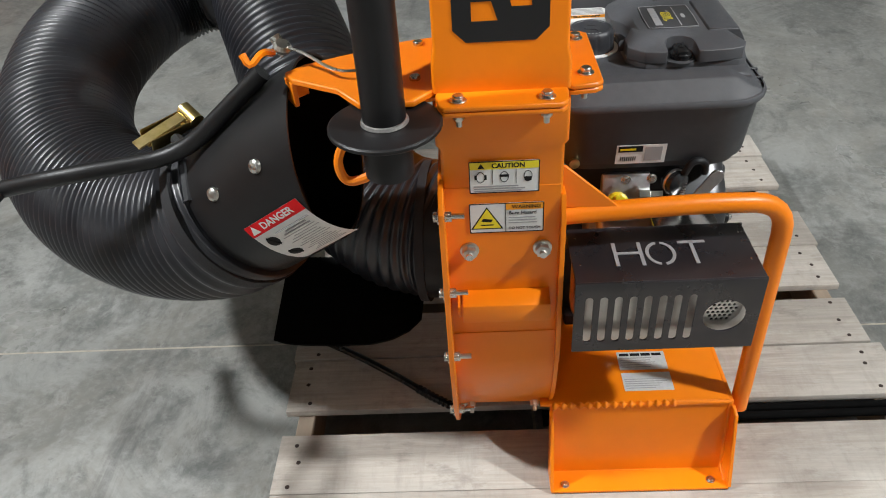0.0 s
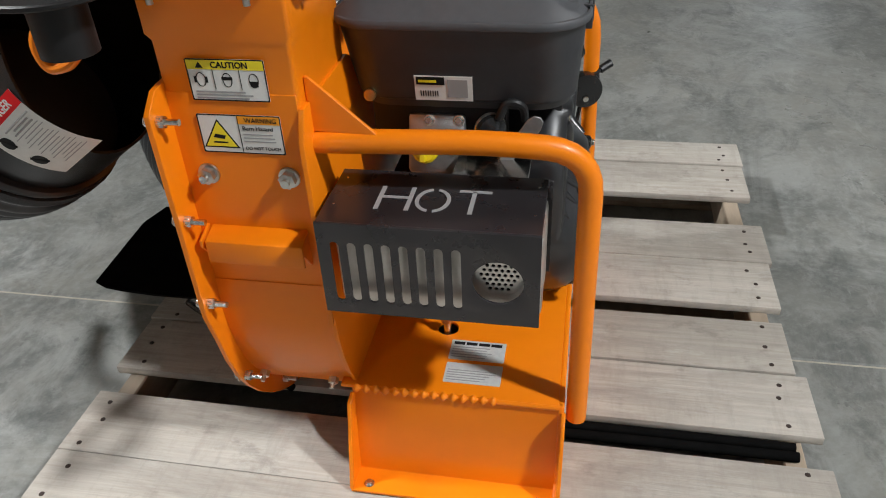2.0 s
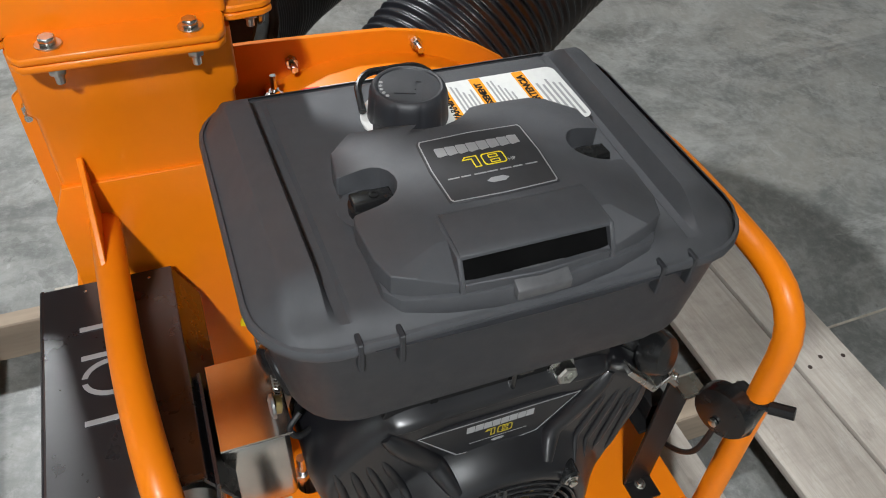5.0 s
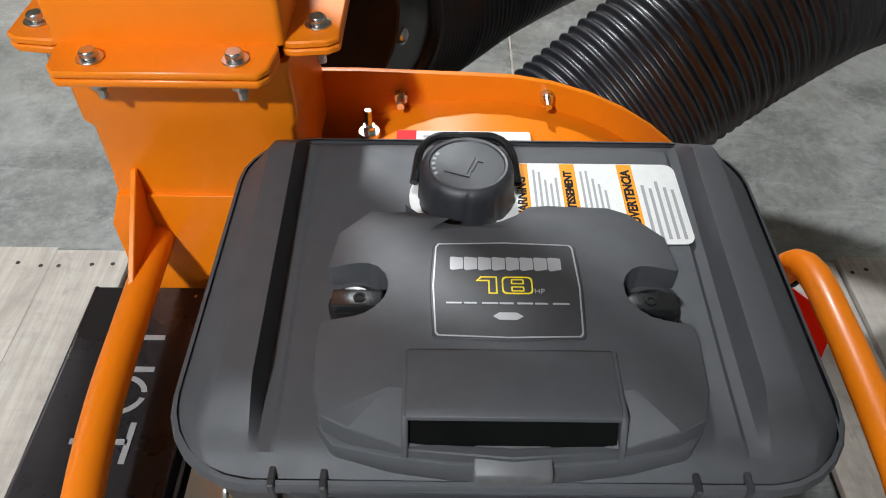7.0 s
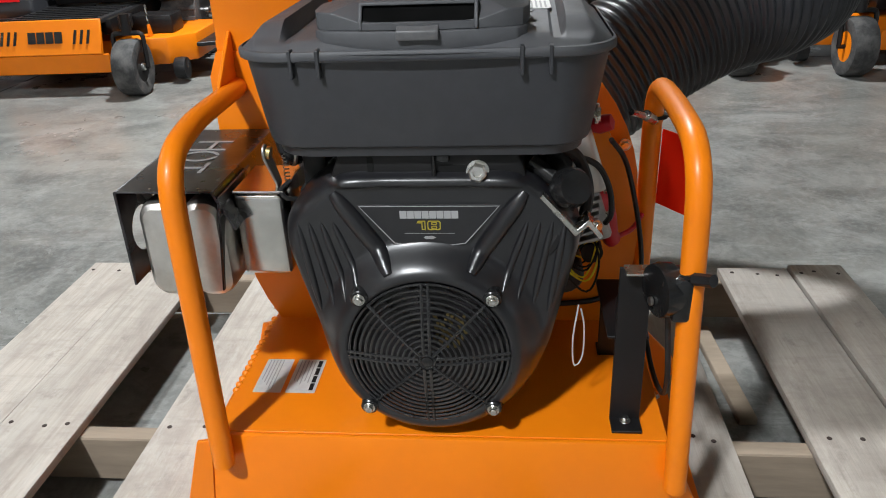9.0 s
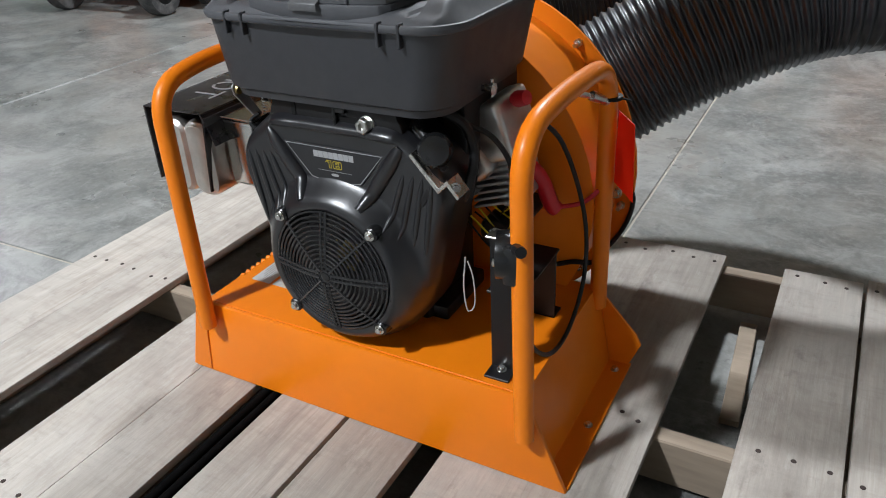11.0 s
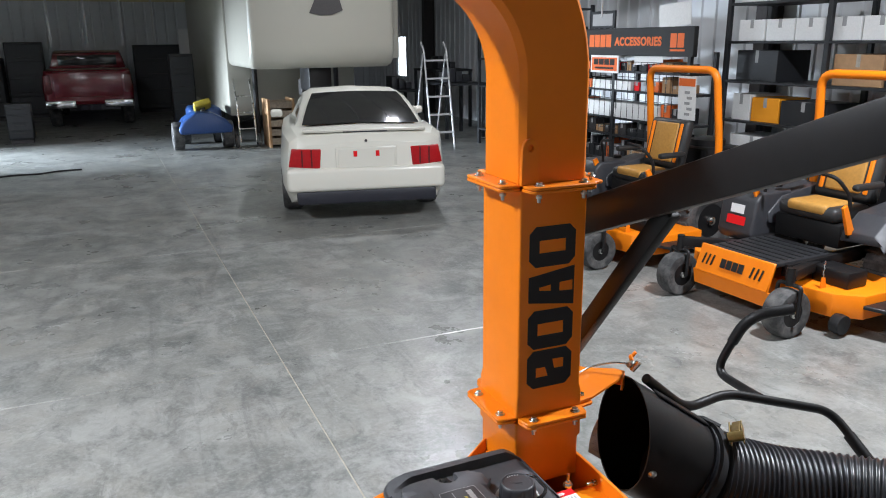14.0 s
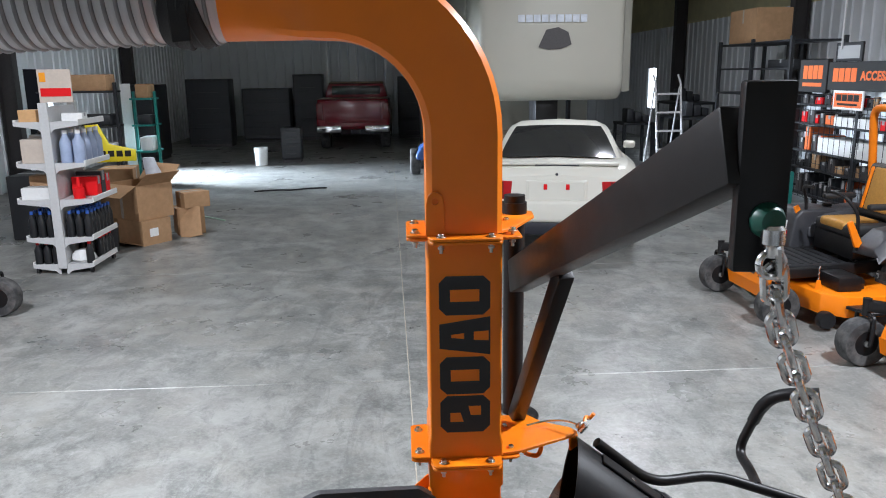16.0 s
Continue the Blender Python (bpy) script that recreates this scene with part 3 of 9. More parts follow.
# high-bay lamps
for x, y, watts in HIGH_BAYS:
    z = 4.35
    lamp = thing("high_bay_lamp", (x, y, z), "round black LED high-bay lamp, unseen under the roof", "lamp", "high-bay lamps")
    part("housing", lathe([(0.02, 0.22), (0.07, 0.21), (0.09, 0.1), (0.17, 0.07), (0.19, 0.0), (0.185, -0.005), (0.16, 0.012), (0.001, 0.015)], (x, y, z), (0, 0, 1), 28), BEAM, lamp)
    part("lens", lathe([(0.158, 0.008), (0.155, 0.002), (0.001, 0.002)], (x, y, z), (0, 0, 1), 28), LAMP_GLOW, lamp, "glowing white lens")
    zr = RIDGE - (RIDGE - EAVE) * abs(x - xm) / (X1 - xm)
    part("cord", rod((x, y, z + 0.21), (x, y, zr + 0.02), 0.008, 8), BEAM, lamp)
    ld = bpy.data.lights.new("high_bay_light", "AREA")
    ld.shape, ld.size, ld.energy, ld.color = "DISK", 0.32, watts, (0.95, 0.985, 1.0)
    lo = new("high_bay_light", ld)
    lo.location = (x, y, z - 0.01)

# ---- the pallet ----
PZ = 0.142
pallet = thing("pallet", (0.23, 0.24, 0), "weathered grey wooden pallet of paired deck boards", "pallet")
BOARDS = [(-0.77, -0.603), (-0.6, -0.432), (-0.28, -0.11), (-0.106, 0.045), (0.115, 0.273), (0.277, 0.433), (0.485, 0.655), (0.659, 0.82), (0.957, 1.132), (1.138, 1.272)]
rng = random.Random(4)
NAIL = to_mesh(lathe([(0.0052, 0.0), (0.0045, 0.001), (0.001, 0.0012)], (0, 0, 0), (0, 0, 1), 8), "nail", RUST)
for ya, yb in BOARDS:
    xa, xb = -0.465 + rng.uniform(-0.012, 0.012), 0.932 + rng.uniform(-0.01, 0.01)
    zt = PZ + rng.uniform(-0.002, 0.0015)
    b = box(xa, xb, ya, yb, zt - 0.019, zt, 0.0025, 2)
    for v in b.verts:
        v.co.y += 0.003 * math.sin(v.co.x * 5 + ya * 9)
    board = part("board", b, WOOD, pallet)
    for xs in (-0.42, 0.235, 0.885):
        for f in (0.16, 0.5, 0.84):
            shared("nail", NAIL, board, Matrix.Translation((xs + rng.uniform(-0.01, 0.01), ya + (yb - ya) * f + rng.uniform(-0.012, 0.012), zt)))
for xs in (-0.42, 0.235, 0.885):
    part("stringer", box(xs - 0.02, xs + 0.02, -0.76, 1.266, 0.019, PZ - 0.0195, 0.003, 1), WOOD_DARK, pallet)
for ya, yb in ((-0.75, -0.6), (-0.1, 0.04), (0.5, 0.64), (1.11, 1.26)):
    part("bottom_board", box(-0.46, 0.93, ya, yb, 0.0, 0.0185, 0.002, 1), WOOD_DARK, pallet)
cord = thing("rubber_cord", (-0.23, 0.205, PZ), "glossy black rubber cord lying across the pallet boards", "cord")
cord_line = spline([(-0.4, 0.325, PZ + 0.0115), (-0.3, 0.262, PZ + 0.0115), (-0.2, 0.19, PZ + 0.0115), (-0.135, 0.14, PZ + 0.0115), (-0.06, 0.09, PZ + 0.012)], 0.006)
part("cord_body", sweep(cord_line, 0.0085, 12), GLOSS_PLASTIC, cord)
for k in range(9):
    p, q = Vector(cord_line[-4 - 2 * k]), Vector(cord_line[-5 - 2 * k])
    part("cord_rib", lathe([(0.0085, -0.0028), (0.0108, -0.0022), (0.0108, 0.0022), (0.0085, 0.0028)], p, q - p, 12), GLOSS_PLASTIC, cord)
tube = thing("black_tube", (0.6, 0.08, PZ), "twin black rubber tube lying in a gap of the pallet", "tube")
part("tube_body", join(rod((0.12, 0.07, PZ - 0.01), (0.89, 0.072, PZ - 0.01), 0.0093, 14), rod((0.12, 0.0925, PZ - 0.0105), (0.888, 0.094, PZ - 0.0105), 0.0088, 12)), MATTE_BLACK, tube)
plank = thing("loose_plank", (-0.17, 0.99, 0), "thin brown offcut of wood lying in the gap between pallet boards", "plank")
part("plank_board", turn(box(-0.19, 0.19, -0.02, 0.02, 0.0, 0.018, 0.002, 1), Matrix.Translation((-0.17, 0.915, 0.001)) @ Matrix.Rotation(radians(3), 4, "Z")), WOOD_DARK, plank)

# ---- the debris loader: base, blower housing, chute, rails, boom ----
loader = thing("debris_loader", (0.2, 0.3, PZ), "orange powder-coated steel debris loader blower bolted to a pallet", "blower")
DZ = 0.325
T = 0.005
# folded base: deck, end skirt, sloping feet with flanges
deck = sheet([[(0.1, -0.045), (0.462, -0.045), (0.462, 0.645), (0.1, 0.645)], circle(0.255, 0.118, 0.02)], T, Matrix.Translation((0, 0, DZ - T / 2)), 0.001)
part("deck", deck, ORANGE, loader)
part("end_skirt", prism([(-0.048, DZ), (0.648, DZ), (0.725, PZ + 0.001), (-0.122, PZ + 0.001), (-0.072, PZ + 0.02)], "x", 0.4625, 0.4725, 0.003), ORANGE, loader)
foot_front = prism([(-0.045, DZ), (-0.04, DZ), (-0.068, PZ + 0.009), (-0.068, PZ + 0.001), (-0.122, PZ + 0.001), (-0.122, PZ + 0.007), (-0.073, PZ + 0.007)], "x", 0.118, 0.47, 0.001, 1)
part("foot", foot_front, ORANGE, loader)
for xg in (0.116, 0.468):
    part("gusset", prism([(-0.05, DZ - 0.01), (-0.072, PZ + 0.006), (-0.122, PZ + 0.007), (-0.118, PZ + 0.02), (-0.075, DZ - 0.015)], "x", xg, xg + 0.007, 0.001, 1), ORANGE, loader)
foot_back = prism([(0.645, DZ), (0.64, DZ), (0.675, PZ + 0.009), (0.675, PZ + 0.001), (0.725, PZ + 0.001), (0.725, PZ + 0.007), (0.68, PZ + 0.007)], "x", 0.085, 0.463, 0.001, 1)
part("foot", foot_back, ORANGE, loader)
part("gusset", prism([(0.648, DZ - 0.01), (0.73, DZ - 0.1), (0.742, PZ + 0.06), (0.72, PZ + 0.006), (0.68, PZ + 0.006)], "x", 0.085, 0.092, 0.001, 1), ORANGE, loader)
# the bead's ripples are shaped for scalloped light spots along the edge
part("weld_bead", sweep([(0.122 + 0.0016 * k, -0.0475, DZ - 0.0035) for k in range(216)], [0.0055 + 0.0025 * math.sin(k * 0.0016 / 0.0165 * 2 * math.pi) if k < 150 else 0.0045 for k in range(216)], 10), ORANGE, loader, "painted weld bead, rippled for a row of light spots")
for p in ((0.147, -0.106), (0.439, -0.103)):
    shared("bolt", SMALL_BOLT, loader, facing((p[0], p[1], PZ + 0.007), (0, 0, 1)))
shared("bolt", SMALL_BOLT, loader, facing((0.3, 0.705, PZ + 0.007), (0, 0, 1)))
shared("bolt", SMALL_BOLT, loader, facing((0.12, 0.70, PZ + 0.007), (0, 0, 1)))

# blower housing: scroll shell between two side plates
HC = (0.29, 0.508)


def scroll(grow=0.0, n=40):
    """The scroll's outline in (y, z): from the top behind the chute, round by the far side and the bottom, to the front of the chute."""
    out = []
    for i in range(n + 1):
        s = i / n
        t = radians(112 - 300 * s)
        r = 0.325 + 0.048 * s + grow
        out.append((HC[0] + r * math.cos(t), HC[1] + r * math.sin(t)))
    return out


shell = scroll(0.0)
flange_line = scroll(0.032)
FX = -0.064
front_up = [(-0.125, 0.52), (-0.127, 0.845), (-0.1, 0.868), (-0.08, 0.87)]
outline = [p for p in flange_line if not (p[1] > 0.5 and p[0] < -0.05) and not (p[1] > 0.8 and p[0] < 0.25)] + front_up + [(0.1, 0.873), (0.16, 0.873)]
part("side_plate", sheet([outline, circle(HC[0], HC[1], 0.14, 36)], 0.006, plane((FX, 0, 0), (0, 1, 0), (0, 0, 1)), 0.0012), ORANGE, loader)
part("side_plate", sheet([[p for p in scroll(0.004) if not (p[1] > 0.55 and p[0] < -0.04)] + [(-0.094, 0.5), (-0.094, 0.8), (-0.078, 0.84), (0.115, 0.84)]], 0.006, plane((0.12, 0, 0), (0, 1, 0), (0, 0, 1)), 0.001), ORANGE, loader)
shell_in = [(HC[0] + (y - HC[0]) * 0.985, HC[1] + (z - HC[1]) * 0.985) for y, z in shell]
part("scroll_shell", loft([[(x, y, z) for y, z in shell + shell_in[::-1]] for x in (FX + 0.003, 0.117)]), ORANGE, loader)
# clean-out cover between the side plates, with its folded lip
part("cover_plate", prism([(-0.079, 0.86), (-0.074, 0.86), (-0.074, 0.6), (-0.066, 0.46), (-0.03, 0.345), (-0.036, 0.342), (-0.072, 0.46), (-0.08, 0.6)], "x", -0.0605, 0.1165, 0.001, 1), ORANGE, loader)
part("lip", prism([(-0.08, 0.66), (-0.112, 0.65), (-0.113, 0.615), (-0.108, 0.615), (-0.107, 0.644), (-0.08, 0.652)], "x", -0.04, 0.103, 0.0015, 2), ORANGE, loader)
for s in ((-0.046, -1), (0.1, 1)):
    part("side_lip", prism([(-0.08, 0.66), (-0.112, 0.65), (-0.112, 0.64), (-0.082, 0.6)], "x", s[0] - 0.002, s[0] + 0.002), ORANGE, loader)
for z in (0.833, 0.683, 0.538, 0.345):
    y = -0.113 if z > 0.4 else -0.066
    shared("bolt", BOLT, loader, facing((FX - 0.004, y, z), (-1, 0, 0)))
    part("bolt_end", join(rod((FX + 0.003, y, z), (FX + 0.034, y, z), 0.0045, 10), rod((FX + 0.005, y, z), (FX + 0.015, y, z), 0.0085, 6)), STEEL, loader)
for x in (-0.025, 0.09):
    part("stud", join(lathe([(0.0155, 0), (0.015, 0.003)], (x, -0.08, 0.743), (0, -1, 0), 18), lathe([(0.012, 0.003), (0.012, 0.013), (0.009, 0.0145)], (x, -0.08, 0.743), (0, -1, 0), 6), rod((x, -0.08, 0.743), (x, -0.101, 0.743), 0.006, 10)), STEEL, loader)
for x in (-0.035, 0.087):
    part("stud", join(lathe([(0.0085, 0), (0.0085, 0.01)], (x, -0.042, 0.335), (0, -0.8, -0.4), 6), rod((x, -0.042, 0.335), (x, -0.06, 0.327), 0.004, 8)), STEEL, loader)
for k in range(9):
    t = radians(104 - k * 29)
    r = 0.345 + 0.03 * k / 9
    p = (FX - 0.003, HC[0] + r * math.cos(t), HC[1] + r * math.sin(t))
    if p[2] < 0.2 or (p[1] < 0.05 and p[2] > 0.4):
        continue
    shared("bolt", BOLT, loader, facing(p, (-1, 0, 0)))
    part("bolt_end", join(rod((FX + 0.003, p[1], p[2]), (FX + 0.03, p[1], p[2]), 0.0045, 10), rod((FX + 0.004, p[1], p[2]), (FX + 0.014, p[1], p[2]), 0.0085, 6)), STEEL, loader)
for y, z in ((0.16, 0.79), (0.63, 0.62), (0.635, 0.47)):
    shared("bolt", BOLT, loader, facing((FX + 0.03, y, z), (1, 0, 0)))
part("inlet_ring", loft([[(x, HC[0] + r * math.cos(2 * math.pi * k / 40), HC[1] + r * math.sin(2 * math.pi * k / 40)) for k in range(40)] for x, r in ((FX - 0.003, 0.142), (FX - 0.06, 0.142), (FX - 0.06, 0.138), (FX - 0.003, 0.138))], False), BLACK_COAT, loader)

# chute: two square sections and their bolted flanges
CX0, CX1, CY0, CY1 = -0.062, 0.119, -0.078, 0.115


def tube4(*levels, w=0.006):
    rings = []
    for z, s in levels:
        rings.append([(x, y, z) for x, y in rounded(CX0 - s, CX1 + s, CY0 - s, CY1 + s, 0.006, 3)])
    inner = [[(x + (w if x < 0.03 else -w), y + (w if y < 0.02 else -w), z) for x, y, z in r] for r in rings]
    return loft(rings + inner[::-1], False)


part("lower_chute", tube4((0.82, 0.0), (0.925, 0.0), (0.935, 0.005), (1.0, 0.005)), ORANGE, loader)
part("upper_chute", tube4((1.0165, 0.004), (1.055, 0.004), (1.075, 0.0), (1.583, 0.0)), ORANGE, loader)


def flange_set(z, lip, parent, ears=False):
    """Four lips round the chute at one level, each of two plates."""
    for dz in (-0.0075, 0.0005):
        for side in range(4):
            c = 0.01
            if side == 0:
                o = [(CX0 + 0.002, CY0), (CX1 - 0.002, CY0), (CX1 + 0.0, CY0 - c), (CX1 - 0.004, CY0 - lip + c), (CX1 - 0.012, CY0 - lip), (CX0 + 0.012, CY0 - lip), (CX0 + 0.004, CY0 - lip + c), (CX0, CY0 - c)]
            elif side == 1:
                o = [(CX1, CY0 + 0.002), (CX1 + c, CY0), (CX1 + lip - c, CY0 + 0.004), (CX1 + lip, CY0 + 0.012), (CX1 + lip, CY1 - 0.012), (CX1 + lip - c, CY1 - 0.004), (CX1 + c, CY1), (CX1, CY1 - 0.002)]
            elif side == 2:
                o = [(CX1 - 0.002, CY1), (CX0 + 0.002, CY1), (CX0, CY1 + c), (CX0 + 0.004, CY1 + lip - c), (CX0 + 0.012, CY1 + lip), (CX1 - 0.012, CY1 + lip), (CX1 - 0.004, CY1 + lip - c), (CX1, CY1 + c)]
            else:
                if ears and dz > 0:
                    continue
                o = [(CX0, CY1 - 0.002), (CX0 - c, CY1), (CX0 - lip + c, CY1 - 0.004), (CX0 - lip, CY1 - 0.012), (CX0 - lip, CY0 + 0.012), (CX0 - lip + c, CY0 + 0.004), (CX0 - c, CY0), (CX0, CY0 + 0.002)]
            part("flange", prism(o, "z", z + dz, z + dz + 0.007, 0.0015, 1), ORANGE, parent)
    e = lip * 0.58
    for x in (CX0 + 0.031, CX1 - 0.031):
        shared("bolt", LONG_BOLT, parent, facing((x, CY0 - e, z + 0.0075), (0, 0, 1)))
        shared("bolt", LONG_BOLT, parent, facing((x, CY1 + e, z + 0.0075), (0, 0, 1)))
    for y in (CY0 + 0.038, CY1 - 0.033):
        shared("bolt", LONG_BOLT, parent, facing((CX1 + e, y, z + 0.0075), (0, 0, 1)))
        shared("bolt", LONG_BOLT, parent, facing((CX0 - e, y, z + 0.0075), (0, 0, 1)))


flange_set(1.01, 0.05, loader, True)
flange_set(1.592, 0.05, loader, True)

# square elbow that bends over the engine and ends round
EC = (0.345, 1.835)
rings = []


def section(c, u, blend, h=0.0955):
    """A square section that turns round as blend grows."""
    out = []
    for k in range(40):
        t = 2 * math.pi * (k + 0.5) / 40
        ct, st = math.cos(t), math.sin(t)
        q = 1 / max(abs(ct), abs(st))
        s = (1 - blend) * min(q, 1.38) + blend * 1.02
        out.append(Vector(c) + Vector(u) * (ct * s * h) + Vector((0, st * s * 0.0965, 0)))
    return out


for z in (1.6, 1.72, EC[1]):
    rings.append(section((0.0285, 0.0185, z), (1, 0, 0), 0.0, 0.0905))
for k in range(1, 15):
    t = radians(180 - 90 * k / 14)
    rr = 0.3165
    rings.append(section((EC[0] + rr * math.cos(t), 0.0185, EC[1] + rr * math.sin(t)), (-math.cos(t), 0, -math.sin(t)), 0.0, 0.0905 + 0.004 * k / 14))
for x, bl in ((0.40, 0.15), (0.47, 0.6), (0.53, 1.0), (0.745, 1.0)):
    rings.append(section((x, 0.0185, EC[1] + 0.3165 - 0.004 * (x - 0.34)), (0, 0, -1), bl, 0.095 if bl < 1 else 0.0945))
part("elbow", loft(rings, False), ORANGE, loader, "orange square elbow that ends in a round spout", 0.5)
part("lifting_eye", sheet([[(-0.022, 0.0), (0.022, 0.0), (0.02, 0.075)] + [(0.018 * math.cos(radians(a)), 0.085 + 0.018 * math.sin(radians(a))) for a in range(0, 181, 30)] + [(-0.02, 0.075)], circle(0, 0.082, 0.009)], 0.008, plane((0.1, 0.1195, 1.6), (1, 0, 0), (0, 0, 1)), 0.001), ORANGE, loader)

# blocky black decals down two sides of the chute: plain shapes with slits
def decal(side):
    y, rx = (CY1 + 0.0006, (-1, 0, 0)) if side > 0 else (CY0 - 0.0006, (1, 0, 0))
    m = plane(((CX0 + CX1) / 2 + (0.002 if side > 0 else 0.0), y, 1.292), (0, 0, 1), tuple(-Vector(rx)))
    w = 0.063
    out = []
    for i in range(4):
        a, b = -0.206 + i * 0.104, -0.206 + i * 0.104 + 0.099
        c = 0.017
        ring = [(a + c, -w), (b - c, -w), (b, -w + c), (b, w - c), (b - c, w), (a + c, w), (a, w - c), (a, -w + c)]
        mid = (a + b) / 2
        if i == 0:
            holes = [[(a + 0.028, 0.004), (mid + 0.004, 0.012), (mid + 0.004, 0.038), (a + 0.028, 0.038)], [(mid - 0.004, -0.04), (b - 0.028, -0.04), (b - 0.028, -0.008), (mid - 0.004, -0.014)]]
        elif i == 2:
            ring = [(a, -w), (a + 0.026, -w), (b - 0.026, -w), (b, -w), (b - 0.018, w), (a + 0.018, w)]
            holes = [[(mid - 0.013, -w + 0.004), (mid + 0.013, -w + 0.004), (mid + 0.011, -0.022), (mid - 0.011, -0.022)], [(mid - 0.008, 0.002), (mid + 0.008, 0.002), (mid + 0.004, 0.034), (mid - 0.004, 0.034)]]
        else:
            holes = [[(a + 0.034, -0.036), (b - 0.034, -0.036), (b - 0.034, 0.036), (a + 0.034, 0.036)]]
        out.append(sheet([ring] + holes, 0.0008, m))
    return join(*out)


part("decal", decal(1), DECAL_BLACK, loader, "row of blocky black shapes")
part("decal", decal(-1), DECAL_BLACK, loader, "row of blocky black shapes")

# tubular guard rails
RT = 0.0165
part("guard_rail", pipe([(0.118, -0.05, 0.783), (0.36, -0.04, 0.787), (0.486, -0.026, 0.772), (0.492, -0.028, 0.285)], RT, 0.085, 16), ORANGE, loader)
part("rail_gusset", prism([(0.12, 0.8), (0.12, 0.875), (0.125, 0.875), (0.21, 0.797)], "y", -0.055, -0.049, 0.001, 1), ORANGE, loader)
part("guard_rail", pipe([(0.105, 0.652, 0.285), (0.11, 0.65, 0.778), (0.3, 0.646, 0.789), (0.478, 0.643, 0.778), (0.49, 0.656, 0.258)], RT, 0.085, 16), ORANGE, loader)

# swing boom: pole, foot disc, beam, brace, end post
POLE = (-0.128, -0.14)
part("pole", rod((*POLE, 0.936), (*POLE, 1.652), 0.029, 24), BLACK_COAT, loader)
part("pole_disc", lathe([(0.001, -0.004), (0.074, -0.004), (0.0765, -0.002), (0.0765, 0.002), (0.074, 0.004), (0.001, 0.004)], (*POLE, 1.005), (0, 0, 1), 36), BLACK_COAT, loader)
part("weld_ring", lathe([(0.029, 0.0), (0.0325, 0.001), (0.031, 0.005), (0.029, 0.006)], (*POLE, 1.009), (0, 0, 1), 24), WELD, loader)
part("pole_stub", rod((*POLE, 0.932), (*POLE, 1.003), 0.034, 24), BLACK_COAT, loader)
for z in (1.0115, 1.5935):
    ear = [(CX0, -0.075), (CX0, 0.11), (CX0 - 0.05, 0.1), (-0.26, 0.03), (-0.285, 0.005), (-0.27, -0.02), (-0.2, -0.06), (-0.165, -0.108), (-0.09, -0.108)] if z < 1.3 else [(CX0, -0.075), (CX0, 0.09), (-0.1, 0.05), (-0.175, -0.1), (-0.18, -0.16), (-0.15, -0.185), (-0.1, -0.185), (-0.075, -0.16)]
    part("pole_ear", prism(ear, "z", z, z + 0.009, 0.0015, 1), ORANGE, loader)
part("ear_lip", prism([(-0.262, 0.03), (-0.287, 0.005), (-0.272, -0.02), (-0.266, -0.015), (-0.279, 0.005), (-0.258, 0.025)], "z", 0.975, 1.012, 0.001, 1), ORANGE, loader)
part("bushing", lathe([(0.029, 0), (0.034, 0), (0.034, 0.03), (0.03, 0.03), (0.03, 0.0)], (*POLE, 1.603), (0, 0, 1), 24), BLACK_COAT, loader)
A, B = Vector((-0.132, -0.1, 1.435)), Vector((-0.2, 1.064, 1.897))


def beam(a, b, w, h):
    d = (b - a).normalized()
    s = d.cross(Vector((0, 0, 1))).normalized()
    u = s.cross(d)
    return bevel(loft([[p + s * x * w / 2 + u * y * h / 2 for x, y in ((-1, -1), (1, -1), (1, 1), (-1, 1))] for p in (a, b)]), 0.005)


part("boom_beam", beam(A, B, 0.05, 0.09), BLACK_COAT, loader)
part("boom_brace", beam(Vector((-0.132, -0.105, 1.01)), Vector((-0.18, 0.27, 1.545)), 0.038, 0.045), BLACK_COAT, loader)
part("boom_post", turn(box(-0.028, 0.028, -0.01, 0.01, -0.105, 0.105, 0.004), Matrix.Translation((-0.218, 1.072, 1.86)) @ Matrix.Rotation(radians(-6), 4, "Z")), BLACK_COAT, loader)
part("post_cap", lathe([(0.001, 0.018), (0.014, 0.016), (0.02, 0.006), (0.02, 0.0)], (-0.222, 1.081, 1.815), (-0.1, 1, 0), 18), GREEN, loader, "green plastic cap")

# ring hook under the ear and the thin safety cable
part("hook", pipe([(-0.17, -0.05, 1.0), (-0.185, -0.08, 0.965), (-0.21, -0.1, 0.93), (-0.2, -0.1, 0.89), (-0.165, -0.1, 0.9), (-0.155, -0.09, 0.915)], 0.007, 0.03, 10), ORANGE, loader)
part("lanyard", sweep(spline([(-0.15, -0.02, 1.03), (-0.2, -0.03, 1.035), (-0.25, 0.0, 1.05), (-0.285, 0.03, 1.05)], 0.01), 0.0025, 8), STEEL, loader)

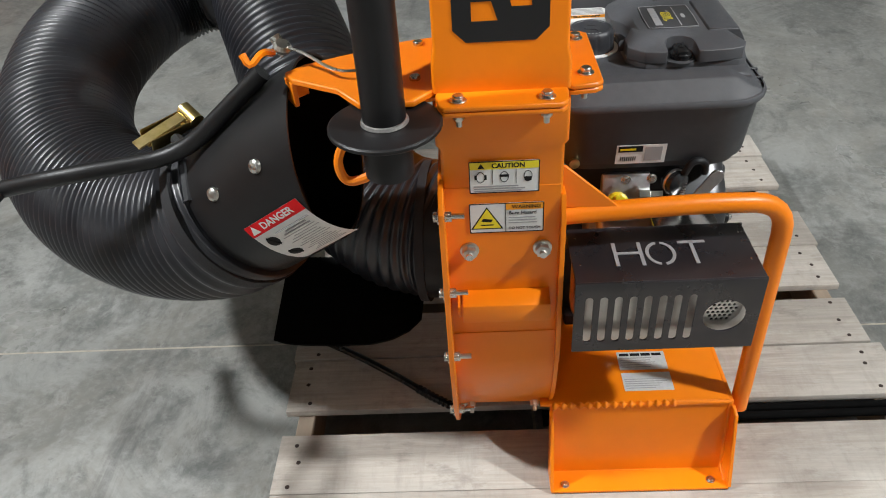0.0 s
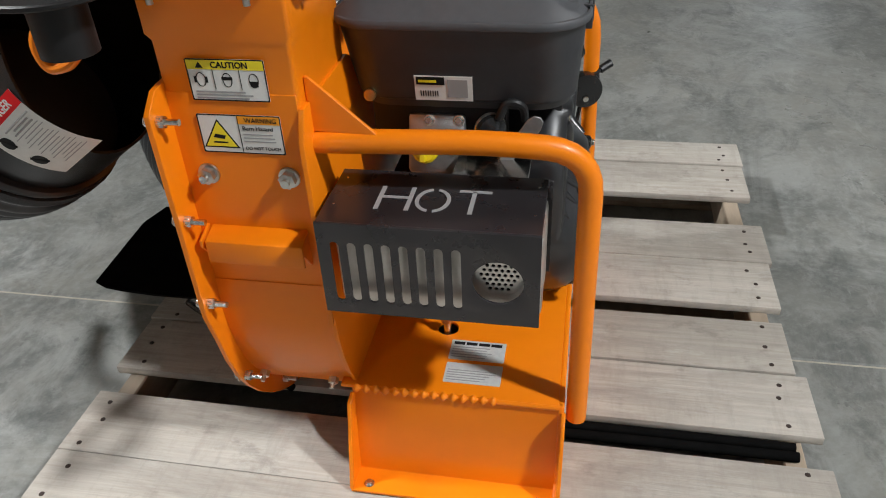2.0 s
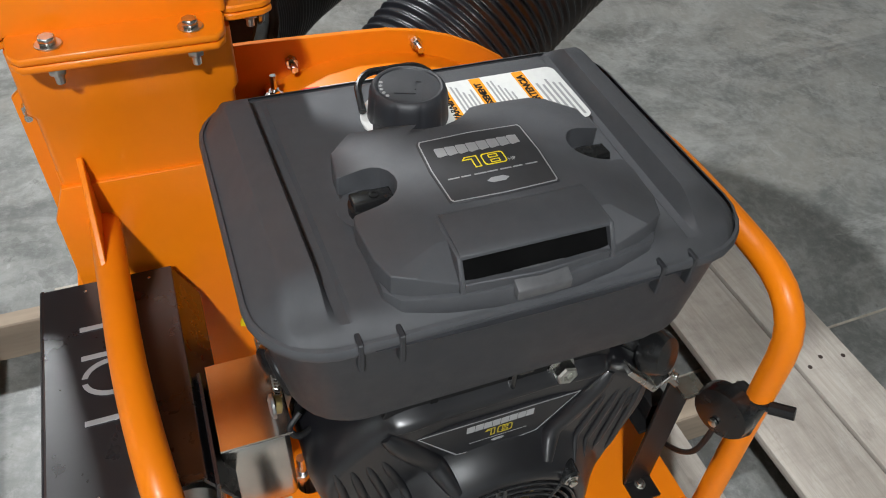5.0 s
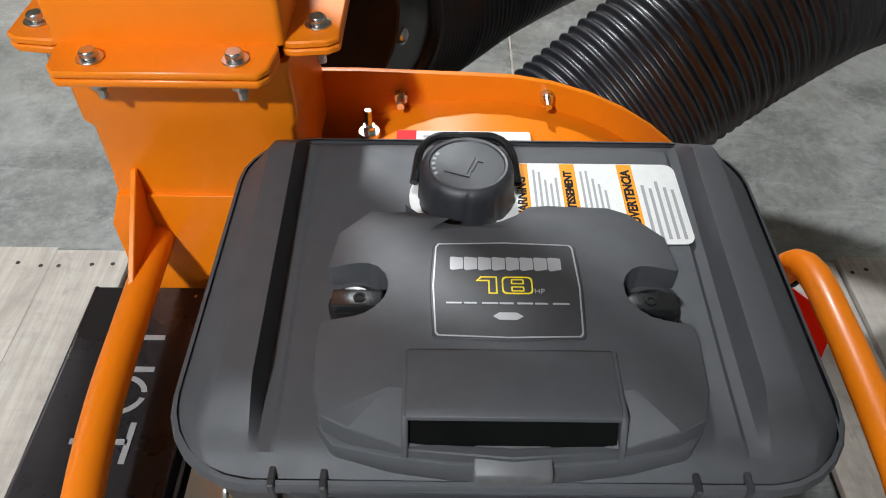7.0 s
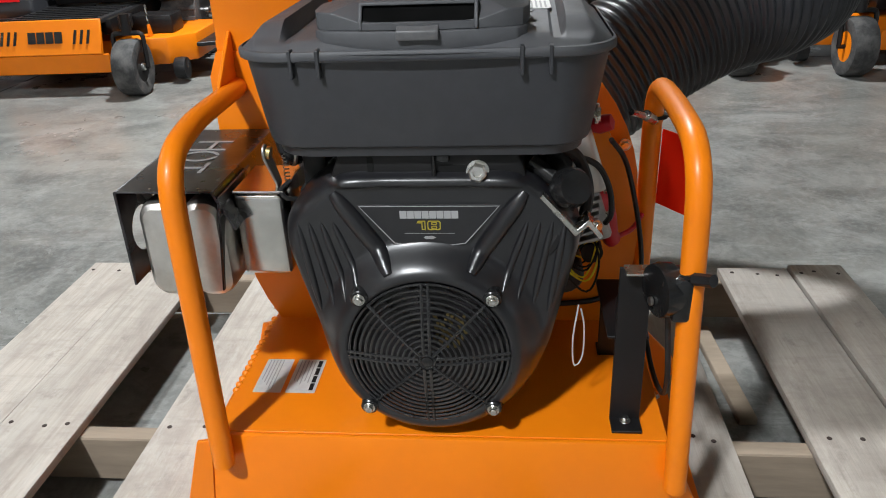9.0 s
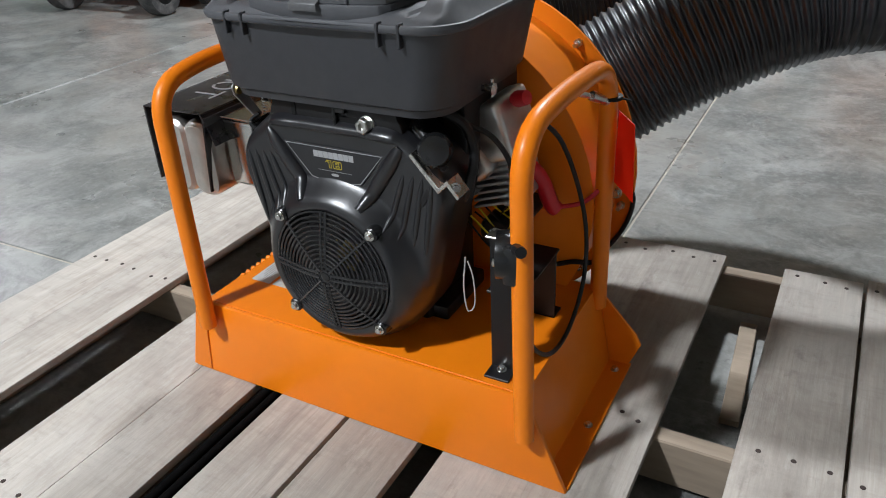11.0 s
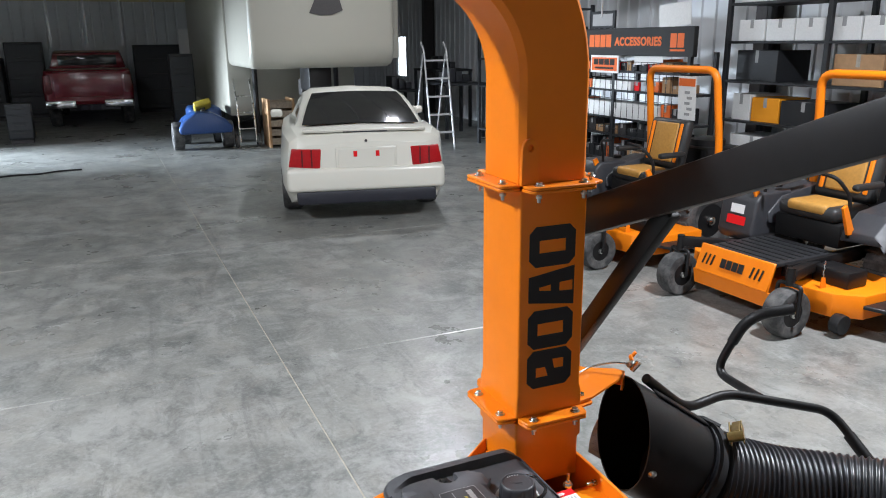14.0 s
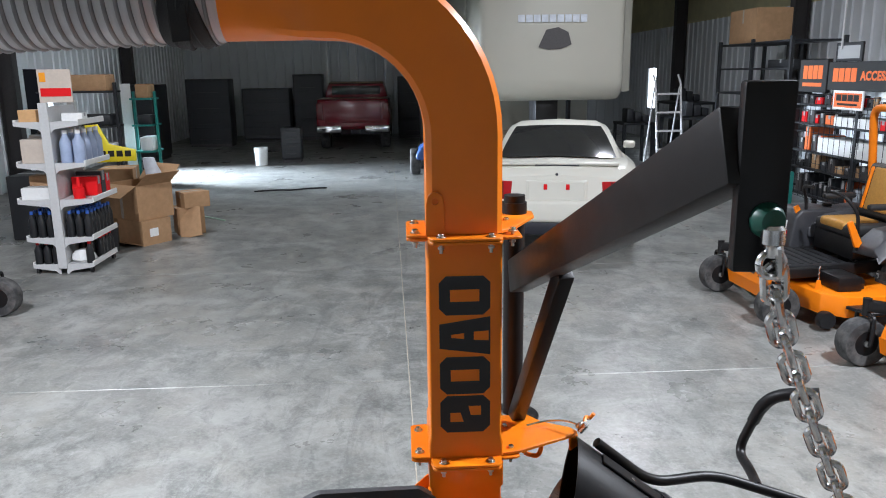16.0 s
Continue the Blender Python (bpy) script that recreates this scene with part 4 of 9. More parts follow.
# warning labels on the chute
def caution_label():
    m = plane((0.031, CY0 - 0.0025, 0.878), (1, 0, 0), (0, 0, 1))
    lab = part("caution_label", flat(m, -0.052, 0.052, -0.0275, 0.0275, 0, 0.0006, 0.002), WHITE_LABEL, loader, "white and yellow caution label")
    part("band", flat(m, -0.0505, 0.0505, 0.014, 0.026, 0.0008, 0.0004), LABEL_YELLOW, lab)
    part("lettering", words("CAUTION", 0.0108, m @ Matrix.Translation((0.006, 0.0198, 0.0014)), 0.0002, 0.0003), INK, lab)
    part("triangle", turn(prism([(-0.005, 0), (0.005, 0), (0, 0.008)], "z", 0.0012, 0.0016), m @ Matrix.Translation((-0.034, 0.016, 0))), INK, lab)
    for k, x in enumerate((-0.035, 0.0, 0.035)):
        head = sheet([[(0.0065 * math.cos(radians(a)), 0.0095 * math.sin(radians(a))) for a in range(0, 360, 20)], [(0.0055 * math.cos(radians(a)), 0.0085 * math.sin(radians(a))) for a in range(0, 360, 20)]], 0.0004, Matrix.Identity(4))
        gear = ([[(-0.009, -0.004), (-0.0055, -0.004), (-0.0055, 0.004), (-0.009, 0.004)], [(0.0055, -0.004), (0.009, -0.004), (0.009, 0.004), (0.0055, 0.004)]], [[(-0.007, 0.0), (0.007, 0.0), (0.007, 0.004), (-0.007, 0.004)]], [[(-0.005, -0.008), (0.005, -0.008), (0.0055, -0.001), (-0.0055, -0.001)]])[k]
        part("pictogram", turn(join(head, *[prism(g, "z", -0.0002, 0.0003) for g in gear]), m @ Matrix.Translation((x, 0.0005, 0.001))), INK, lab)
    for x in (-0.0175, 0.0175):
        part("divider", flat(m, x - 0.0004, x + 0.0004, -0.012, 0.014, 0.0008, 0.0004), INK, lab)
    part("fine_print", bars(m, -0.045, 0.045, -0.026, -0.0135, 3, 0.0008, 3), GREY_INK, lab)
    part("border", sheet([rounded(-0.052, 0.052, -0.0275, 0.0275, 0.002, 3), rounded(-0.0505, 0.0505, -0.026, 0.026, 0.002, 3)], 0.0004, m @ Matrix.Translation((0, 0, 0.0008))), INK, lab)


def burn_label():
    m = plane((0.034, CY0 - 0.0025, 0.804), (1, 0, 0), (0, 0, 1))
    lab = part("warning_label", flat(m, -0.057, 0.057, -0.0275, 0.0275, 0, 0.0006, 0.002), WHITE_LABEL, loader, "white and orange burn warning label")
    part("triangle", turn(sheet([[(-0.025, -0.02), (0.025, -0.02), (0, 0.021)]], 0.0004, Matrix.Identity(4)), m @ Matrix.Translation((-0.03, 0, 0.0009))), INK, lab)
    part("triangle_fill", turn(sheet([[(-0.0215, -0.018), (0.0215, -0.018), (0, 0.0175)]], 0.0004, Matrix.Identity(4)), m @ Matrix.Translation((-0.03, 0, 0.0013))), LABEL_YELLOW, lab)
    part("pictogram", turn(join(prism([(-0.009, -0.004), (0.006, -0.006), (0.009, -0.001), (-0.006, 0.001)], "z", 0, 0.0003), prism([(-0.01, -0.012), (0.01, -0.012), (0.01, -0.01), (-0.01, -0.01)], "z", 0, 0.0003)), m @ Matrix.Translation((-0.03, -0.001, 0.0015))), INK, lab)
    part("band", flat(m, -0.001, 0.0555, 0.015, 0.026, 0.0008, 0.0004), LABEL_ORANGE, lab)
    for body, size, x, y in (("WARNING", 0.009, 0.03, 0.0202), ("Burn Hazard", 0.0082, 0.0245, 0.009), ("DO NOT TOUCH", 0.0062, 0.0275, -0.0195)):
        part("lettering", words(body, size, m @ Matrix.Translation((x, y, 0.0014)), 0.0002, 0.0001), INK, lab)
    part("fine_print", bars(m, 0.003, 0.05, -0.012, 0.003, 3, 0.0008, 5, 0.35), GREY_INK, lab)
    part("divider", flat(m, -0.0018, -0.0008, -0.026, 0.026, 0.0008, 0.0004), INK, lab)
    part("border", sheet([rounded(-0.057, 0.057, -0.0275, 0.0275, 0.002, 3), rounded(-0.0555, 0.0555, -0.026, 0.026, 0.002, 3)], 0.0004, m @ Matrix.Translation((0, 0, 0.0008))), INK, lab)


caution_label()
burn_label()
for (x0, x1, y0, y1, sd) in ((0.268, 0.365, 0.038, 0.088, 4), (0.268, 0.365, -0.018, 0.03, 6)):
    m = plane(((x0 + x1) / 2, (y0 + y1) / 2, DZ + 0.0008), (1, 0, 0), (0, 1, 0))
    a, b = (x1 - x0) / 2, (y1 - y0) / 2
    lab = part("plate_label", flat(m, -a, a, -b, b, 0, 0.0006, 0.002), GREY_LABEL, loader, "silver data label")
    part("fine_print", bars(m, -a + 0.004, a - 0.004, -b + 0.004, b - 0.015, 5, 0.0008, sd, 0.25), GREY_INK, lab)
    if sd == 4:
        part("heading_bars", join(*[flat(m, -a + 0.005 + 0.022 * k, -a + 0.005 + 0.022 * k + 0.019, b - 0.012, b - 0.005, 0.0008, 0.0004) for k in range(4)]), INK, lab)
m = plane((0.043, 0.28, HC[1] + 0.334), (0, 1, 0), (-1, 0, 0.05))
lab = part("danger_label", flat(m, -0.075, 0.075, -0.03, 0.03, 0, 0.0006, 0.003), WHITE_LABEL, loader, "white danger label with a red end")
part("band", flat(m, -0.075, -0.053, -0.03, 0.03, 0.0008, 0.0004), LABEL_RED, lab)
part("lettering", words("DANGER", 0.0125, plane((0.043, 0.216, HC[1] + 0.335), (1, 0, 0), (0, 1, 0)), 0.0004, 0.0012), WHITE_LABEL, lab)
part("stud", join(rod((0.0, 0.172, 0.825), (0.0, 0.172, 0.862), 0.004, 10), rod((0.0, 0.172, 0.828), (0.0, 0.172, 0.8335), 0.012, 16), rod((0.0, 0.172, 0.833), (0.0, 0.172, 0.841), 0.0075, 6)), STEEL, loader, "zinc stud with nut and washer")
part("fine_print", bars(m, -0.045, 0.068, -0.024, 0.024, 6, 0.0008, 8, 0.4), GREY_INK, lab)

# ---- the engine ----
EY = 0.304
engine = thing("gasoline_engine", (0.3, EY, DZ), "black V-twin engine with moulded plastic tank on an orange deck", "engine")


def ring_at(x0, x1, y0, y1, r, z):
    return [(x, y, z) for x, y in rounded(x0, x1, y0, y1, r, 6)]


def bow(y):
    return 1 - ((y - EY) / 0.235) ** 2


tank = loft([ring_at(0.15, 0.43, 0.116, 0.494, 0.045, 0.764), ring_at(0.139, 0.444, 0.104, 0.506, 0.05, 0.768), ring_at(0.137, 0.446, 0.102, 0.508, 0.05, 0.779), ring_at(0.133, 0.4515, 0.0955, 0.514, 0.05, 0.783), ring_at(0.131, 0.453, 0.093, 0.516, 0.05, 0.79), ring_at(0.114, 0.4605, 0.075, 0.535, 0.06, 0.89), ring_at(0.113, 0.4605, 0.074, 0.536, 0.06, 0.893), ring_at(0.11, 0.464, 0.071, 0.539, 0.062, 0.897), ring_at(0.11, 0.464, 0.071, 0.539, 0.062, 0.9005)])
for v in tank.verts:
    if v.co.x > 0.38:
        v.co.x += 0.011 * bow(v.co.y)
part("fuel_tank", tank, PLASTIC, engine, "moulded black plastic fuel tank", 0.35)
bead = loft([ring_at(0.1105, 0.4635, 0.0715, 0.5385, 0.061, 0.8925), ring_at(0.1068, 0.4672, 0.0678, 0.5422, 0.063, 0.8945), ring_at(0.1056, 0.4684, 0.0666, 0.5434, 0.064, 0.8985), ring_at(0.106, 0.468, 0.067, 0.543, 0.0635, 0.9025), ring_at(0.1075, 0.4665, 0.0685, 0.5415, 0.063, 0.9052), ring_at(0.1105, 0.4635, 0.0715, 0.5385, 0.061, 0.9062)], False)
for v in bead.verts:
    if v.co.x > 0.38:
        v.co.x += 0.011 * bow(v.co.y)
part("rim_bead", bead, LIT_LID_PLASTIC, engine)


def ease(a, b, v):
    t = min(1.0, max(0.0, (v - a) / (b - a)))
    return t * t * (3 - 2 * t)


def lid_height(x, y, w):
    """Moulded top of the tank: rolled edge, faceted side lobes, a channel beside each, a flat middle."""
    s = abs(y - EY)
    d = min(x - 0.11, 0.464 - x, (w - s))
    z = 0.9015 + 0.0115 * ease(0.0, 0.02, d)
    lobe = 0.9345 - max(0.0, s - 0.163) * 0.1
    for other in (0.9335 - (x - 0.408) * 0.62, 0.9335 - (0.15 - x) * 0.7, 0.9025 + 0.72 * (w - s)):
        h = max(0.0016 - abs(lobe - other), 0.0)
        lobe = min(lobe, other) - h * h / 0.0064
    k = min(1.0, max(0.0, (s - 0.1555) / 0.006))
    z = max(z, z + (lobe - z) * k)
    if s < 0.1465:
        z += 0.004 * min(1.0, (0.1465 - s) / 0.004) * ease(0.012, 0.03, d)
    return z


def tank_lid():
    xs = [0.11 + 0.062 * (1 - math.cos(radians(9 * k))) for k in range(11)] + [0.172 + 0.00383333 * k for k in range(1, 60)] + [0.464 - 0.062 * (1 - math.cos(radians(9 * k))) for k in range(10, -1, -1)]
    inner = [-0.17, -0.1665, -0.163, -0.1615, -0.1585, -0.1555, -0.151, -0.1465, -0.1425] + [-0.13 + 0.02 * k for k in range(14)] + [0.1425, 0.1465, 0.151, 0.1555, 0.1585, 0.1615, 0.163, 0.1665, 0.17]
    rows = []
    for x in xs:
        e = max(0.0, 0.172 - x, x - 0.402)
        w = 0.172 + math.sqrt(max(0.0, 0.062 ** 2 - e * e))
        out = [0.17 + (w - 0.17) * (k / 14) ** 0.8 for k in range(1, 15)]
        ys = [EY - v for v in reversed(out)] + [EY + v for v in inner] + [EY + v for v in out]
        shift = 0.02 - 0.026 * (x - 0.15)
        rows.append([(x + (0.011 * bow(y) * ease(0.38, 0.44, x)), y + math.copysign(shift, y - EY) * ease(0.1, 0.146, abs(y - EY)) * ease(0.232, 0.164, abs(y - EY)), lid_height(x, y, w)) for y in ys])
    return loft(rows, False, False)


part("tank_lid", tank_lid(), LIT_LID_PLASTIC, engine, "moulded lid with two sloping side lobes", 0.5)
for s in (-1, 1):
    for yy in (EY + s * 0.122, EY + s * 0.156):
        part("clip_rib", bevel(box(0.452 + 0.008 * bow(yy), 0.4695 + 0.008 * bow(yy), yy - 0.0025, yy + 0.0025, 0.874, 0.908), 0.001, 1), PLASTIC, engine)
front = loft([[(0.4655 + 0.011 * bow(y) + dx, y, z) for dx, z in ((-0.006, 0.8925), (0.0, 0.8935), (0.001, 0.8955), (-0.006, 0.8965))] for y in [0.16 + 0.0145 * k for k in range(21)]])
part("front_bead", front, PLASTIC, engine)

# air cleaner cover: faceted, with a notch for the cap, two knob bays and a finger slot
CY = 0.304
TOPZ = 0.9562


def cover_lists():
    """Foot, shoulder and plateau outlines of the cover, point by point round it."""
    foot, top = [], []
    for k in range(9):
        a = radians(142 - 284 * 0.36 * k / 8 - 90)
        foot.append((0.205 + 0.0645 * math.cos(a) + 0.002, 0.278 - 0.0645 * math.sin(a), 0.0))
        top.append((0.288 - 0.006 * math.sin(math.pi * k / 8), 0.245 + 0.0095 * k))
    foot = [(x, y, 0.0) for x, y, z in foot]
    foot += [(0.247, 0.342, 0.0), (0.249, 0.392, 0.0), (0.256, 0.408, 0.0), (0.282, 0.432, 0.0), (0.3165, 0.436, 0.0)]
    top += [(0.273, 0.345), (0.273, 0.368), (0.277, 0.38), (0.292, 0.391), (0.315, 0.394)]
    bay = [(0.318, 0.434)] + [(0.343 + 0.0255 * math.cos(radians(a)), 0.4135 - 0.0245 * math.sin(radians(a))) for a in range(180, -1, -20)] + [(0.3695, 0.434)]
    foot += [(x, y, 1.0) for x, y in bay]
    top += [(0.3165 + 0.0545 * k / (len(bay) - 1), 0.394 - 0.007 * math.sin(math.pi * k / (len(bay) - 1))) for k in range(len(bay))]
    foot += [(0.372, 0.436, 0.0), (0.382, 0.437, 0.0), (0.424, 0.434, 0.0), (0.441, 0.427, 0.0), (0.4495, 0.409, 0.0), (0.455, 0.376, 0.0), (0.457, 0.34, 0.0)]
    top += [(0.373, 0.394), (0.383, 0.395), (0.413, 0.393), (0.424, 0.389), (0.429, 0.383), (0.43, 0.3745), (0.407, 0.34)]
    foot += [(x, 2 * CY - y, k) for x, y, k in foot[9:][::-1]]
    top += [(x, 2 * CY - y) for x, y in top[9:][::-1]]
    # the notch follows the cap, which stands off the middle
    foot[-1], foot[-2] = (0.256, 0.234, 0.0), (0.2575, 0.214, 0.0)
    return foot, top


def cover_mesh():
    foot, top = cover_lists()
    rings = [[], [], [], []]
    for (x, y, k), (tx, ty) in zip(foot, top):
        low = 0.9475 - (0.0135 * ease(0.08, 0.068, abs(y - CY)) if x > 0.452 else 0.0)
        if k:
            inset = max(0.0, 0.132 - abs(y - CY))
            low = min(TOPZ - 0.0006, 0.9475 + inset * 0.2)
        dx = 0.006 * bow(y) if x > 0.44 else 0.0
        rings[0].append((x + dx, y, 0.9275))
        rings[1].append((x + dx, y, low - 0.0012))
        rings[2].append((x + dx + (tx - x) * 0.03, y + (ty - y) * 0.03, low))
        rings[3].append((tx, ty, TOPZ))
    bm = loft(rings)
    return bevel(bm, 0.0016, 2, 0.42)


base = [(0.256, CY - 0.1), (0.284, CY - 0.1285), (0.44, CY - 0.1285), (0.455, CY - 0.117), (0.463, CY - 0.08), (0.468, CY - 0.04), (0.4705, CY), (0.468, CY + 0.04), (0.463, CY + 0.08), (0.455, CY + 0.117), (0.44, CY + 0.1285), (0.284, CY + 0.1285), (0.256, CY + 0.1)]
part("air_cleaner_base", prism(base, "z", 0.904, 0.927, 0.003, 2), LIT_LID_PLASTIC, engine)
part("air_cleaner_cover", cover_mesh(), LIT_LID_PLASTIC, engine, "raised black air cleaner cover", 0.35)
part("cover_handle", prism([(0.398, 0.9555), (0.402, 0.9592), (0.446, 0.9597), (0.452, 0.9578), (0.4528, 0.9545), (0.4505, 0.9535), (0.445, 0.955), (0.398, 0.954)], "y", CY - 0.068, CY + 0.067, 0.0012, 2), LIT_LID_PLASTIC, engine)
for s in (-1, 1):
    part("handle_cheek", prism([(0.4, 0.9575), (0.4515, 0.9575), (0.464, 0.937), (0.4645, 0.9275), (0.4, 0.9275)], "y", CY + s * 0.0685 - 0.0022, CY + s * 0.0685 + 0.0022, 0.001, 1), LIT_LID_PLASTIC, engine)
part("cover_lip", prism([(0.463, CY - 0.067), (0.468, CY), (0.463, CY + 0.067), (0.457, CY + 0.067), (0.4605, CY), (0.457, CY - 0.067)], "z", 0.927, 0.9365, 0.001, 1), LIT_LID_PLASTIC, engine)
# black wedge added as the shade in the finger slot
part("finger_slot", prism([(0.412, 0.9538), (0.447, 0.9545), (0.4605, 0.9345), (0.43, 0.9345)], "y", CY - 0.0655, CY + 0.0655), MATTE_BLACK, engine, "matt black wedge standing for shade under the handle")
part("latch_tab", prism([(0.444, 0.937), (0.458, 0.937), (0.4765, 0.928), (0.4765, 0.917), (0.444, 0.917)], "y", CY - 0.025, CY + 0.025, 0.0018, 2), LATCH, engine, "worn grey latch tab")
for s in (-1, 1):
    part("bay_floor", lathe([(0.0262, 0), (0.0262, 0.0012), (0.001, 0.0012)], (0.343, CY + s * 0.1125, 0.9276), (0, 0, 1), 24), LIT_LID_PLASTIC, engine)
    part("cover_knob", join(lathe([(0.0185, 0), (0.0185, 0.009), (0.016, 0.011)], (0.346, CY + s * 0.111, 0.928), (0, 0, 1), 22), prism([(0.334, 0.938), (0.337, 0.9445), (0.3535, 0.9455), (0.3565, 0.938)], "y", CY + s * 0.108 - 0.0185, CY + s * 0.108 + 0.0185, 0.0015, 2)), GLOSS_PLASTIC, engine)
    part("knob_screw", lathe([(0.0045, 0), (0.0045, 0.0012), (0.0025, 0.0014), (0.002, 0.0004), (0.001, 0.0004)], (0.3455, CY + s * 0.106, 0.945), (0, 0, 1), 12), INK, engine)
    # thin steel sliver added in place of a white reflection at the knob
    part("knob_shim", prism([(0.356, CY + s * 0.1), (0.3625, CY + s * 0.104), (0.3625, CY + s * 0.124), (0.357, CY + s * 0.127)], "z", 0.9292, 0.9302), STEEL, engine, "steel sliver standing for a glint under the knob")

m = plane((0.344, CY, TOPZ), (0, 1, 0), (-1, 0, 0))
barrel_frame = [(-0.0505, -0.0465), (-0.0525, -0.044), (-0.055, 0.0), (-0.0535, 0.04), (-0.0515, 0.0435), (0.0, 0.0455), (0.0515, 0.0435), (0.0535, 0.04), (0.055, 0.0), (0.0525, -0.044), (0.0505, -0.0465), (0.0, -0.048)]


def scaled(pts, k, l):
    return [(x * k, y * l) for x, y in pts]


emb = part("emblem_plate", turn(prism(barrel_frame, "z", 0.0, 0.0012, 0.0005, 1), m), EMBLEM, engine, "dark grey emblem plate with a silver border")
part("border", sheet([scaled(barrel_frame, 0.965, 0.965), scaled(barrel_frame, 0.945, 0.945)], 0.0004, m @ Matrix.Translation((0, 0, 0.0015))), SILVER_INK, emb)
for k in range(8):
    a = -0.0405 + k * 0.0103
    part("brand_bar", turn(prism([(a, 0.0165), (a + 0.0018, 0.015), (a + 0.0082, 0.0165), (a + 0.0096, 0.0165), (a + 0.0096, 0.0275), (a + 0.0012, 0.0285), (a, 0.0275)], "z", 0.0013, 0.0017), m), SILVER_INK, emb)


def number_18(m, w, h, line, mat, parent):
    """The number drawn in squared outline figures, its middle at m."""
    def ring(o, i):
        return sheet([o, i], 0.0003, m)
    one = [(-w, h * 0.45), (-w * 0.82, h), (-w * 0.24, h), (-w * 0.24, -h), (-w * 0.56, -h), (-w * 0.56, h * 0.45)]
    one_in = [(-w + line * 1.7, h * 0.45 + line), (-w * 0.82 + line * 0.9, h - line), (-w * 0.24 - line, h - line), (-w * 0.24 - line, -h + line), (-w * 0.56 + line, -h + line), (-w * 0.56 + line, h * 0.45 + line)]
    out = [ring(one, one_in), ring(rounded(-w * 0.08, w, -h, h, h * 0.4, 3), rounded(-w * 0.08 + line, w - line, -h + line, h - line, h * 0.36, 3))]
    for y0, y1 in ((-h * 0.7, -h * 0.14), (h * 0.14, h * 0.7)):
        out.append(ring(rounded(w * 0.24, w * 0.7, y0, y1, h * 0.1, 2), rounded(w * 0.24 + line, w * 0.7 - line, y0 + line * 0.8, y1 - line * 0.8, h * 0.05, 2)))
    return part("number", join(*out), mat, parent, "yellow outlined engine number")


number_18(m @ Matrix.Translation((-0.0015, 0.001, 0.0015)), 0.0205, 0.0082, 0.0011, LABEL_YELLOW, emb)
part("lettering", words("HP", 0.0062, m @ Matrix.Translation((0.0235, -0.0045, 0.0015)), 0.0002), SILVER_INK, emb)
part("fine_print", join(*[flat(m, -0.043 + 0.0125 * k, -0.043 + 0.0125 * k + (0.0108, 0.009, 0.0115, 0.0098)[k % 4], -0.0166, -0.0152, 0.0013, 0.0004) for k in range(7)]), SILVER_INK, emb)
part("badge", turn(sheet([[(-0.0105, 0), (-0.006, 0.0032), (0.006, 0.0032), (0.0105, 0), (0.006, -0.0032), (-0.006, -0.0032)]], 0.0004, Matrix.Identity(4)), m @ Matrix.Translation((0, -0.0275, 0.0015))), SILVER_INK, emb)

# filler cap, its white collar and the three-language warning label
CAP = Vector((0.205, 0.278, 0.912))
part("cap_collar", lathe([(0.05, 0.0), (0.05, 0.0025), (0.04, 0.003)], (0.205, 0.278, 0.9165), (0, 0, 1), 40), WHITE_LABEL, engine)
cap_rings = []
for r, h, flute in ((0.0415, 0.004, 0.3), (0.0425, 0.008, 1.0), (0.0405, 0.034, 1.0), (0.0395, 0.039, 0.5), (0.037, 0.043, 0.0), (0.0345, 0.0442, 0.0), (0.0325, 0.0438, 0.0), (0.0315, 0.0425, 0.0), (0.012, 0.0432, 0.0), (0.001, 0.0432, 0.0)):
    cap_rings.append([(CAP.x + (r - 0.0016 * flute * max(0.0, math.cos(9 * t)) ** 6) * math.cos(t), CAP.y + (r - 0.0016 * flute * max(0.0, math.cos(9 * t)) ** 6) * math.sin(t), CAP.z + h) for t in (2 * math.pi * k / 108 for k in range(108))])
cap = part("filler_cap", loft(cap_rings), PLASTIC, engine, "black screw fuel cap")
cm = plane(CAP + Vector((0, 0, 0.0432)), (0.35, 0.94, 0), (-0.94, 0.35, 0))
part("embossed_mark", turn(join(box(-0.011, 0.004, -0.013, 0.0105, 0, 0.0008), box(-0.0145, 0.0075, -0.016, -0.013, 0, 0.0008), box(0.006, 0.0075, -0.008, 0.008, 0, 0.0008), box(0.0075, 0.012, 0.006, 0.0078, 0, 0.0008)), cm), PLASTIC, cap)
part("embossed_dots", join(*[lathe([(0.0021, 0.0), (0.0017, 0.0007), (0.001, 0.0008)], CAP + Vector((0.0285 * math.cos(radians(a)), 0.0285 * math.sin(radians(a)), 0.0425)), (0, 0, 1), 8) for a in (-118, -105, -92, -79, -66)]), GREY_INK, cap)
part("cap_tether", pipe([(0.195, 0.232, 0.925), (0.16, 0.236, 0.935), (0.147, 0.25, 0.94), (0.147, 0.306, 0.94), (0.16, 0.32, 0.935), (0.195, 0.324, 0.925)], 0.004, 0.02, 8), GLOSS_PLASTIC, engine)
m = plane((0.205, 0.406, 0.9175), (-1, 0, 0), (0, -1, 0))
wl = part("warning_label", flat(m, -0.056, 0.047, -0.0635, 0.09, 0, 0.0007, 0.01), WHITE_LABEL, engine, "white label with orange warning headings in three languages")
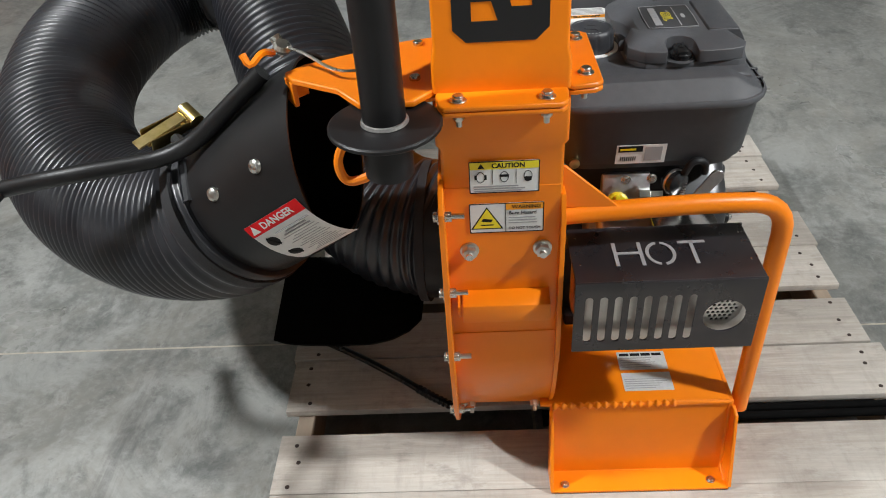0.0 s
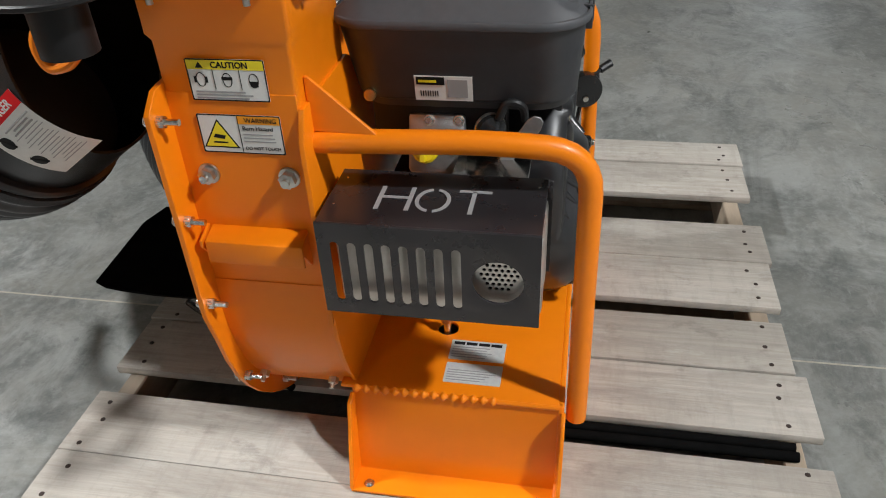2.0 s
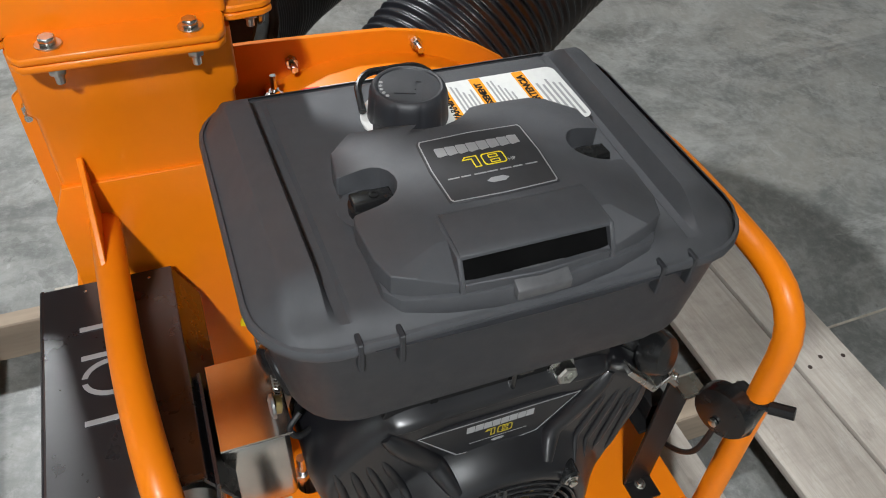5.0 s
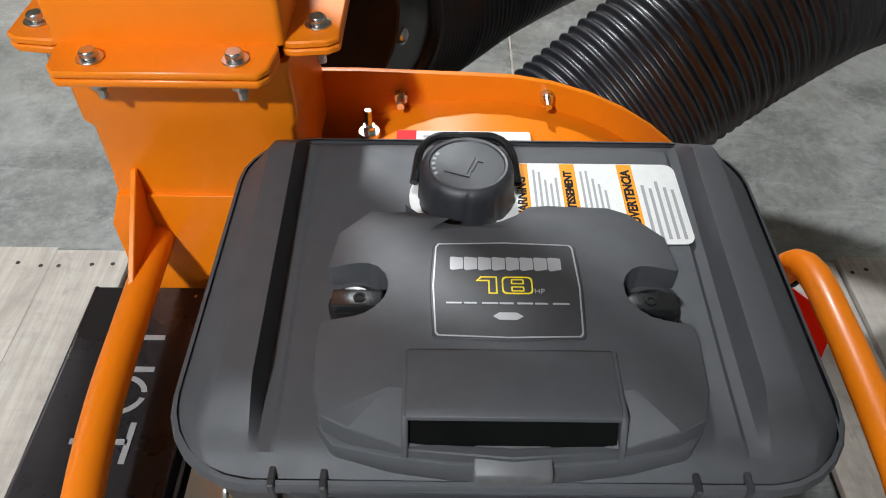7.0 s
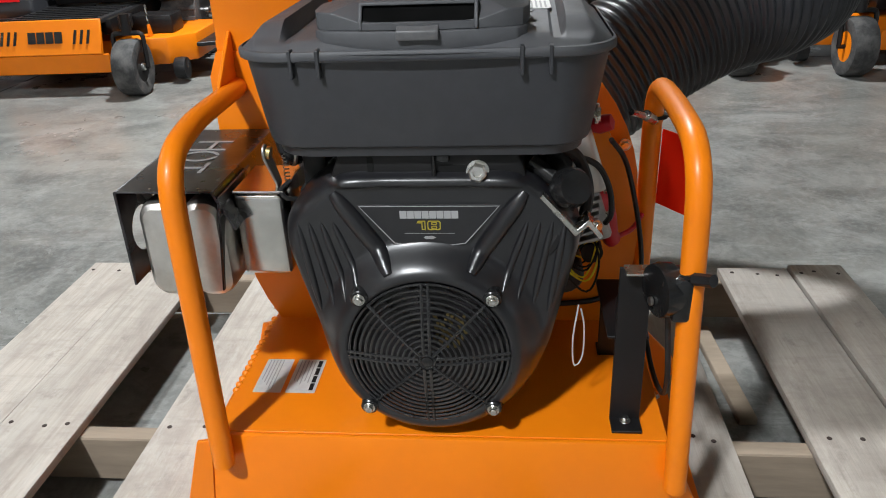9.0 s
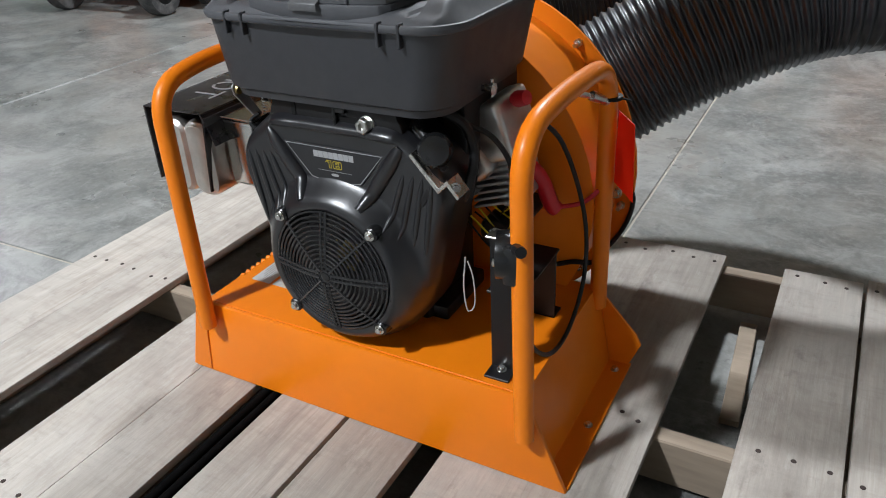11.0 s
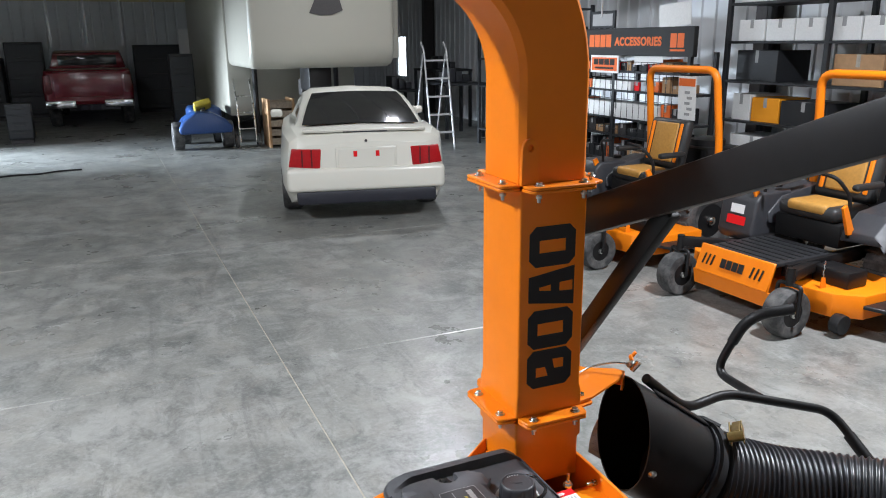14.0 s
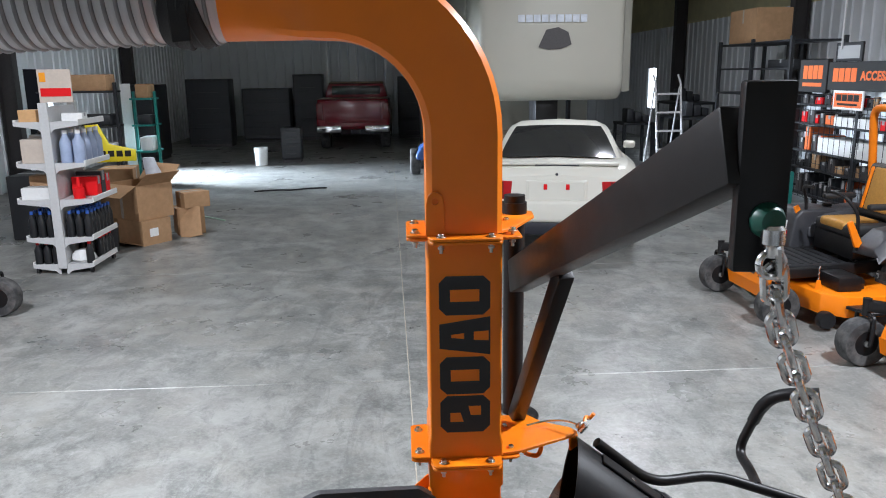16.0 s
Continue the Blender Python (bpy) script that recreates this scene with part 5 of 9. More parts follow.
for y, body in ((0.078, "WARNING"), (0.035, "AVERTISSEMENT"), (-0.0175, "ADVERTENCIA")):
    part("band", flat(m, -0.054, 0.0455, y - 0.0068, y + 0.0068, 0.0009, 0.0004), LABEL_ORANGE, wl)
    part("lettering", words(body, 0.0118 if len(body) < 12 else 0.0102, m @ Matrix.Translation((-0.002, y, 0.0015)), 0.0002, 0.0004), INK, wl)
    part("fine_print", bars(m, -0.05, 0.042, y - 0.034 if y > -0.01 else y - 0.042, y - 0.0095, 5, 0.0009, int(y * 999) % 7, 0.42), GREY_INK, wl)

m = plane((0.271, 0.0893, 0.8035), (1, 0, 0), (0, -0.167, 1))
qr = part("barcode_label", flat(m, -0.042, 0.042, -0.02, 0.02, 0.0, 0.0008), WHITE_LABEL, engine, "white printed sticker with a yellow strip")
part("band", flat(m, -0.039, 0.002, 0.006, 0.0185, 0.001, 0.0006), INK, qr)
part("yellow_print", bars(m, -0.036, 0.0, 0.008, 0.016, 1, 0.0018, 3), LABEL_YELLOW, qr)
part("grey_print", flat(m, 0.006, 0.035, -0.014, 0.015, 0.001, 0.0004), GREY_INK, qr)
part("print_bars", join(*[flat(m, -0.034 + k * 0.0035, -0.0325 + k * 0.0035, -0.013, -0.004, 0.001, 0.0004) for k in range(8)]), INK, qr)

# blower shroud: one moulded shield with a round mouth, shoulder ribs and two ridges beside the emblem
FY, FZ = 0.298, 0.486
SHIELD = [(0.0, 0.331), (0.05, 0.335), (0.09, 0.352), (0.125, 0.385), (0.15, 0.425), (0.168, 0.475), (0.18, 0.53), (0.194, 0.59), (0.204, 0.632), (0.206, 0.655), (0.198, 0.682), (0.182, 0.7), (0.128, 0.742), (0.112, 0.75), (0.06, 0.7515), (0.0, 0.7515)]


def shield_reach(t):
    """Distance from the fan's axis to the shield's outline in one direction."""
    d = (math.cos(t), math.sin(t))
    pts = [(EY + y, z) for y, z in SHIELD] + [(EY - y, z) for y, z in SHIELD[-2:0:-1]]
    best = 0.15
    for (ay, az), (by, bz) in zip(pts, pts[1:] + pts[:1]):
        ey, ez = by - ay, bz - az
        den = d[0] * ez - d[1] * ey
        if abs(den) > 1e-9:
            u = ((ay - FY) * ez - (az - FZ) * ey) / den
            v = ((ay - FY) * d[1] - (az - FZ) * d[0]) / den
            if u > 0 and -1e-6 <= v <= 1 + 1e-6:
                best = u
    return best


def shroud_face(y, z, r, edge):
    x = 0.4835 - 0.036 * ease(0.121, 0.166, r)
    s = abs(y - EY)
    # the emblem's panel lies a little back between the ridges, and a step runs under the tank
    x -= 0.003 * ease(0.618, 0.645, z) * ease(0.1, 0.055, s)
    x += 0.007 * ease(0.7225, 0.7265, z) * ease(0.745, 0.733, z) * ease(0.13, 0.118, s)
    k = max(0.0, 1 - edge / 0.024)
    return x - 0.04 * (1 - math.sqrt(max(0.0, 1 - k * k)))


def blower_shroud():
    rings = []
    n, steps = 300, 62
    angles = [2 * math.pi * k / n for k in range(n)]
    reach = [shield_reach(t) for t in angles]
    reach = [sum(reach[(i + j) % n] for j in range(-3, 4)) / 7 for i in range(n)]
    rings.append([(0.452, FY + 0.1135 * math.cos(t), FZ + 0.1135 * math.sin(t)) for t in angles])
    rings.append([(0.482, FY + 0.115 * math.cos(t), FZ + 0.115 * math.sin(t)) for t in angles])
    for j in range(steps + 1):
        f = j / steps
        ring = []
        for t, big in zip(angles, reach):
            big = max(big, 0.138)
            r = 0.1175 + (big - 0.1175) * (1 - (1 - f) ** 1.35)
            y, z = FY + r * math.cos(t), FZ + r * math.sin(t)
            ring.append((shroud_face(y, z, r, big - r), y, z))
        rings.append(ring)
    rings.append([(0.345, y, z) for x, y, z in rings[-1]])
    return loft(rings, False)


part("blower_shroud", blower_shroud(), SHROUD_PLASTIC, engine, "glossy black moulded shield-shaped blower shroud", 0.9)
part("shroud_back", prism([(EY + y, z + 0.004) for y, z in SHIELD] + [(EY - y, z + 0.004) for y, z in SHIELD[-2:0:-1]], "x", 0.34, 0.352), GLOSS_PLASTIC, engine)
def raised_bar(a, b, side, radius, sink, taper):
    """A rounded bar half sunk in the shroud's face, from a to b in (distance from the middle, height)."""
    pts, radii = [], []
    for k in range(17):
        f = k / 16
        y, z = EY + side * (a[0] + (b[0] - a[0]) * f), a[1] + (b[1] - a[1]) * f
        r = math.hypot(y - FY, z - FZ)
        big = shield_reach(math.atan2(z - FZ, y - FY))
        pts.append((shroud_face(y, z, r, big - r) - sink, y, z))
        radii.append(radius * (1 - taper * (2 * f - 1) ** 4))
    return sweep(pts, radii, 12)


for s in (-1, 1):
    part("shroud_ridge", raised_bar((0.055, 0.607), (0.128, 0.716), s, 0.0135, 0.003, 0.5), SHROUD_PLASTIC, engine, "", 1.2)
    for k in range(4):
        part("shroud_rib", raised_bar((0.181 - 0.0165 * k, 0.674), (0.161 - 0.021 * k, 0.535 + 0.014 * k), s, 0.0055, 0.0015, 0.7), SHROUD_PLASTIC, engine, "", 1.2)
part("fan_well", lathe([(0.1225, 0.0), (0.1225, -0.002), (0.001, -0.002)], (0.4535, FY, FZ), (1, 0, 0), 40), INK, engine)
screen = part("rotating_screen", lathe([(0.1, 0.0), (0.1, 0.003), (0.03, 0.012), (0.001, 0.012)], (0.456, FY, FZ), (1, 0, 0), 40), BLACK_SATIN, engine)
for k in range(12):
    part("fan_blade", turn(box(0.0, 0.004, 0.03, 0.097, -0.004, 0.004), Matrix.Translation((0.4595, FY, FZ)) @ Matrix.Rotation(radians(30 * k + 12), 4, "X")), BLACK_SATIN, screen)
rng = random.Random(8)
part("gold_mark", join(*[turn(box(0.4715, 0.472, -0.0022, 0.0022, -0.0065, 0.0065), Matrix.Translation((0, FY + 0.012 + 0.0075 * (k % 6) + rng.uniform(-0.002, 0.002), FZ + 0.012 + 0.0105 * (k // 6) + rng.uniform(-0.002, 0.002))) @ Matrix.Rotation(radians(rng.uniform(-40, 40)), 4, "X")) for k in range(30) if (k * 7) % 5]), BRASS, engine, "faded gold print behind the guard")


def dome(r):
    return 0.483 + 0.018 * math.cos(min(1.0, r / 0.114) * math.pi / 2)


for i in range(14):
    r = 0.0105 + i * 0.0078
    part("guard_ring", sweep([(dome(r), FY + r * math.cos(2 * math.pi * k / 56), FZ + r * math.sin(2 * math.pi * k / 56)) for k in range(57)], 0.0021, 6, False), GUARD_WIRE, engine)
for k in range(8):
    t = math.pi * k / 4
    for o in ((-0.0045, 0.0045) if k % 2 == 0 else (0.0,)):
        line = [(dome(r) + 0.001, FY + r * math.cos(t) - o * math.sin(t), FZ + r * math.sin(t) + o * math.cos(t)) for r in (0.012, 0.04, 0.07, 0.1, 0.1145)]
        part("guard_spoke", sweep(line, 0.0024, 6), GUARD_WIRE, engine)
part("guard_hub", lathe([(0.009, 0.0), (0.008, 0.003), (0.001, 0.0035)], (0.5, FY, FZ), (1, 0, 0), 16), GLOSS_PLASTIC, engine)
for y in (FY - 0.0905, FY + 0.0905):
    for z in (FZ - 0.0905, FZ + 0.0905):
        part("bolt_boss", lathe([(0.014, 0.0), (0.0125, 0.022), (0.0105, 0.024)], (0.464, y, z), (1, 0, 0), 16), GLOSS_PLASTIC, engine)
        shared("bolt", SMALL_BOLT, engine, facing((0.488, y, z), (1, 0, 0)))
part("shroud_top", prism([(EY - 0.13, 0.735), (EY - 0.118, 0.766), (EY + 0.118, 0.766), (EY + 0.13, 0.735), (EY + 0.1, 0.722), (EY - 0.1, 0.722)], "x", 0.37, 0.438, 0.004), BLACK_COAT, engine)
part("shroud_web", join(box(0.425, 0.4465, EY + 0.006, EY + 0.012, 0.728, 0.768, 0.002, 1), box(0.425, 0.447, EY + 0.012, EY + 0.03, 0.757, 0.768, 0.002, 1)), GLOSS_PLASTIC, engine)
for y, z, w, h in ((EY - 0.075, 0.752, 0.004, 0.011), (EY - 0.052, 0.7345, 0.005, 0.0045), (EY + 0.033, 0.742, 0.017, 0.009)):
    part("shroud_slot", box(0.4375, 0.4392, y - w, y + w, z - h, z + h), INK, engine)
m = plane((0.4472, EY, 0.6705), (0, 1, 0), (0, 0, 1))
trap = [(-0.097, 0.028), (0.097, 0.028), (0.05, -0.03), (0.03, -0.033), (0.0, -0.0345), (-0.03, -0.033), (-0.05, -0.03)]
pl = part("shroud_emblem", turn(prism(trap, "z", -0.004, 0.0005, 0.0004, 1), m), EMBLEM_DARK, engine, "black trapezoid emblem with silver border")
part("border", turn(sheet([[(x * 0.975, y * 0.95) for x, y in trap], [(x * 0.957, y * 0.915) for x, y in trap]], 0.0003, Matrix.Identity(4)), m @ Matrix.Translation((0, 0, 0.0007))), SILVER_INK, pl)
for k in range(8):
    part("brand_bar", flat(m, -0.039 + k * 0.0099, -0.039 + k * 0.0099 + 0.0092, 0.0085, 0.0195, 0.0006, 0.0003), SILVER_INK, pl)
number_18(m @ Matrix.Translation((-0.001, -0.0015, 0.0009)), 0.0165, 0.0068, 0.0013, DULL_YELLOW, pl)
part("fine_print", join(flat(m, -0.034, 0.034, -0.0135, -0.013, 0.0006, 0.0003), turn(sheet([[(-0.008, 0), (-0.005, 0.0022), (0.005, 0.0022), (0.008, 0), (0.005, -0.0022), (-0.005, -0.0022)]], 0.0004, Matrix.Identity(4)), m @ Matrix.Translation((0, -0.0195, 0.0008)))), SILVER_INK, pl)
part("hex_plug", join(lathe([(0.0155, 0), (0.015, 0.003)], (0.438, 0.37, 0.742), (1, 0, 0.15), 20), lathe([(0.0125, 0.002), (0.0125, 0.016), (0.01, 0.018), (0.006, 0.018), (0.006, 0.012)], (0.438, 0.37, 0.742), (1, 0, 0.15), 6)), STEEL, engine)

# crankcase, finned cylinders and valve covers
part("crankcase", join(bevel(box(0.15, 0.345, EY - 0.1, EY + 0.1, DZ, 0.6), 0.012), bevel(box(0.17, 0.33, EY - 0.13, EY + 0.13, DZ, DZ + 0.03), 0.006)), BLACK_COAT, engine)
part("crankshaft", rod((0.117, EY, FZ), (0.16, EY, FZ), 0.03, 20), STEEL, engine)
for s in (-1, 1):
    rot = Matrix.Translation((0.265, EY, 0.5)) @ Matrix.Rotation(radians(-s * 47), 4, "X")
    fins = [turn(box(-0.065, 0.065, -0.06, 0.06, 0.11 + k * 0.013, 0.116 + k * 0.013, 0.001, 1), rot) for k in range(8)]
    part("cylinder_fins", join(turn(box(-0.05, 0.05, -0.045, 0.045, 0.05, 0.22), rot), *fins), ALU, engine)
    part("valve_cover", turn(bevel(box(-0.055, 0.055, -0.055, 0.05, 0.216, 0.262), 0.012, 3), rot), ALU if s < 0 else STAINLESS, engine, "cast aluminium valve cover")
    for dx in (-0.035, 0.035):
        p = rot @ Vector((dx, 0.025, 0.262))
        shared("bolt", SMALL_BOLT, engine, facing(p, rot.to_3x3() @ Vector((0, 0, 1))))
part("spark_plug_shield", bevel(box(0.155, 0.36, 0.115, 0.15, 0.69, 0.772), 0.006), BLACK_COAT, engine)
part("spark_plug_shield", bevel(box(0.155, 0.36, 0.46, 0.5, 0.66, 0.772), 0.006), BLACK_COAT, engine)
part("oil_cap", join(lathe([(0.021, 0), (0.021, 0.014), (0.017, 0.017), (0.001, 0.017)], (0.240, 0.098, 0.701), (-0.1, -1, 0.35), 14), turn(box(-0.004, 0.004, -0.017, 0.017, 0, 0.009, 0.001, 1), facing((0.238, 0.082, 0.706), (-0.1, -1, 0.35)))), YELLOW, engine, "yellow oil filler cap")
part("rocker_box", bevel(turn(box(-0.05, 0.036, -0.022, 0.022, -0.045, 0.045), Matrix.Translation((0.262, 0.114, 0.705)) @ Matrix.Rotation(radians(-18), 4, "X")), 0.006, 2), ALU, engine, "grey cast cover plate")
part("fuel_filter", lathe([(0.012, 0.0), (0.021, 0.003), (0.0225, 0.008), (0.0225, 0.02), (0.021, 0.026), (0.012, 0.029), (0.006, 0.031)], (0.330, 0.108, 0.739), (0.55, -1, 0.1), 24), GLOSS_PLASTIC, engine, "dark fuel filter")
part("filter_ring", lathe([(0.0235, 0.011), (0.0245, 0.014), (0.0235, 0.017)], (0.330, 0.108, 0.739), (0.55, -1, 0.1), 24), STEEL, engine)
part("hex_fitting", lathe([(0.0125, 0), (0.0125, 0.018), (0.009, 0.02), (0.009, 0.04)], (0.277, 0.092, 0.718), (1, -0.1, 0.05), 6), STEEL, engine)
part("filter_elbow", sweep(spline([(0.350, 0.09, 0.759), (0.362, 0.088, 0.784), (0.383, 0.092, 0.779), (0.388, 0.1, 0.749)], 0.006), 0.0065, 10), RUBBER, engine)
part("throttle_spring", sweep([(0.352 + 0.004 * math.cos(k * 0.9), 0.088 + 0.004 * math.sin(k * 0.9), 0.74 - k * 0.0008) for k in range(64)], 0.0009, 5), STEEL, engine)
part("throttle_link", sweep([(0.352, 0.088, 0.69), (0.35, 0.083, 0.672), (0.338, 0.08, 0.664)], 0.0016, 6), STEEL, engine)
for x, z in ((0.249, 0.756), (0.293, 0.757)):
    shared("bolt", SMALL_BOLT, engine, facing((x, 0.083, z), (0, -1, 0.3)))
part("lifting_bracket", prism([(0.333, 0.668), (0.343, 0.661), (0.412, 0.750), (0.415, 0.762), (0.411, 0.769), (0.402, 0.771), (0.392, 0.764)], "y", 0.076, 0.08, 0.0008, 1), ALU, engine)
part("tank_bolt", lathe([(0.009, 0), (0.009, 0.006), (0.004, 0.007)], (0.402, 0.085, 0.757), (0, -1, 0.25), 12), BRASS, engine)
part("tank_bolt", lathe([(0.009, 0), (0.009, 0.006), (0.004, 0.007)], (0.16, 0.095, 0.788), (0, -1, 0.1), 12), BRASS, engine)
# far side: bright rocker box, red boots, loom, regulator bracket
part("rocker_box", bevel(turn(box(-0.06, 0.06, -0.03, 0.03, -0.05, 0.05), Matrix.Translation((0.25, 0.515, 0.7)) @ Matrix.Rotation(radians(18), 4, "X")), 0.01, 3), STAINLESS, engine, "bright rocker cover")
part("head_plate", sheet([rounded(-0.05, 0.05, -0.03, 0.03, 0.012), circle(-0.02, 0.006, 0.01), circle(0.025, 0.006, 0.01)], 0.008, plane((0.235, 0.535, 0.63), (-1, 0, 0), (0, 0.3, 1)), 0.001), ALU, engine)
part("starter", join(lathe([(0.03, 0), (0.034, 0.01), (0.034, 0.08), (0.028, 0.09)], (0.17, 0.5, 0.49), (1, 0, 0), 20), lathe([(0.018, 0), (0.018, 0.07)], (0.18, 0.545, 0.53), (1, 0, 0), 16)), BLACK_COAT, engine)
part("red_boot", join(lathe([(0.01, 0), (0.014, 0.01), (0.012, 0.03), (0.001, 0.034)], (0.255, 0.535, 0.745), (0.2, 0.6, 0.2), 12)), RED_RUBBER, engine, "red rubber terminal boot")
part("red_boot", sweep(spline([(0.255, 0.535, 0.625), (0.23, 0.555, 0.618), (0.21, 0.57, 0.585), (0.19, 0.58, 0.535), (0.18, 0.59, 0.52)], 0.008), 0.015, 12), RED_RUBBER, engine, "crumpled red rubber boot")
part("cable", sweep(spline([(0.19, 0.59, 0.53), (0.14, 0.63, 0.53), (0.095, 0.66, 0.575), (0.08, 0.665, 0.66), (0.1, 0.655, 0.7)], 0.01), 0.0045, 8), RED_RUBBER, engine, "red battery cable")
for k in range(7):
    part("wire", sweep(spline([(0.33 - k * 0.016, 0.48, 0.55), (0.325 - k * 0.016, 0.53, 0.50 + 0.01 * (k % 3)), (0.305 - k * 0.012, 0.55, 0.535 + 0.012 * (k % 4)), (0.28 - k * 0.016, 0.54, 0.57 - 0.012 * (k % 3)), (0.26 - k * 0.012, 0.51, 0.53)], 0.008), 0.0017, 6), YELLOW if k % 2 else INK, engine)
part("loom", sweep(spline([(0.135, 0.5, 0.368), (0.13, 0.56, 0.372), (0.129, 0.605, 0.388), (0.114, 0.632, 0.384), (0.03, 0.63, 0.345), (-0.045, 0.604, 0.312), (-0.054, 0.63, 0.346), (-0.054, 0.652, 0.388), (-0.053, 0.664, 0.428), (-0.05, 0.666, 0.462), (-0.044, 0.66, 0.475)], 0.01), 0.0052, 8), RUBBER, engine, "black wiring loom hugging the blower housing")
part("regulator_bracket", join(prism([(0.455, 0.715), (0.5, 0.665), (0.515, 0.68), (0.535, 0.655), (0.53, 0.65), (0.514, 0.67), (0.498, 0.655), (0.45, 0.71)], "x", 0.42, 0.455, 0.001, 1)), STEEL, engine, "bent zinc-plated bracket")
part("head_casting", bevel(turn(box(-0.052, 0.05, -0.02, 0.022, -0.06, 0.045), Matrix.Translation((0.245, 0.532, 0.628)) @ Matrix.Rotation(radians(18), 4, "X")), 0.008, 2), ALU, engine, "rough cast aluminium head")
for k in range(6):
    part("cooling_fin", turn(box(-0.06, 0.058, -0.036, 0.03, -0.0025, 0.0025, 0.001, 1), Matrix.Translation((0.25, 0.518, 0.575 + 0.0125 * k)) @ Matrix.Rotation(radians(18), 4, "X")), ALU, engine)
for x, y, z in ((0.212, 0.552, 0.655), (0.282, 0.552, 0.655), (0.214, 0.559, 0.612), (0.284, 0.559, 0.612)):
    shared("bolt", SMALL_BOLT, engine, facing((x, y, z), (0, 1, 0.3)))
part("plug_lead", sweep(spline([(0.36, 0.5, 0.735), (0.345, 0.535, 0.715), (0.325, 0.556, 0.672), (0.318, 0.562, 0.63), (0.3, 0.556, 0.605)], 0.008), 0.0045, 8), RUBBER, engine, "black spark plug lead")
part("breather_hose", sweep(spline([(0.385, 0.475, 0.76), (0.37, 0.505, 0.735), (0.372, 0.52, 0.69), (0.38, 0.512, 0.64), (0.37, 0.49, 0.6)], 0.008), 0.0085, 10), RUBBER, engine, "black rubber breather hose")
part("petcock", join(lathe([(0.006, 0), (0.006, 0.014), (0.01, 0.015), (0.01, 0.021)], (0.33, 0.516, 0.785), (0.1, 1, 0), 8), rod((0.33, 0.532, 0.772), (0.33, 0.532, 0.8), 0.003, 8)), STEEL, engine, "zinc fuel tap screw")
part("fuel_pump", join(lathe([(0.022, 0), (0.027, 0.006), (0.027, 0.018), (0.022, 0.03), (0.001, 0.032)], (0.43, 0.485, 0.715), (0.75, 0.35, 0.3), 20), rod((0.41, 0.44, 0.745), (0.43, 0.48, 0.72), 0.011, 12)), GLOSS_PLASTIC, engine)
shared("bolt", SMALL_BOLT, engine, facing((0.447, 0.525, 0.667), (0.8, 0.6, 0.2)))
part("fuel_line", sweep(spline([(0.42, 0.49, 0.69), (0.44, 0.47, 0.64), (0.425, 0.44, 0.6)], 0.01), 0.011, 10), RUBBER, engine)
for k in range(4):
    part("hose_rib", lathe([(0.016, 0.0), (0.017, 0.004), (0.016, 0.008)], (0.428 - 0.006 * k, 0.47 - 0.008 * k, 0.655 - 0.014 * k), (-0.3, -0.5, -1), 14), GLOSS_PLASTIC, engine)
# drain fitting under the muffler side
part("oil_drain", join(rod((0.255, 0.11, 0.3), (0.255, 0.11, 0.4), 0.007, 12), rod((0.255, 0.11, 0.35), (0.255, 0.11, 0.362), 0.012, 6)), STEEL, engine)

# muffler with its slotted black guard
def muffler_shell(y0, y1):
    return loft([[(x, y, z) for y, z in rounded(y0 + g, y1 - g, 0.545 + g, 0.695 - g, 0.027 - g, 5)] for x, g in ((0.15, 0.012), (0.155, 0.004), (0.165, 0.0), (0.414, 0.0), (0.424, 0.003), (0.43, 0.01), (0.431, 0.016))])


part("muffler", join(muffler_shell(-0.114, -0.046), muffler_shell(-0.052, 0.012)), STAINLESS, engine, "stainless steel muffler of two pressed shells", 0.5)
part("heat_box", bevel(box(0.3, 0.396, 0.018, 0.09, 0.566, 0.694), 0.007, 3), POLISHED, engine, "stainless heat box beside the muffler")
part("heat_box_flange", bevel(box(0.29, 0.4, 0.02, 0.094, 0.6965, 0.7), 0.001, 1), POLISHED, engine)
part("guard_divider", prism([(0.012, 0.705), (-0.004, 0.56), (-0.001, 0.56), (0.016, 0.705)], "x", 0.3, 0.436, 0.0006, 1), BLACK_SATIN, engine)
part("primer_line", sweep(spline([(0.387, 0.104, 0.712), (0.395, 0.09, 0.7), (0.4, 0.098, 0.69), (0.39, 0.115, 0.684)], 0.006), 0.0035, 8), RUBBER, engine)
part("exhaust_pipe", pipe([(0.3, -0.02, 0.6), (0.3, 0.07, 0.6), (0.28, 0.13, 0.63)], 0.016, 0.04), STAINLESS, engine)
slots = [slot(0.16 + k * 0.0231, 0.586, 0.684, 0.0132) for k in range(8)]
front = sheet([[(0.137, 0.566), (0.43, 0.566), (0.43, 0.711), (0.137, 0.711)]] + slots + [circle(0.3755, 0.635, 0.034, 28)], 0.003, plane((0, -0.1365, 0), (1, 0, 0), (0, 0, 1)), 0.0003)
guard = part("muffler_guard", join(front, box(0.137, 0.43, -0.137, 0.006, 0.709, 0.712, 0.001, 1), rod((0.137, -0.1355, 0.7105), (0.43, -0.1355, 0.7105), 0.0022, 10), prism([(0.004, 0.7115), (0.03, 0.655), (0.027, 0.654), (0.001, 0.7095)], "x", 0.137, 0.43)), BLACK_SATIN, engine, "black sheet-metal muffler guard with slots")
m = plane((0.278, -0.069, 0.7125), (1, 0, 0), (0, 1, 0))
hot = []
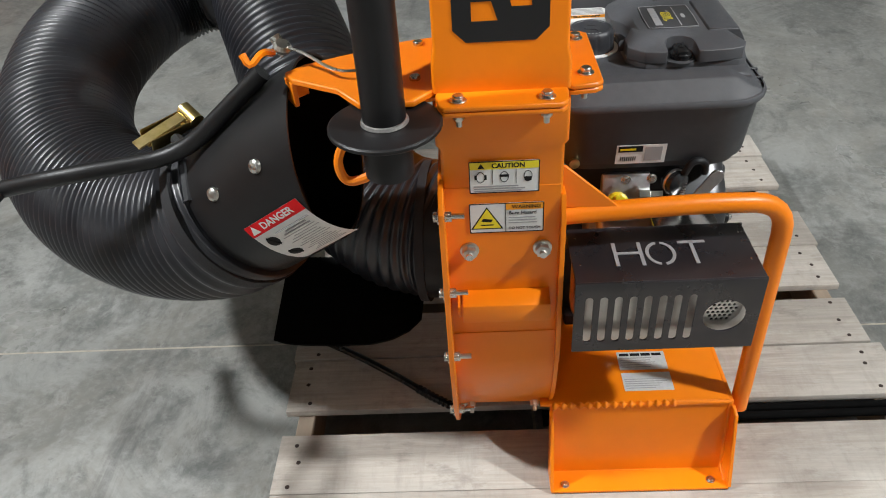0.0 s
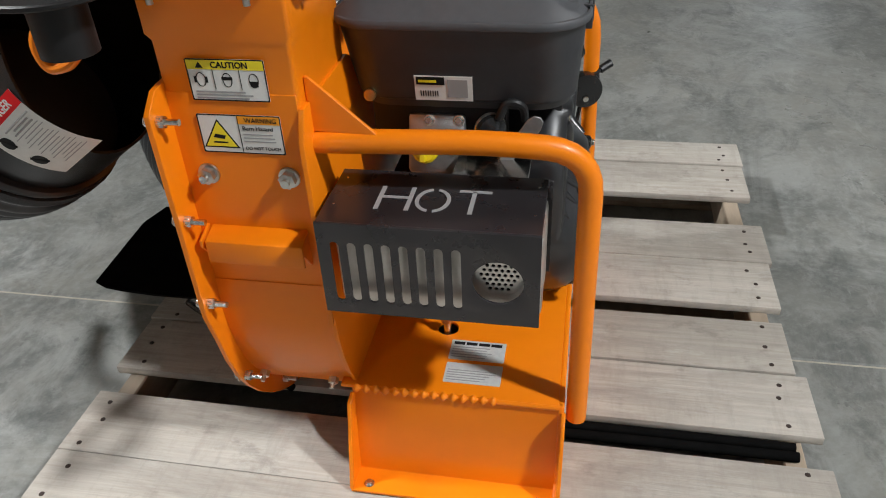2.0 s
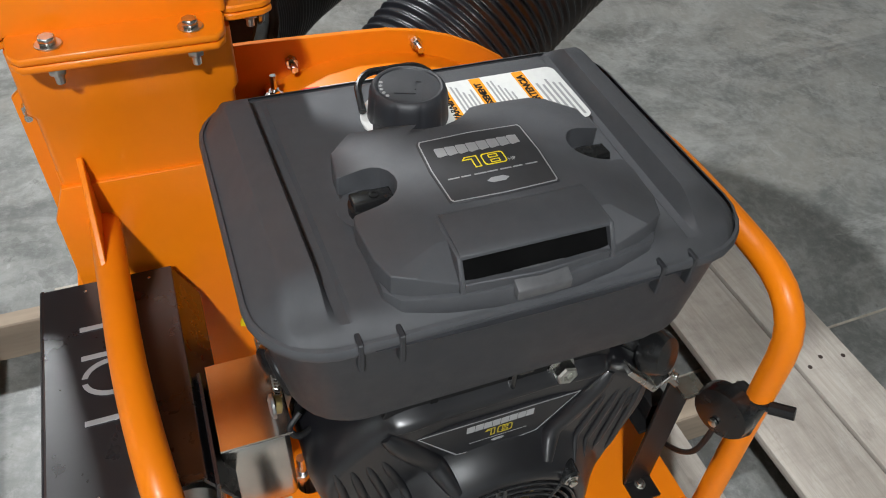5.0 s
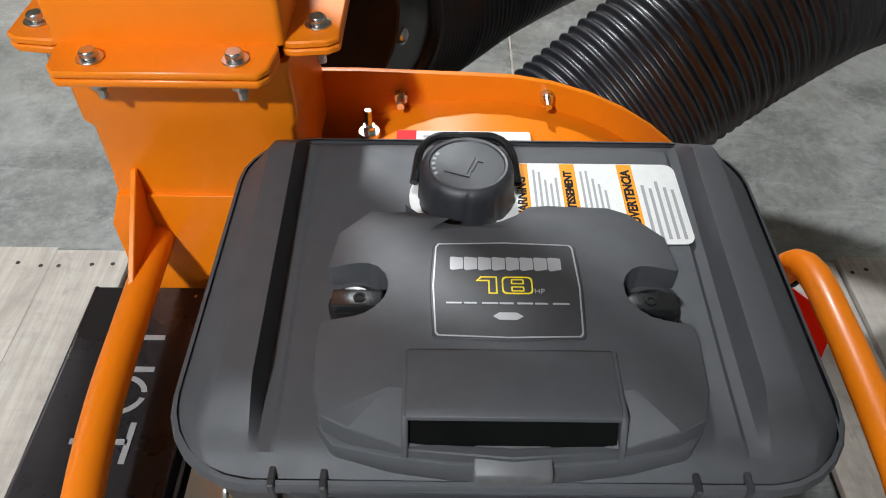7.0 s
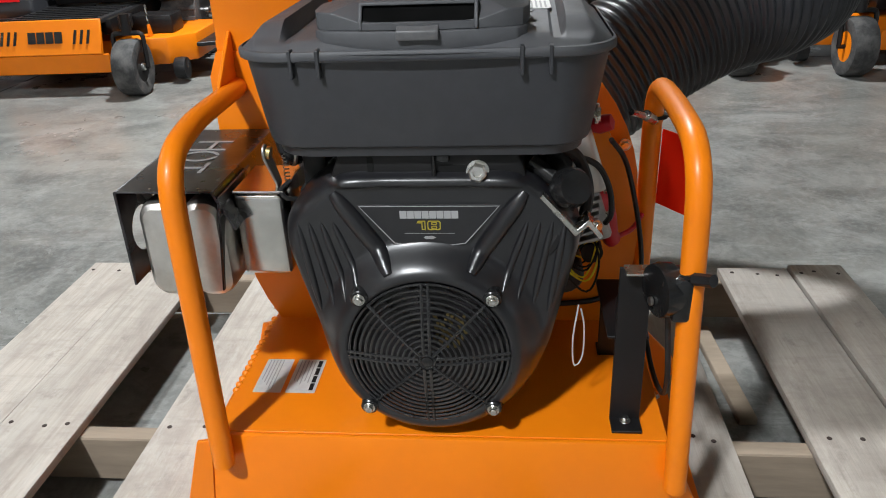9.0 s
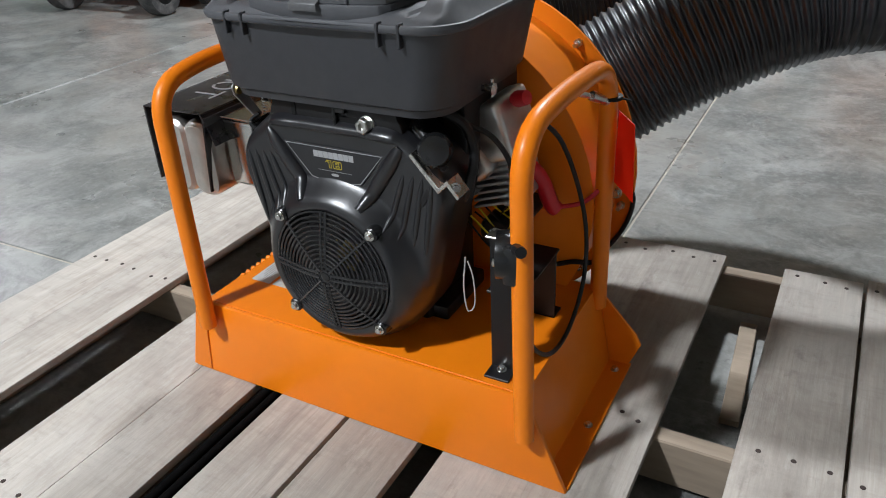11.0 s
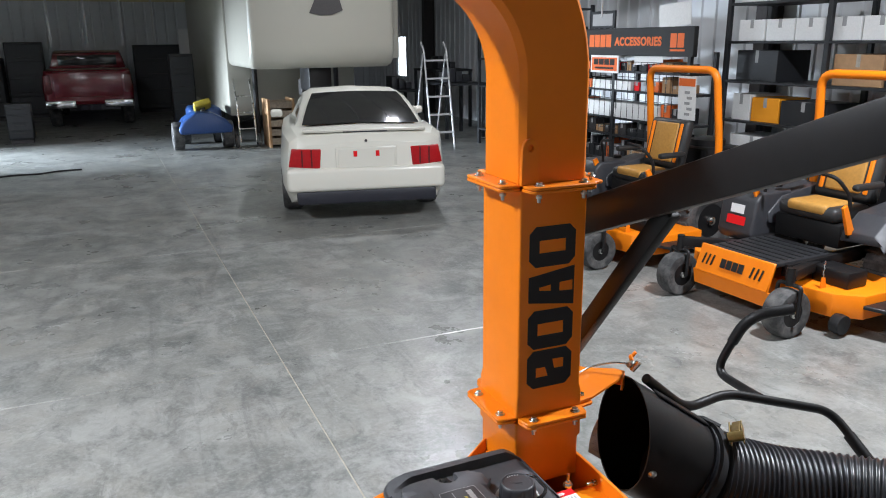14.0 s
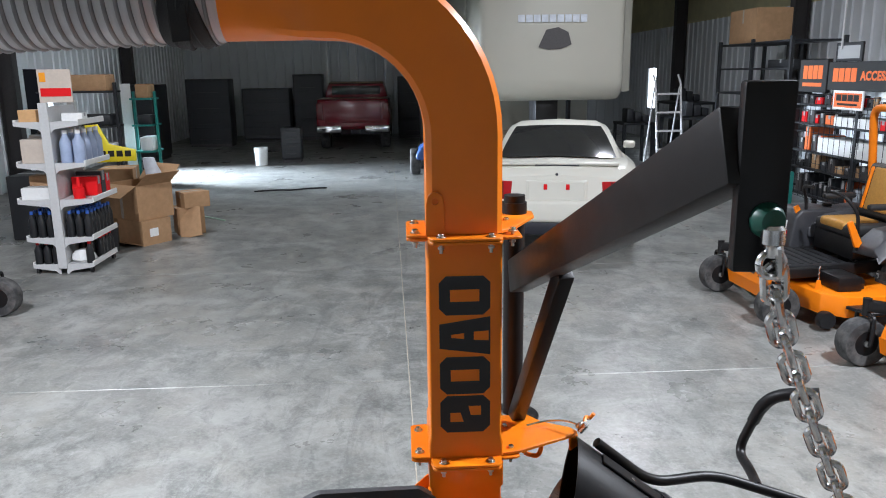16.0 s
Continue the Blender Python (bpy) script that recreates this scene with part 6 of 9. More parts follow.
def stroke(a, b, w=0.006):
    a, b = Vector((*a, 0)), Vector((*b, 0))
    d = (b - a).normalized()
    n = Vector((-d.y, d.x, 0)) * w / 2
    q = [a + n, a - n, b - n, b + n]
    return prism([(v.x, v.y) for v in q], "z", 0.0, 0.0008)
hot += [stroke((-0.072, -0.029), (-0.072, 0.03)), stroke((-0.031, -0.029), (-0.031, 0.03)), stroke((-0.069, 0.003), (-0.034, 0.003))]
for a0, a1 in ((100, 260), (280, 440)):
    o = [(0.024 * math.cos(radians(a0 + (a1 - a0) * k / 12)), 0.03 * math.sin(radians(a0 + (a1 - a0) * k / 12))) for k in range(13)]
    i = [(0.0185 * math.cos(radians(a0 + (a1 - a0) * k / 12)), 0.0245 * math.sin(radians(a0 + (a1 - a0) * k / 12))) for k in range(13)]
    hot.append(prism(o + i[::-1], "z", 0.0, 0.0008))
hot += [stroke((0.032, 0.027), (0.076, 0.027)), stroke((0.053, -0.029), (0.053, 0.0265))]
part("stencil_word", turn(join(*hot), m @ Matrix.Translation((0.003, 0, 0))), SILVER_INK, guard, "cut-out word showing bright steel")
for p in ((0.15, -0.02), (0.418, -0.09), (0.15, -0.09), (0.418, -0.02)):
    shared("rivet", SMALL_BOLT, guard, Matrix.Translation((p[0], p[1], 0.7115)) @ Matrix.Diagonal((0.3, 0.3, 0.15, 1)))
# black disc put in as the shade behind the screen's holes
part("outlet_shadow", lathe([(0.033, 0.0), (0.001, 0.0)], (0.3755, -0.1172, 0.635), (0, -1, 0), 24), MATTE_BLACK, guard)
part("outlet_screen", join(sheet([circle(0, 0, 0.033, 28)] + [circle(0.008 * (i + 0.5 * (j % 2)), 0.0075 * j, 0.0028, 8) for i in range(-3, 4) for j in range(-3, 4) if math.hypot(0.008 * (i + 0.5 * (j % 2)), 0.0075 * j) < 0.026], 0.002, plane((0.3755, -0.119, 0.635), (1, 0, 0), (0, 0, 1)))), STAINLESS, guard, "perforated outlet screen")

# battery bracket, control switch and its loop of cable
bracket = thing("battery_bracket", (0.4, 0.587, DZ), "black bent steel bracket standing on the orange deck", "bracket")
part("leg", join(box(0.413, 0.418, 0.565, 0.61, DZ, 0.59, 0.001, 1), box(0.413, 0.45, 0.565, 0.61, DZ + 0.0005, DZ + 0.0055, 0.001, 1)), BLACK_COAT, bracket)
part("leg", join(box(0.235, 0.24, 0.565, 0.61, DZ, 0.47, 0.001, 1), box(0.205, 0.24, 0.565, 0.61, DZ + 0.0005, DZ + 0.0055, 0.001, 1)), BLACK_COAT, bracket)
part("tray", box(0.235, 0.413, 0.555, 0.615, 0.4695, 0.4745, 0.001, 1), BLACK_COAT, bracket)
part("plug_connector", box(0.35, 0.4, 0.572, 0.604, 0.475, 0.51, 0.004), BLACK_COAT, bracket)
part("top_tab", bevel(box(0.413, 0.443, 0.57, 0.605, 0.5895, 0.5935), 0.001, 1), STEEL, bracket, "bright bent top tab")
part("tie_loop", sweep(spline([(0.4, 0.512, 0.52), (0.398, 0.506, 0.46), (0.394, 0.51, 0.41), (0.39, 0.522, 0.425), (0.394, 0.522, 0.48), (0.4, 0.514, 0.52)], 0.008), 0.0013, 6), GREY_LABEL, bracket, "white cable tie loop")
shared("bolt", SMALL_BOLT, bracket, facing((0.425, 0.587, DZ + 0.0055), (0, 0, 1)))
switch = thing("throttle_control", (0.47, 0.62, 0.55), "black throttle control with lever clamped to the orange guard rail", "control")
part("body", join(lathe([(0.02, -0.014), (0.036, -0.012), (0.038, 0.0), (0.036, 0.012), (0.02, 0.014)], (0.47, 0.615, 0.585), (0.35, -1, 0), 24), bevel(box(0.452, 0.5, 0.622, 0.648, 0.55, 0.615), 0.006)), GLOSS_PLASTIC, switch)
part("lever", pipe([(0.468, 0.612, 0.6), (0.488, 0.635, 0.612), (0.505, 0.65, 0.62)], 0.006, 0.02, 8), GLOSS_PLASTIC, switch)
part("lever_knob", rod((0.5, 0.646, 0.617), (0.522, 0.663, 0.626), 0.0085, 10), RUBBER, switch)
part("screw", lathe([(0.006, 0), (0.006, 0.004), (0.001, 0.005)], (0.474, 0.6005, 0.57), (0.3, -1, 0), 10), STEEL, switch)
part("control_cable", sweep(spline([(0.465, 0.625, 0.55), (0.44, 0.64, 0.42), (0.37, 0.65, 0.345), (0.27, 0.65, 0.335), (0.18, 0.645, 0.4), (0.17, 0.635, 0.52), (0.2, 0.6, 0.66), (0.26, 0.56, 0.73)], 0.012), 0.0042, 8), RUBBER, switch, "thin black control cable")
tag = thing("hang_tag", (0.105, 0.68, 0.57), "bright red plastic tag hanging from the guard rail", "tag")
tg = prism([(-0.004, 0.0), (0.06, -0.004), (0.075, -0.14), (-0.006, -0.135)], "x", -0.0006, 0.0006)
part("tag_sheet", turn(tg, Matrix.Translation((0.11, 0.672, 0.694)) @ Matrix.Rotation(radians(-50), 4, "Z")), RED_TAG, tag)
part("zip_tie", join(lathe([(0.0175, -0.003), (0.0195, -0.003), (0.0195, 0.003), (0.0175, 0.003)], (0.11, 0.655, 0.718), (0, 0, 1), 20), rod((0.11, 0.672, 0.718), (0.108, 0.69, 0.714), 0.002, 6)), INK, tag)
part("cable_end", join(rod((0.2, 0.6, 0.75), (0.118, 0.65, 0.715), 0.005, 8), rod((0.15, 0.632, 0.73), (0.118, 0.652, 0.712), 0.009, 10)), STEEL, tag)

# ---- intake hose, nozzle, discharge hose, chain ----
NR = Vector((-0.249, 0.056, 0.862))
ND = Vector((-0.80, 0.19, -0.57)).normalized()
HOSE_LINE = [NR + ND * 0.2, NR + ND * 0.3, (-0.66, 0.2, 0.635), (-0.84, 0.34, 0.63), (-0.97, 0.55, 0.67), (-1.0, 0.8, 0.73), (-0.9, 1.05, 0.79), (-0.73, 1.14, 0.82), (-0.575, 1.04, 0.815), (-0.5, 0.87, 0.785), (-0.42, 0.68, 0.70), (-0.32, 0.47, 0.57), (-0.2, 0.345, 0.515), (-0.072, HC[0], HC[1])]
hose = thing("intake_hose", (-0.8, 0.6, 0.45), "coiled black ribbed rubber intake hose hung from a chain", "hose")
part("hose_wall", corrugated(HOSE_LINE, 0.151, 0.0185, 0.008, 44, 6), HOSE, hose, angle=1.5)
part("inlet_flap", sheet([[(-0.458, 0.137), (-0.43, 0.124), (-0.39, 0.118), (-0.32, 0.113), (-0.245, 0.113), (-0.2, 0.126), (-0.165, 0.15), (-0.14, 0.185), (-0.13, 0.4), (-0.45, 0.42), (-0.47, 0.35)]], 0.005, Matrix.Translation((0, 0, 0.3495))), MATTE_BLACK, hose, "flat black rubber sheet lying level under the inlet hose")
for k, off in enumerate((0.235, 0.275)):
    c = NR + ND * off
    if k == 0:
        part("hose_strap", lathe([(0.1545, -0.011), (0.1565, -0.011), (0.1565, 0.011), (0.1545, 0.011)], c, ND, 48), STRAP, hose, "black webbing strap")
u = Vector((0, 0, 1)) - ND * ND.z
u.normalize()
w = ND.cross(u)
bp = plane((-0.553, 0.172, 0.848), (0.68, 0.73, 0.06), (-0.68, 0.62, 0.35))
bk = part("ratchet_buckle", join(turn(bevel(box(-0.055, 0.045, -0.015, 0.015, 0, 0.004), 0.0015, 1), bp), turn(bevel(box(-0.05, 0.052, -0.018, -0.015, -0.012, 0.016), 0.001, 1), bp), turn(bevel(box(-0.05, 0.052, 0.015, 0.018, -0.012, 0.016), 0.001, 1), bp)), BRASS, hose, "brassy ratchet strap buckle")
part("ratchet_wheel", turn(rod((0.042, -0.021, 0.01), (0.042, 0.021, 0.01), 0.014, 18), bp), BRASS, bk)
part("ratchet_lever", turn(bevel(box(-0.07, 0.03, -0.012, 0.012, 0.012, 0.016), 0.002, 1), bp @ Matrix.Rotation(radians(-9), 4, "Y")), BRASS, bk)
part("strap_end", sweep([Vector((-0.53, 0.13, 0.85)), Vector((-0.505, 0.09, 0.862)), Vector((-0.487, 0.03, 0.842)), Vector((-0.478, -0.01, 0.81))], 0.011, 8), STRAP, hose)
part("inlet_clamp", lathe([(0.147, -0.009), (0.154, -0.009), (0.154, 0.009), (0.147, 0.009)], (-0.115, HC[0] + 0.006, HC[1]), (-1, 0.1, 0), 44), STRAP, hose)

nozzle = thing("hose_nozzle", NR + ND * 0.1, "black steel hose nozzle with tubular steering handles", "nozzle")
barrel = lathe([(0.1385, 0.0), (0.1425, 0.0), (0.1425, 0.3), (0.1385, 0.3), (0.1385, 0.0)], NR, ND, 48)
MOUTH = Vector((0.18, 0.12, -0.977))
MOUTH = (ND - MOUTH * ND.dot(MOUTH)).normalized()
for v in barrel.verts:
    if (v.co - NR).dot(ND) < 0.1:
        v.co -= ND * ((v.co - NR).dot(MOUTH) / ND.dot(MOUTH))
part("barrel", barrel, BLACK_COAT, nozzle, angle=0.5)
# black sleeve added so the nozzle's inside is coloured as deep shade
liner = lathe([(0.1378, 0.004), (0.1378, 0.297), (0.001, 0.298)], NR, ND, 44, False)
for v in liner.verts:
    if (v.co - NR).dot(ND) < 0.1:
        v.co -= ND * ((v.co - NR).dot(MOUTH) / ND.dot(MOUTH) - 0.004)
part("liner", liner, MATTE_BLACK, nozzle, "matt black sleeve standing for the shade inside")
for off, ang in ((0.035, -62), (0.14, -62), (0.11, 0), (0.05, 100)):
    d = (u * math.cos(radians(ang)) + (w if w.y > 0 else -w) * math.sin(radians(ang))).normalized()
    part("carriage_bolt", lathe([(0.012, 0), (0.0105, 0.004), (0.006, 0.0065), (0.001, 0.007)], NR + ND * off + d * 0.1425, d, 18), STEEL, nozzle)
# handle plate and the forked handle
part("handle_plate", turn(bevel(box(0.01, 0.2, -0.022, 0.022, 0.143, 0.149), 0.002, 1), Matrix((( ND.x, -w.x, u.x, NR.x), (ND.y, -w.y, u.y, NR.y), (ND.z, -w.z, u.z, NR.z), (0, 0, 0, 1)))), BLACK_COAT, nozzle)
HS = NR - ND * 0.02 + u * 0.16 - (w if w.y > 0 else -w) * 0.03
part("handle", pipe([HS, (-0.488, 0.035, 0.872), (-0.68, -0.005, 0.866), (-1.055, 0.07, 0.76), (-1.06, 0.25, 0.64)], 0.0145, 0.06, 14), BLACK_COAT, nozzle)
part("handle_branch", pipe([(-0.80, 0.016, 0.834), (-0.84, -0.11, 0.812), (-0.855, -0.235, 0.81), (-0.882, -0.19, 0.95), (-0.912, -0.143, 1.035), (-0.96, -0.11, 1.05)], 0.0145, 0.07, 14), BLACK_COAT, nozzle)
part("grip", sweep(spline([(-0.878, -0.195, 0.93), (-0.893, -0.165, 1.0), (-0.93, -0.13, 1.042), (-1.012, -0.076, 1.066)], 0.015), 0.0185, 14), RUBBER, nozzle, "black foam grip")
part("grip", rod((-1.058, 0.14, 0.71), (-1.06, 0.252, 0.637), 0.0185, 14), RUBBER, nozzle, "black foam grip")
m = plane(NR + ND * 0.1, tuple(-ND), (0, 0, 1))
lab_rows = []
for j in range(13):
    a = radians(91 + j * 4.6)
    d = u * math.cos(a) + (-w if w.y > 0 else w) * math.sin(a)
    lab_rows.append(d)
def curved(off0, off1, i0, i1, lift, mat, name, parent):
    rows = [[NR + ND * o + d * (0.1427 + lift) for d in lab_rows[i0:i1 + 1]] for o in (off0, off1)]
    return part(name, strip(rows[0], rows[1]), mat, parent, "white danger label with a red heading" if name == "danger_label" else "")
lab = curved(0.004, 0.128, 0, 12, 0.0006, WHITE_LABEL, "danger_label", nozzle)
curved(0.004, 0.128, 0, 2, 0.0012, LABEL_RED, "band", lab)
lines = []
for j in range(16):
    d = lab_rows[3 + j // 2].lerp(lab_rows[4 + j // 2], 0.5 * (j % 2)).normalized() * 0.1431
    lines.append(rod(NR + ND * (0.012 + 0.004 * (j * 7 % 4)) + d, NR + ND * (0.088 - 0.009 * (j * 5 % 3)) + d, 0.0009 if j > 2 else 0.0018, 4))
part("fine_print", join(*lines), GREY_INK, lab)
for j in (4, 8):
    d = lab_rows[j]
    part("pictogram", join(lathe([(0.009, 0.0), (0.0115, 0.0), (0.0115, 0.0005), (0.009, 0.0005)], NR + ND * 0.106 + d * 0.1434, d, 16), rod(NR + ND * 0.1 + lab_rows[j + 1] * 0.1434, NR + ND * 0.112 + lab_rows[j - 1] * 0.1434, 0.0022, 5)), INK, lab)
dm = lab_rows[1]
tang = (lab_rows[0] - lab_rows[2]).normalized()
part("lettering", words("DANGER", 0.018, plane(NR + ND * 0.06 + dm * 0.1445, tuple(-ND), tuple(tang)), 0.0002, 0.0004), WHITE_LABEL, lab)
tri_mark = plane(NR + ND * 0.113 + dm * 0.1442, tuple(-ND), tuple(tang))
part("warning_mark", turn(prism([(-0.009, -0.007), (0.009, -0.007), (0.0, 0.009)], "z", 0.0, 0.0006), tri_mark), WHITE_LABEL, lab)
part("pin", join(rod(Vector((-0.285, 0.035, 1.035)), Vector((-0.3, 0.045, 1.06)), 0.009, 10), lathe([(0.012, 0), (0.014, 0.006), (0.01, 0.012)], (-0.288, 0.03, 1.045), (0.3, -0.3, 1), 12)), STEEL, nozzle)
part("ribbon", sweep(spline([(-0.3, 0.02, 1.045), (-0.31, -0.005, 1.055), (-0.325, -0.02, 1.045), (-0.335, -0.015, 1.06)], 0.006), 0.0055, 6), ORANGE, nozzle, "orange ribbon scrap")

discharge = thing("discharge_hose", (0.9, 0.0185, 2.0), "clear grey spiral-ribbed discharge hose strapped on the orange spout", "hose")
DL = [(0.575, 0.0185, 2.15), (0.75, 0.0185, 2.148), (1.1, 0.0185, 2.135), (1.3, 0.0185, 2.118), (1.45, 0.0185, 2.1)]
part("hose_film", sweep(spline(DL, 0.03), 0.0985, 36, False), CLEAR_HOSE, discharge, "clear film wall", 1.5)
line = spline(DL, 0.027)
coil = []
fine = spline(DL, 0.027 / 28)
for i, c in enumerate(fine):
    t = 2 * math.pi * i / 28
    coil.append(c + Vector((0.0, 0.0995 * math.cos(t), 0.0995 * math.sin(t))))
part("hose_helix", sweep(coil, 0.0052, 6, True), HOSE_WIRE, discharge, "grey spiral rib", 1.5)
part("hose_strap", lathe([(0.1055, -0.026), (0.108, -0.026), (0.108, 0.026), (0.1055, 0.026)], (0.655, 0.0185, 2.149), (1, 0, 0), 40), STRAP, discharge, "black webbing strap")
part("strap_tail", turn(box(-0.02, 0.02, -0.002, 0.002, -0.11, 0.0, 0.001, 1), Matrix.Translation((0.66, 0.127, 2.16)) @ Matrix.Rotation(radians(4), 4, "Y")), STRAP, discharge)
for k, (dy, tw) in enumerate(((0.03, 12), (-0.03, -16), (0.0, 7))):
    part("strap_wrap", lathe([(0.108 + 0.002 * k, -0.016), (0.1105 + 0.002 * k, -0.012), (0.1085 + 0.002 * k, 0.0), (0.111 + 0.002 * k, 0.012), (0.108 + 0.002 * k, 0.016)], (0.655 + dy * 0.5, 0.0185, 2.149), (1, 0.12 * (k - 1), math.sin(radians(tw))), 40), STRAP, discharge)
part("strap_wrap", sweep(spline([(0.62, 0.06, 2.246), (0.635, 0.02, 2.268), (0.655, -0.01, 2.262), (0.675, 0.02, 2.27), (0.69, 0.06, 2.245)], 0.008), 0.012, 8), STRAP, discharge)

chain = thing("lifting_chain", (-0.45, 0.97, 1.4), "bright zinc-plated chain hanging from the boom post", "chain")
CL = spline([(-0.228, 1.092, 1.79), (-0.252, 1.07, 1.70), (-0.32, 1.03, 1.57), (-0.42, 0.985, 1.38), (-0.52, 0.94, 1.18), (-0.53, 0.92, 0.94)], 0.0335)
def link_mesh():
    pts = []
    for k in range(25):
        t = 2 * math.pi * k / 24
        pts.append((0.0125 * math.cos(t), 0, 0.0125 * math.sin(t) + (0.0125 if math.sin(t) > 0 else -0.0125)))
    return to_mesh(sweep(pts, 0.0049, 8, False), "link", CHAIN)
LINK = link_mesh()
for i, (a, b) in enumerate(zip(CL, CL[1:])):
    q = facing((a + b) / 2, b - a) @ Matrix.Rotation(radians(45 + 90 * (i % 2)), 4, "Z")
    shared("link", LINK, chain, q)
part("swivel", join(lathe([(0.009, 0.0), (0.013, 0.004), (0.013, 0.02), (0.008, 0.026), (0.006, 0.036)], (-0.224, 1.096, 1.812), (-0.02, -0.02, -1), 14), sweep([(-0.226 + 0.014 * math.cos(2 * math.pi * k / 20), 1.094, 1.768 + 0.014 * math.sin(2 * math.pi * k / 20)) for k in range(21)], 0.0045, 8, False)), CHAIN, chain, "zinc swivel eye")

# ---- ride-on mowers in a row ----
def wheel(name, c, r, w, parent, rim_mat, knobs=0):
    tyre = part(name, lathe([(r * 0.52, -w * 0.42), (r * 0.8, -w * 0.5), (r * 0.94, -w * 0.46), (r, -w * 0.3), (r, w * 0.3), (r * 0.94, w * 0.46), (r * 0.8, w * 0.5), (r * 0.52, w * 0.42), (r * 0.5, 0.0), (r * 0.52, -w * 0.42)], c, (0, 1, 0), 36), TYRE, parent, "", 0.7)
    part("rim", lathe([(r * 0.53, -w * 0.4), (r * 0.5, -w * 0.3), (r * 0.3, -w * 0.12), (r * 0.14, -w * 0.3), (0.001, -w * 0.3)], c, (0, 1, 0), 24), rim_mat, tyre)
    part("rim", lathe([(r * 0.53, w * 0.4), (r * 0.5, w * 0.3), (r * 0.3, w * 0.12), (r * 0.14, w * 0.3), (0.001, w * 0.3)], c, (0, 1, 0), 24), rim_mat, tyre)
    part("hub", lathe([(r * 0.15, w * 0.24), (r * 0.13, w * 0.5), (r * 0.07, w * 0.56), (0.001, w * 0.57)], c, (0, 1, 0), 12), STEEL, tyre)
    if knobs:
        tr = [turn(box(-0.012, 0.012, -w * 0.46, w * 0.46, r - 0.004, r + 0.012, 0.002, 1), Matrix.Translation(c) @ Matrix.Rotation(2 * math.pi * k / knobs, 4, "Y")) for k in range(knobs)]
        part("tread", join(*tr), TYRE, tyre)
    return tyre


def make_mower(rim_mat, label):
    mw = thing("ride_on_mower", (0, 0, 0), label, "mower", "ride-on mowers in a row")
    for s in (-1, 1):
        wheel("caster_tyre", (0, s * 0.5, 0.165), 0.165, 0.14, mw, rim_mat)
        part("caster_fork", join(pipe([(0.0, s * 0.5 - 0.09, 0.165), (-0.01, s * 0.5 - 0.09, 0.36), (-0.01, s * 0.5 + 0.09, 0.36), (0.0, s * 0.5 + 0.09, 0.165)], 0.014, 0.03, 8), rod((-0.01, s * 0.5, 0.35), (-0.01, s * 0.5, 0.47), 0.028, 12), rod((0, s * 0.5 - 0.1, 0.165), (0, s * 0.5 + 0.1, 0.165), 0.012, 8)), BLACK_COAT, mw)
        part("front_arm", beam(Vector((-0.01, s * 0.5, 0.42)), Vector((-0.5, s * 0.3, 0.37)), 0.07, 0.07), BLACK_COAT, mw)
        part("frame_rail", beam(Vector((-0.2, s * 0.3, 0.37)), Vector((-1.7, s * 0.3, 0.42)), 0.06, 0.09), BLACK_COAT, mw)
        part("fender", bevel(loft([[(x, s * y, z) for y, z in ((0.3, z0), (0.62, z0 + 0.02), (0.64, z1 - 0.08), (0.56, z1), (0.32, z1))] for x, z0, z1 in ((-0.72, 0.52, 0.6), (-0.86, 0.5, 0.72), (-1.25, 0.56, 0.78), (-1.6, 0.55, 0.74))]), 0.02), PLASTIC, mw, "black plastic fender")
        part("fender_mark", box(-1.1, -0.95, s * 0.636 - 0.004, s * 0.636 + 0.004, 0.6, 0.64), SIGN_ORANGE, mw)
        wheel("rear_tyre", (-1.22, s * 0.48, 0.3), 0.3, 0.26, mw, rim_mat, 28)
        part("lap_bar", pipe([(-0.72, s * 0.36, 0.55), (-0.7, s * 0.36, 0.85), (-0.62, s * 0.3, 0.98), (-0.6, s * 0.12, 1.0)], 0.014, 0.06, 10), BLACK_COAT, mw)
        part("lever_bracket", prism([(-0.76, 0.58), (-0.68, 0.58), (-0.6, 0.78), (-0.64, 0.8)], "y", s * 0.38 - 0.012, s * 0.38 + 0.012, 0.003, 1), ORANGE, mw)
        part("anti_scalp_wheel", lathe([(0.03, -0.035), (0.065, -0.035), (0.07, 0.0), (0.065, 0.035), (0.03, 0.035)], (-0.3, s * 0.68, 0.09), (0, 1, 0), 18), RUBBER, mw)
    plan = [(-0.28, -0.62), (-0.22, -0.3), (-0.26, 0.0), (-0.22, 0.3), (-0.28, 0.62), (-0.42, 0.76), (-0.95, 0.76), (-1.0, 0.5), (-1.0, -0.5), (-0.95, -0.76), (-0.42, -0.76)]
    part("mower_deck", prism(plan, "z", 0.12, 0.285, 0.012, 2), ORANGE, mw, "orange welded cutting deck")
    for y in (-0.45, 0.0, 0.45):
        part("spindle_cover", lathe([(0.13, 0.0), (0.13, 0.05), (0.11, 0.07), (0.001, 0.07)], (-0.6, y, 0.287), (0, 0, 1), 20), BLACK_COAT, mw)
    part("discharge_chute", prism([(-0.4, 0.76), (-0.9, 0.76), (-0.84, 0.96), (-0.46, 0.96)], "z", 0.2, 0.225, 0.004, 1), RUBBER, mw, "black rubber discharge chute")
    part("foot_platform", bevel(box(-0.72, -0.08, -0.3, 0.3, 0.4, 0.43), 0.006), RACK_BLACK, mw)
    for k in range(7):
        part("tread_strip", box(-0.66 + k * 0.08, -0.63 + k * 0.08, -0.27, 0.27, 0.4305, 0.437, 0.002, 1), RUBBER, mw)
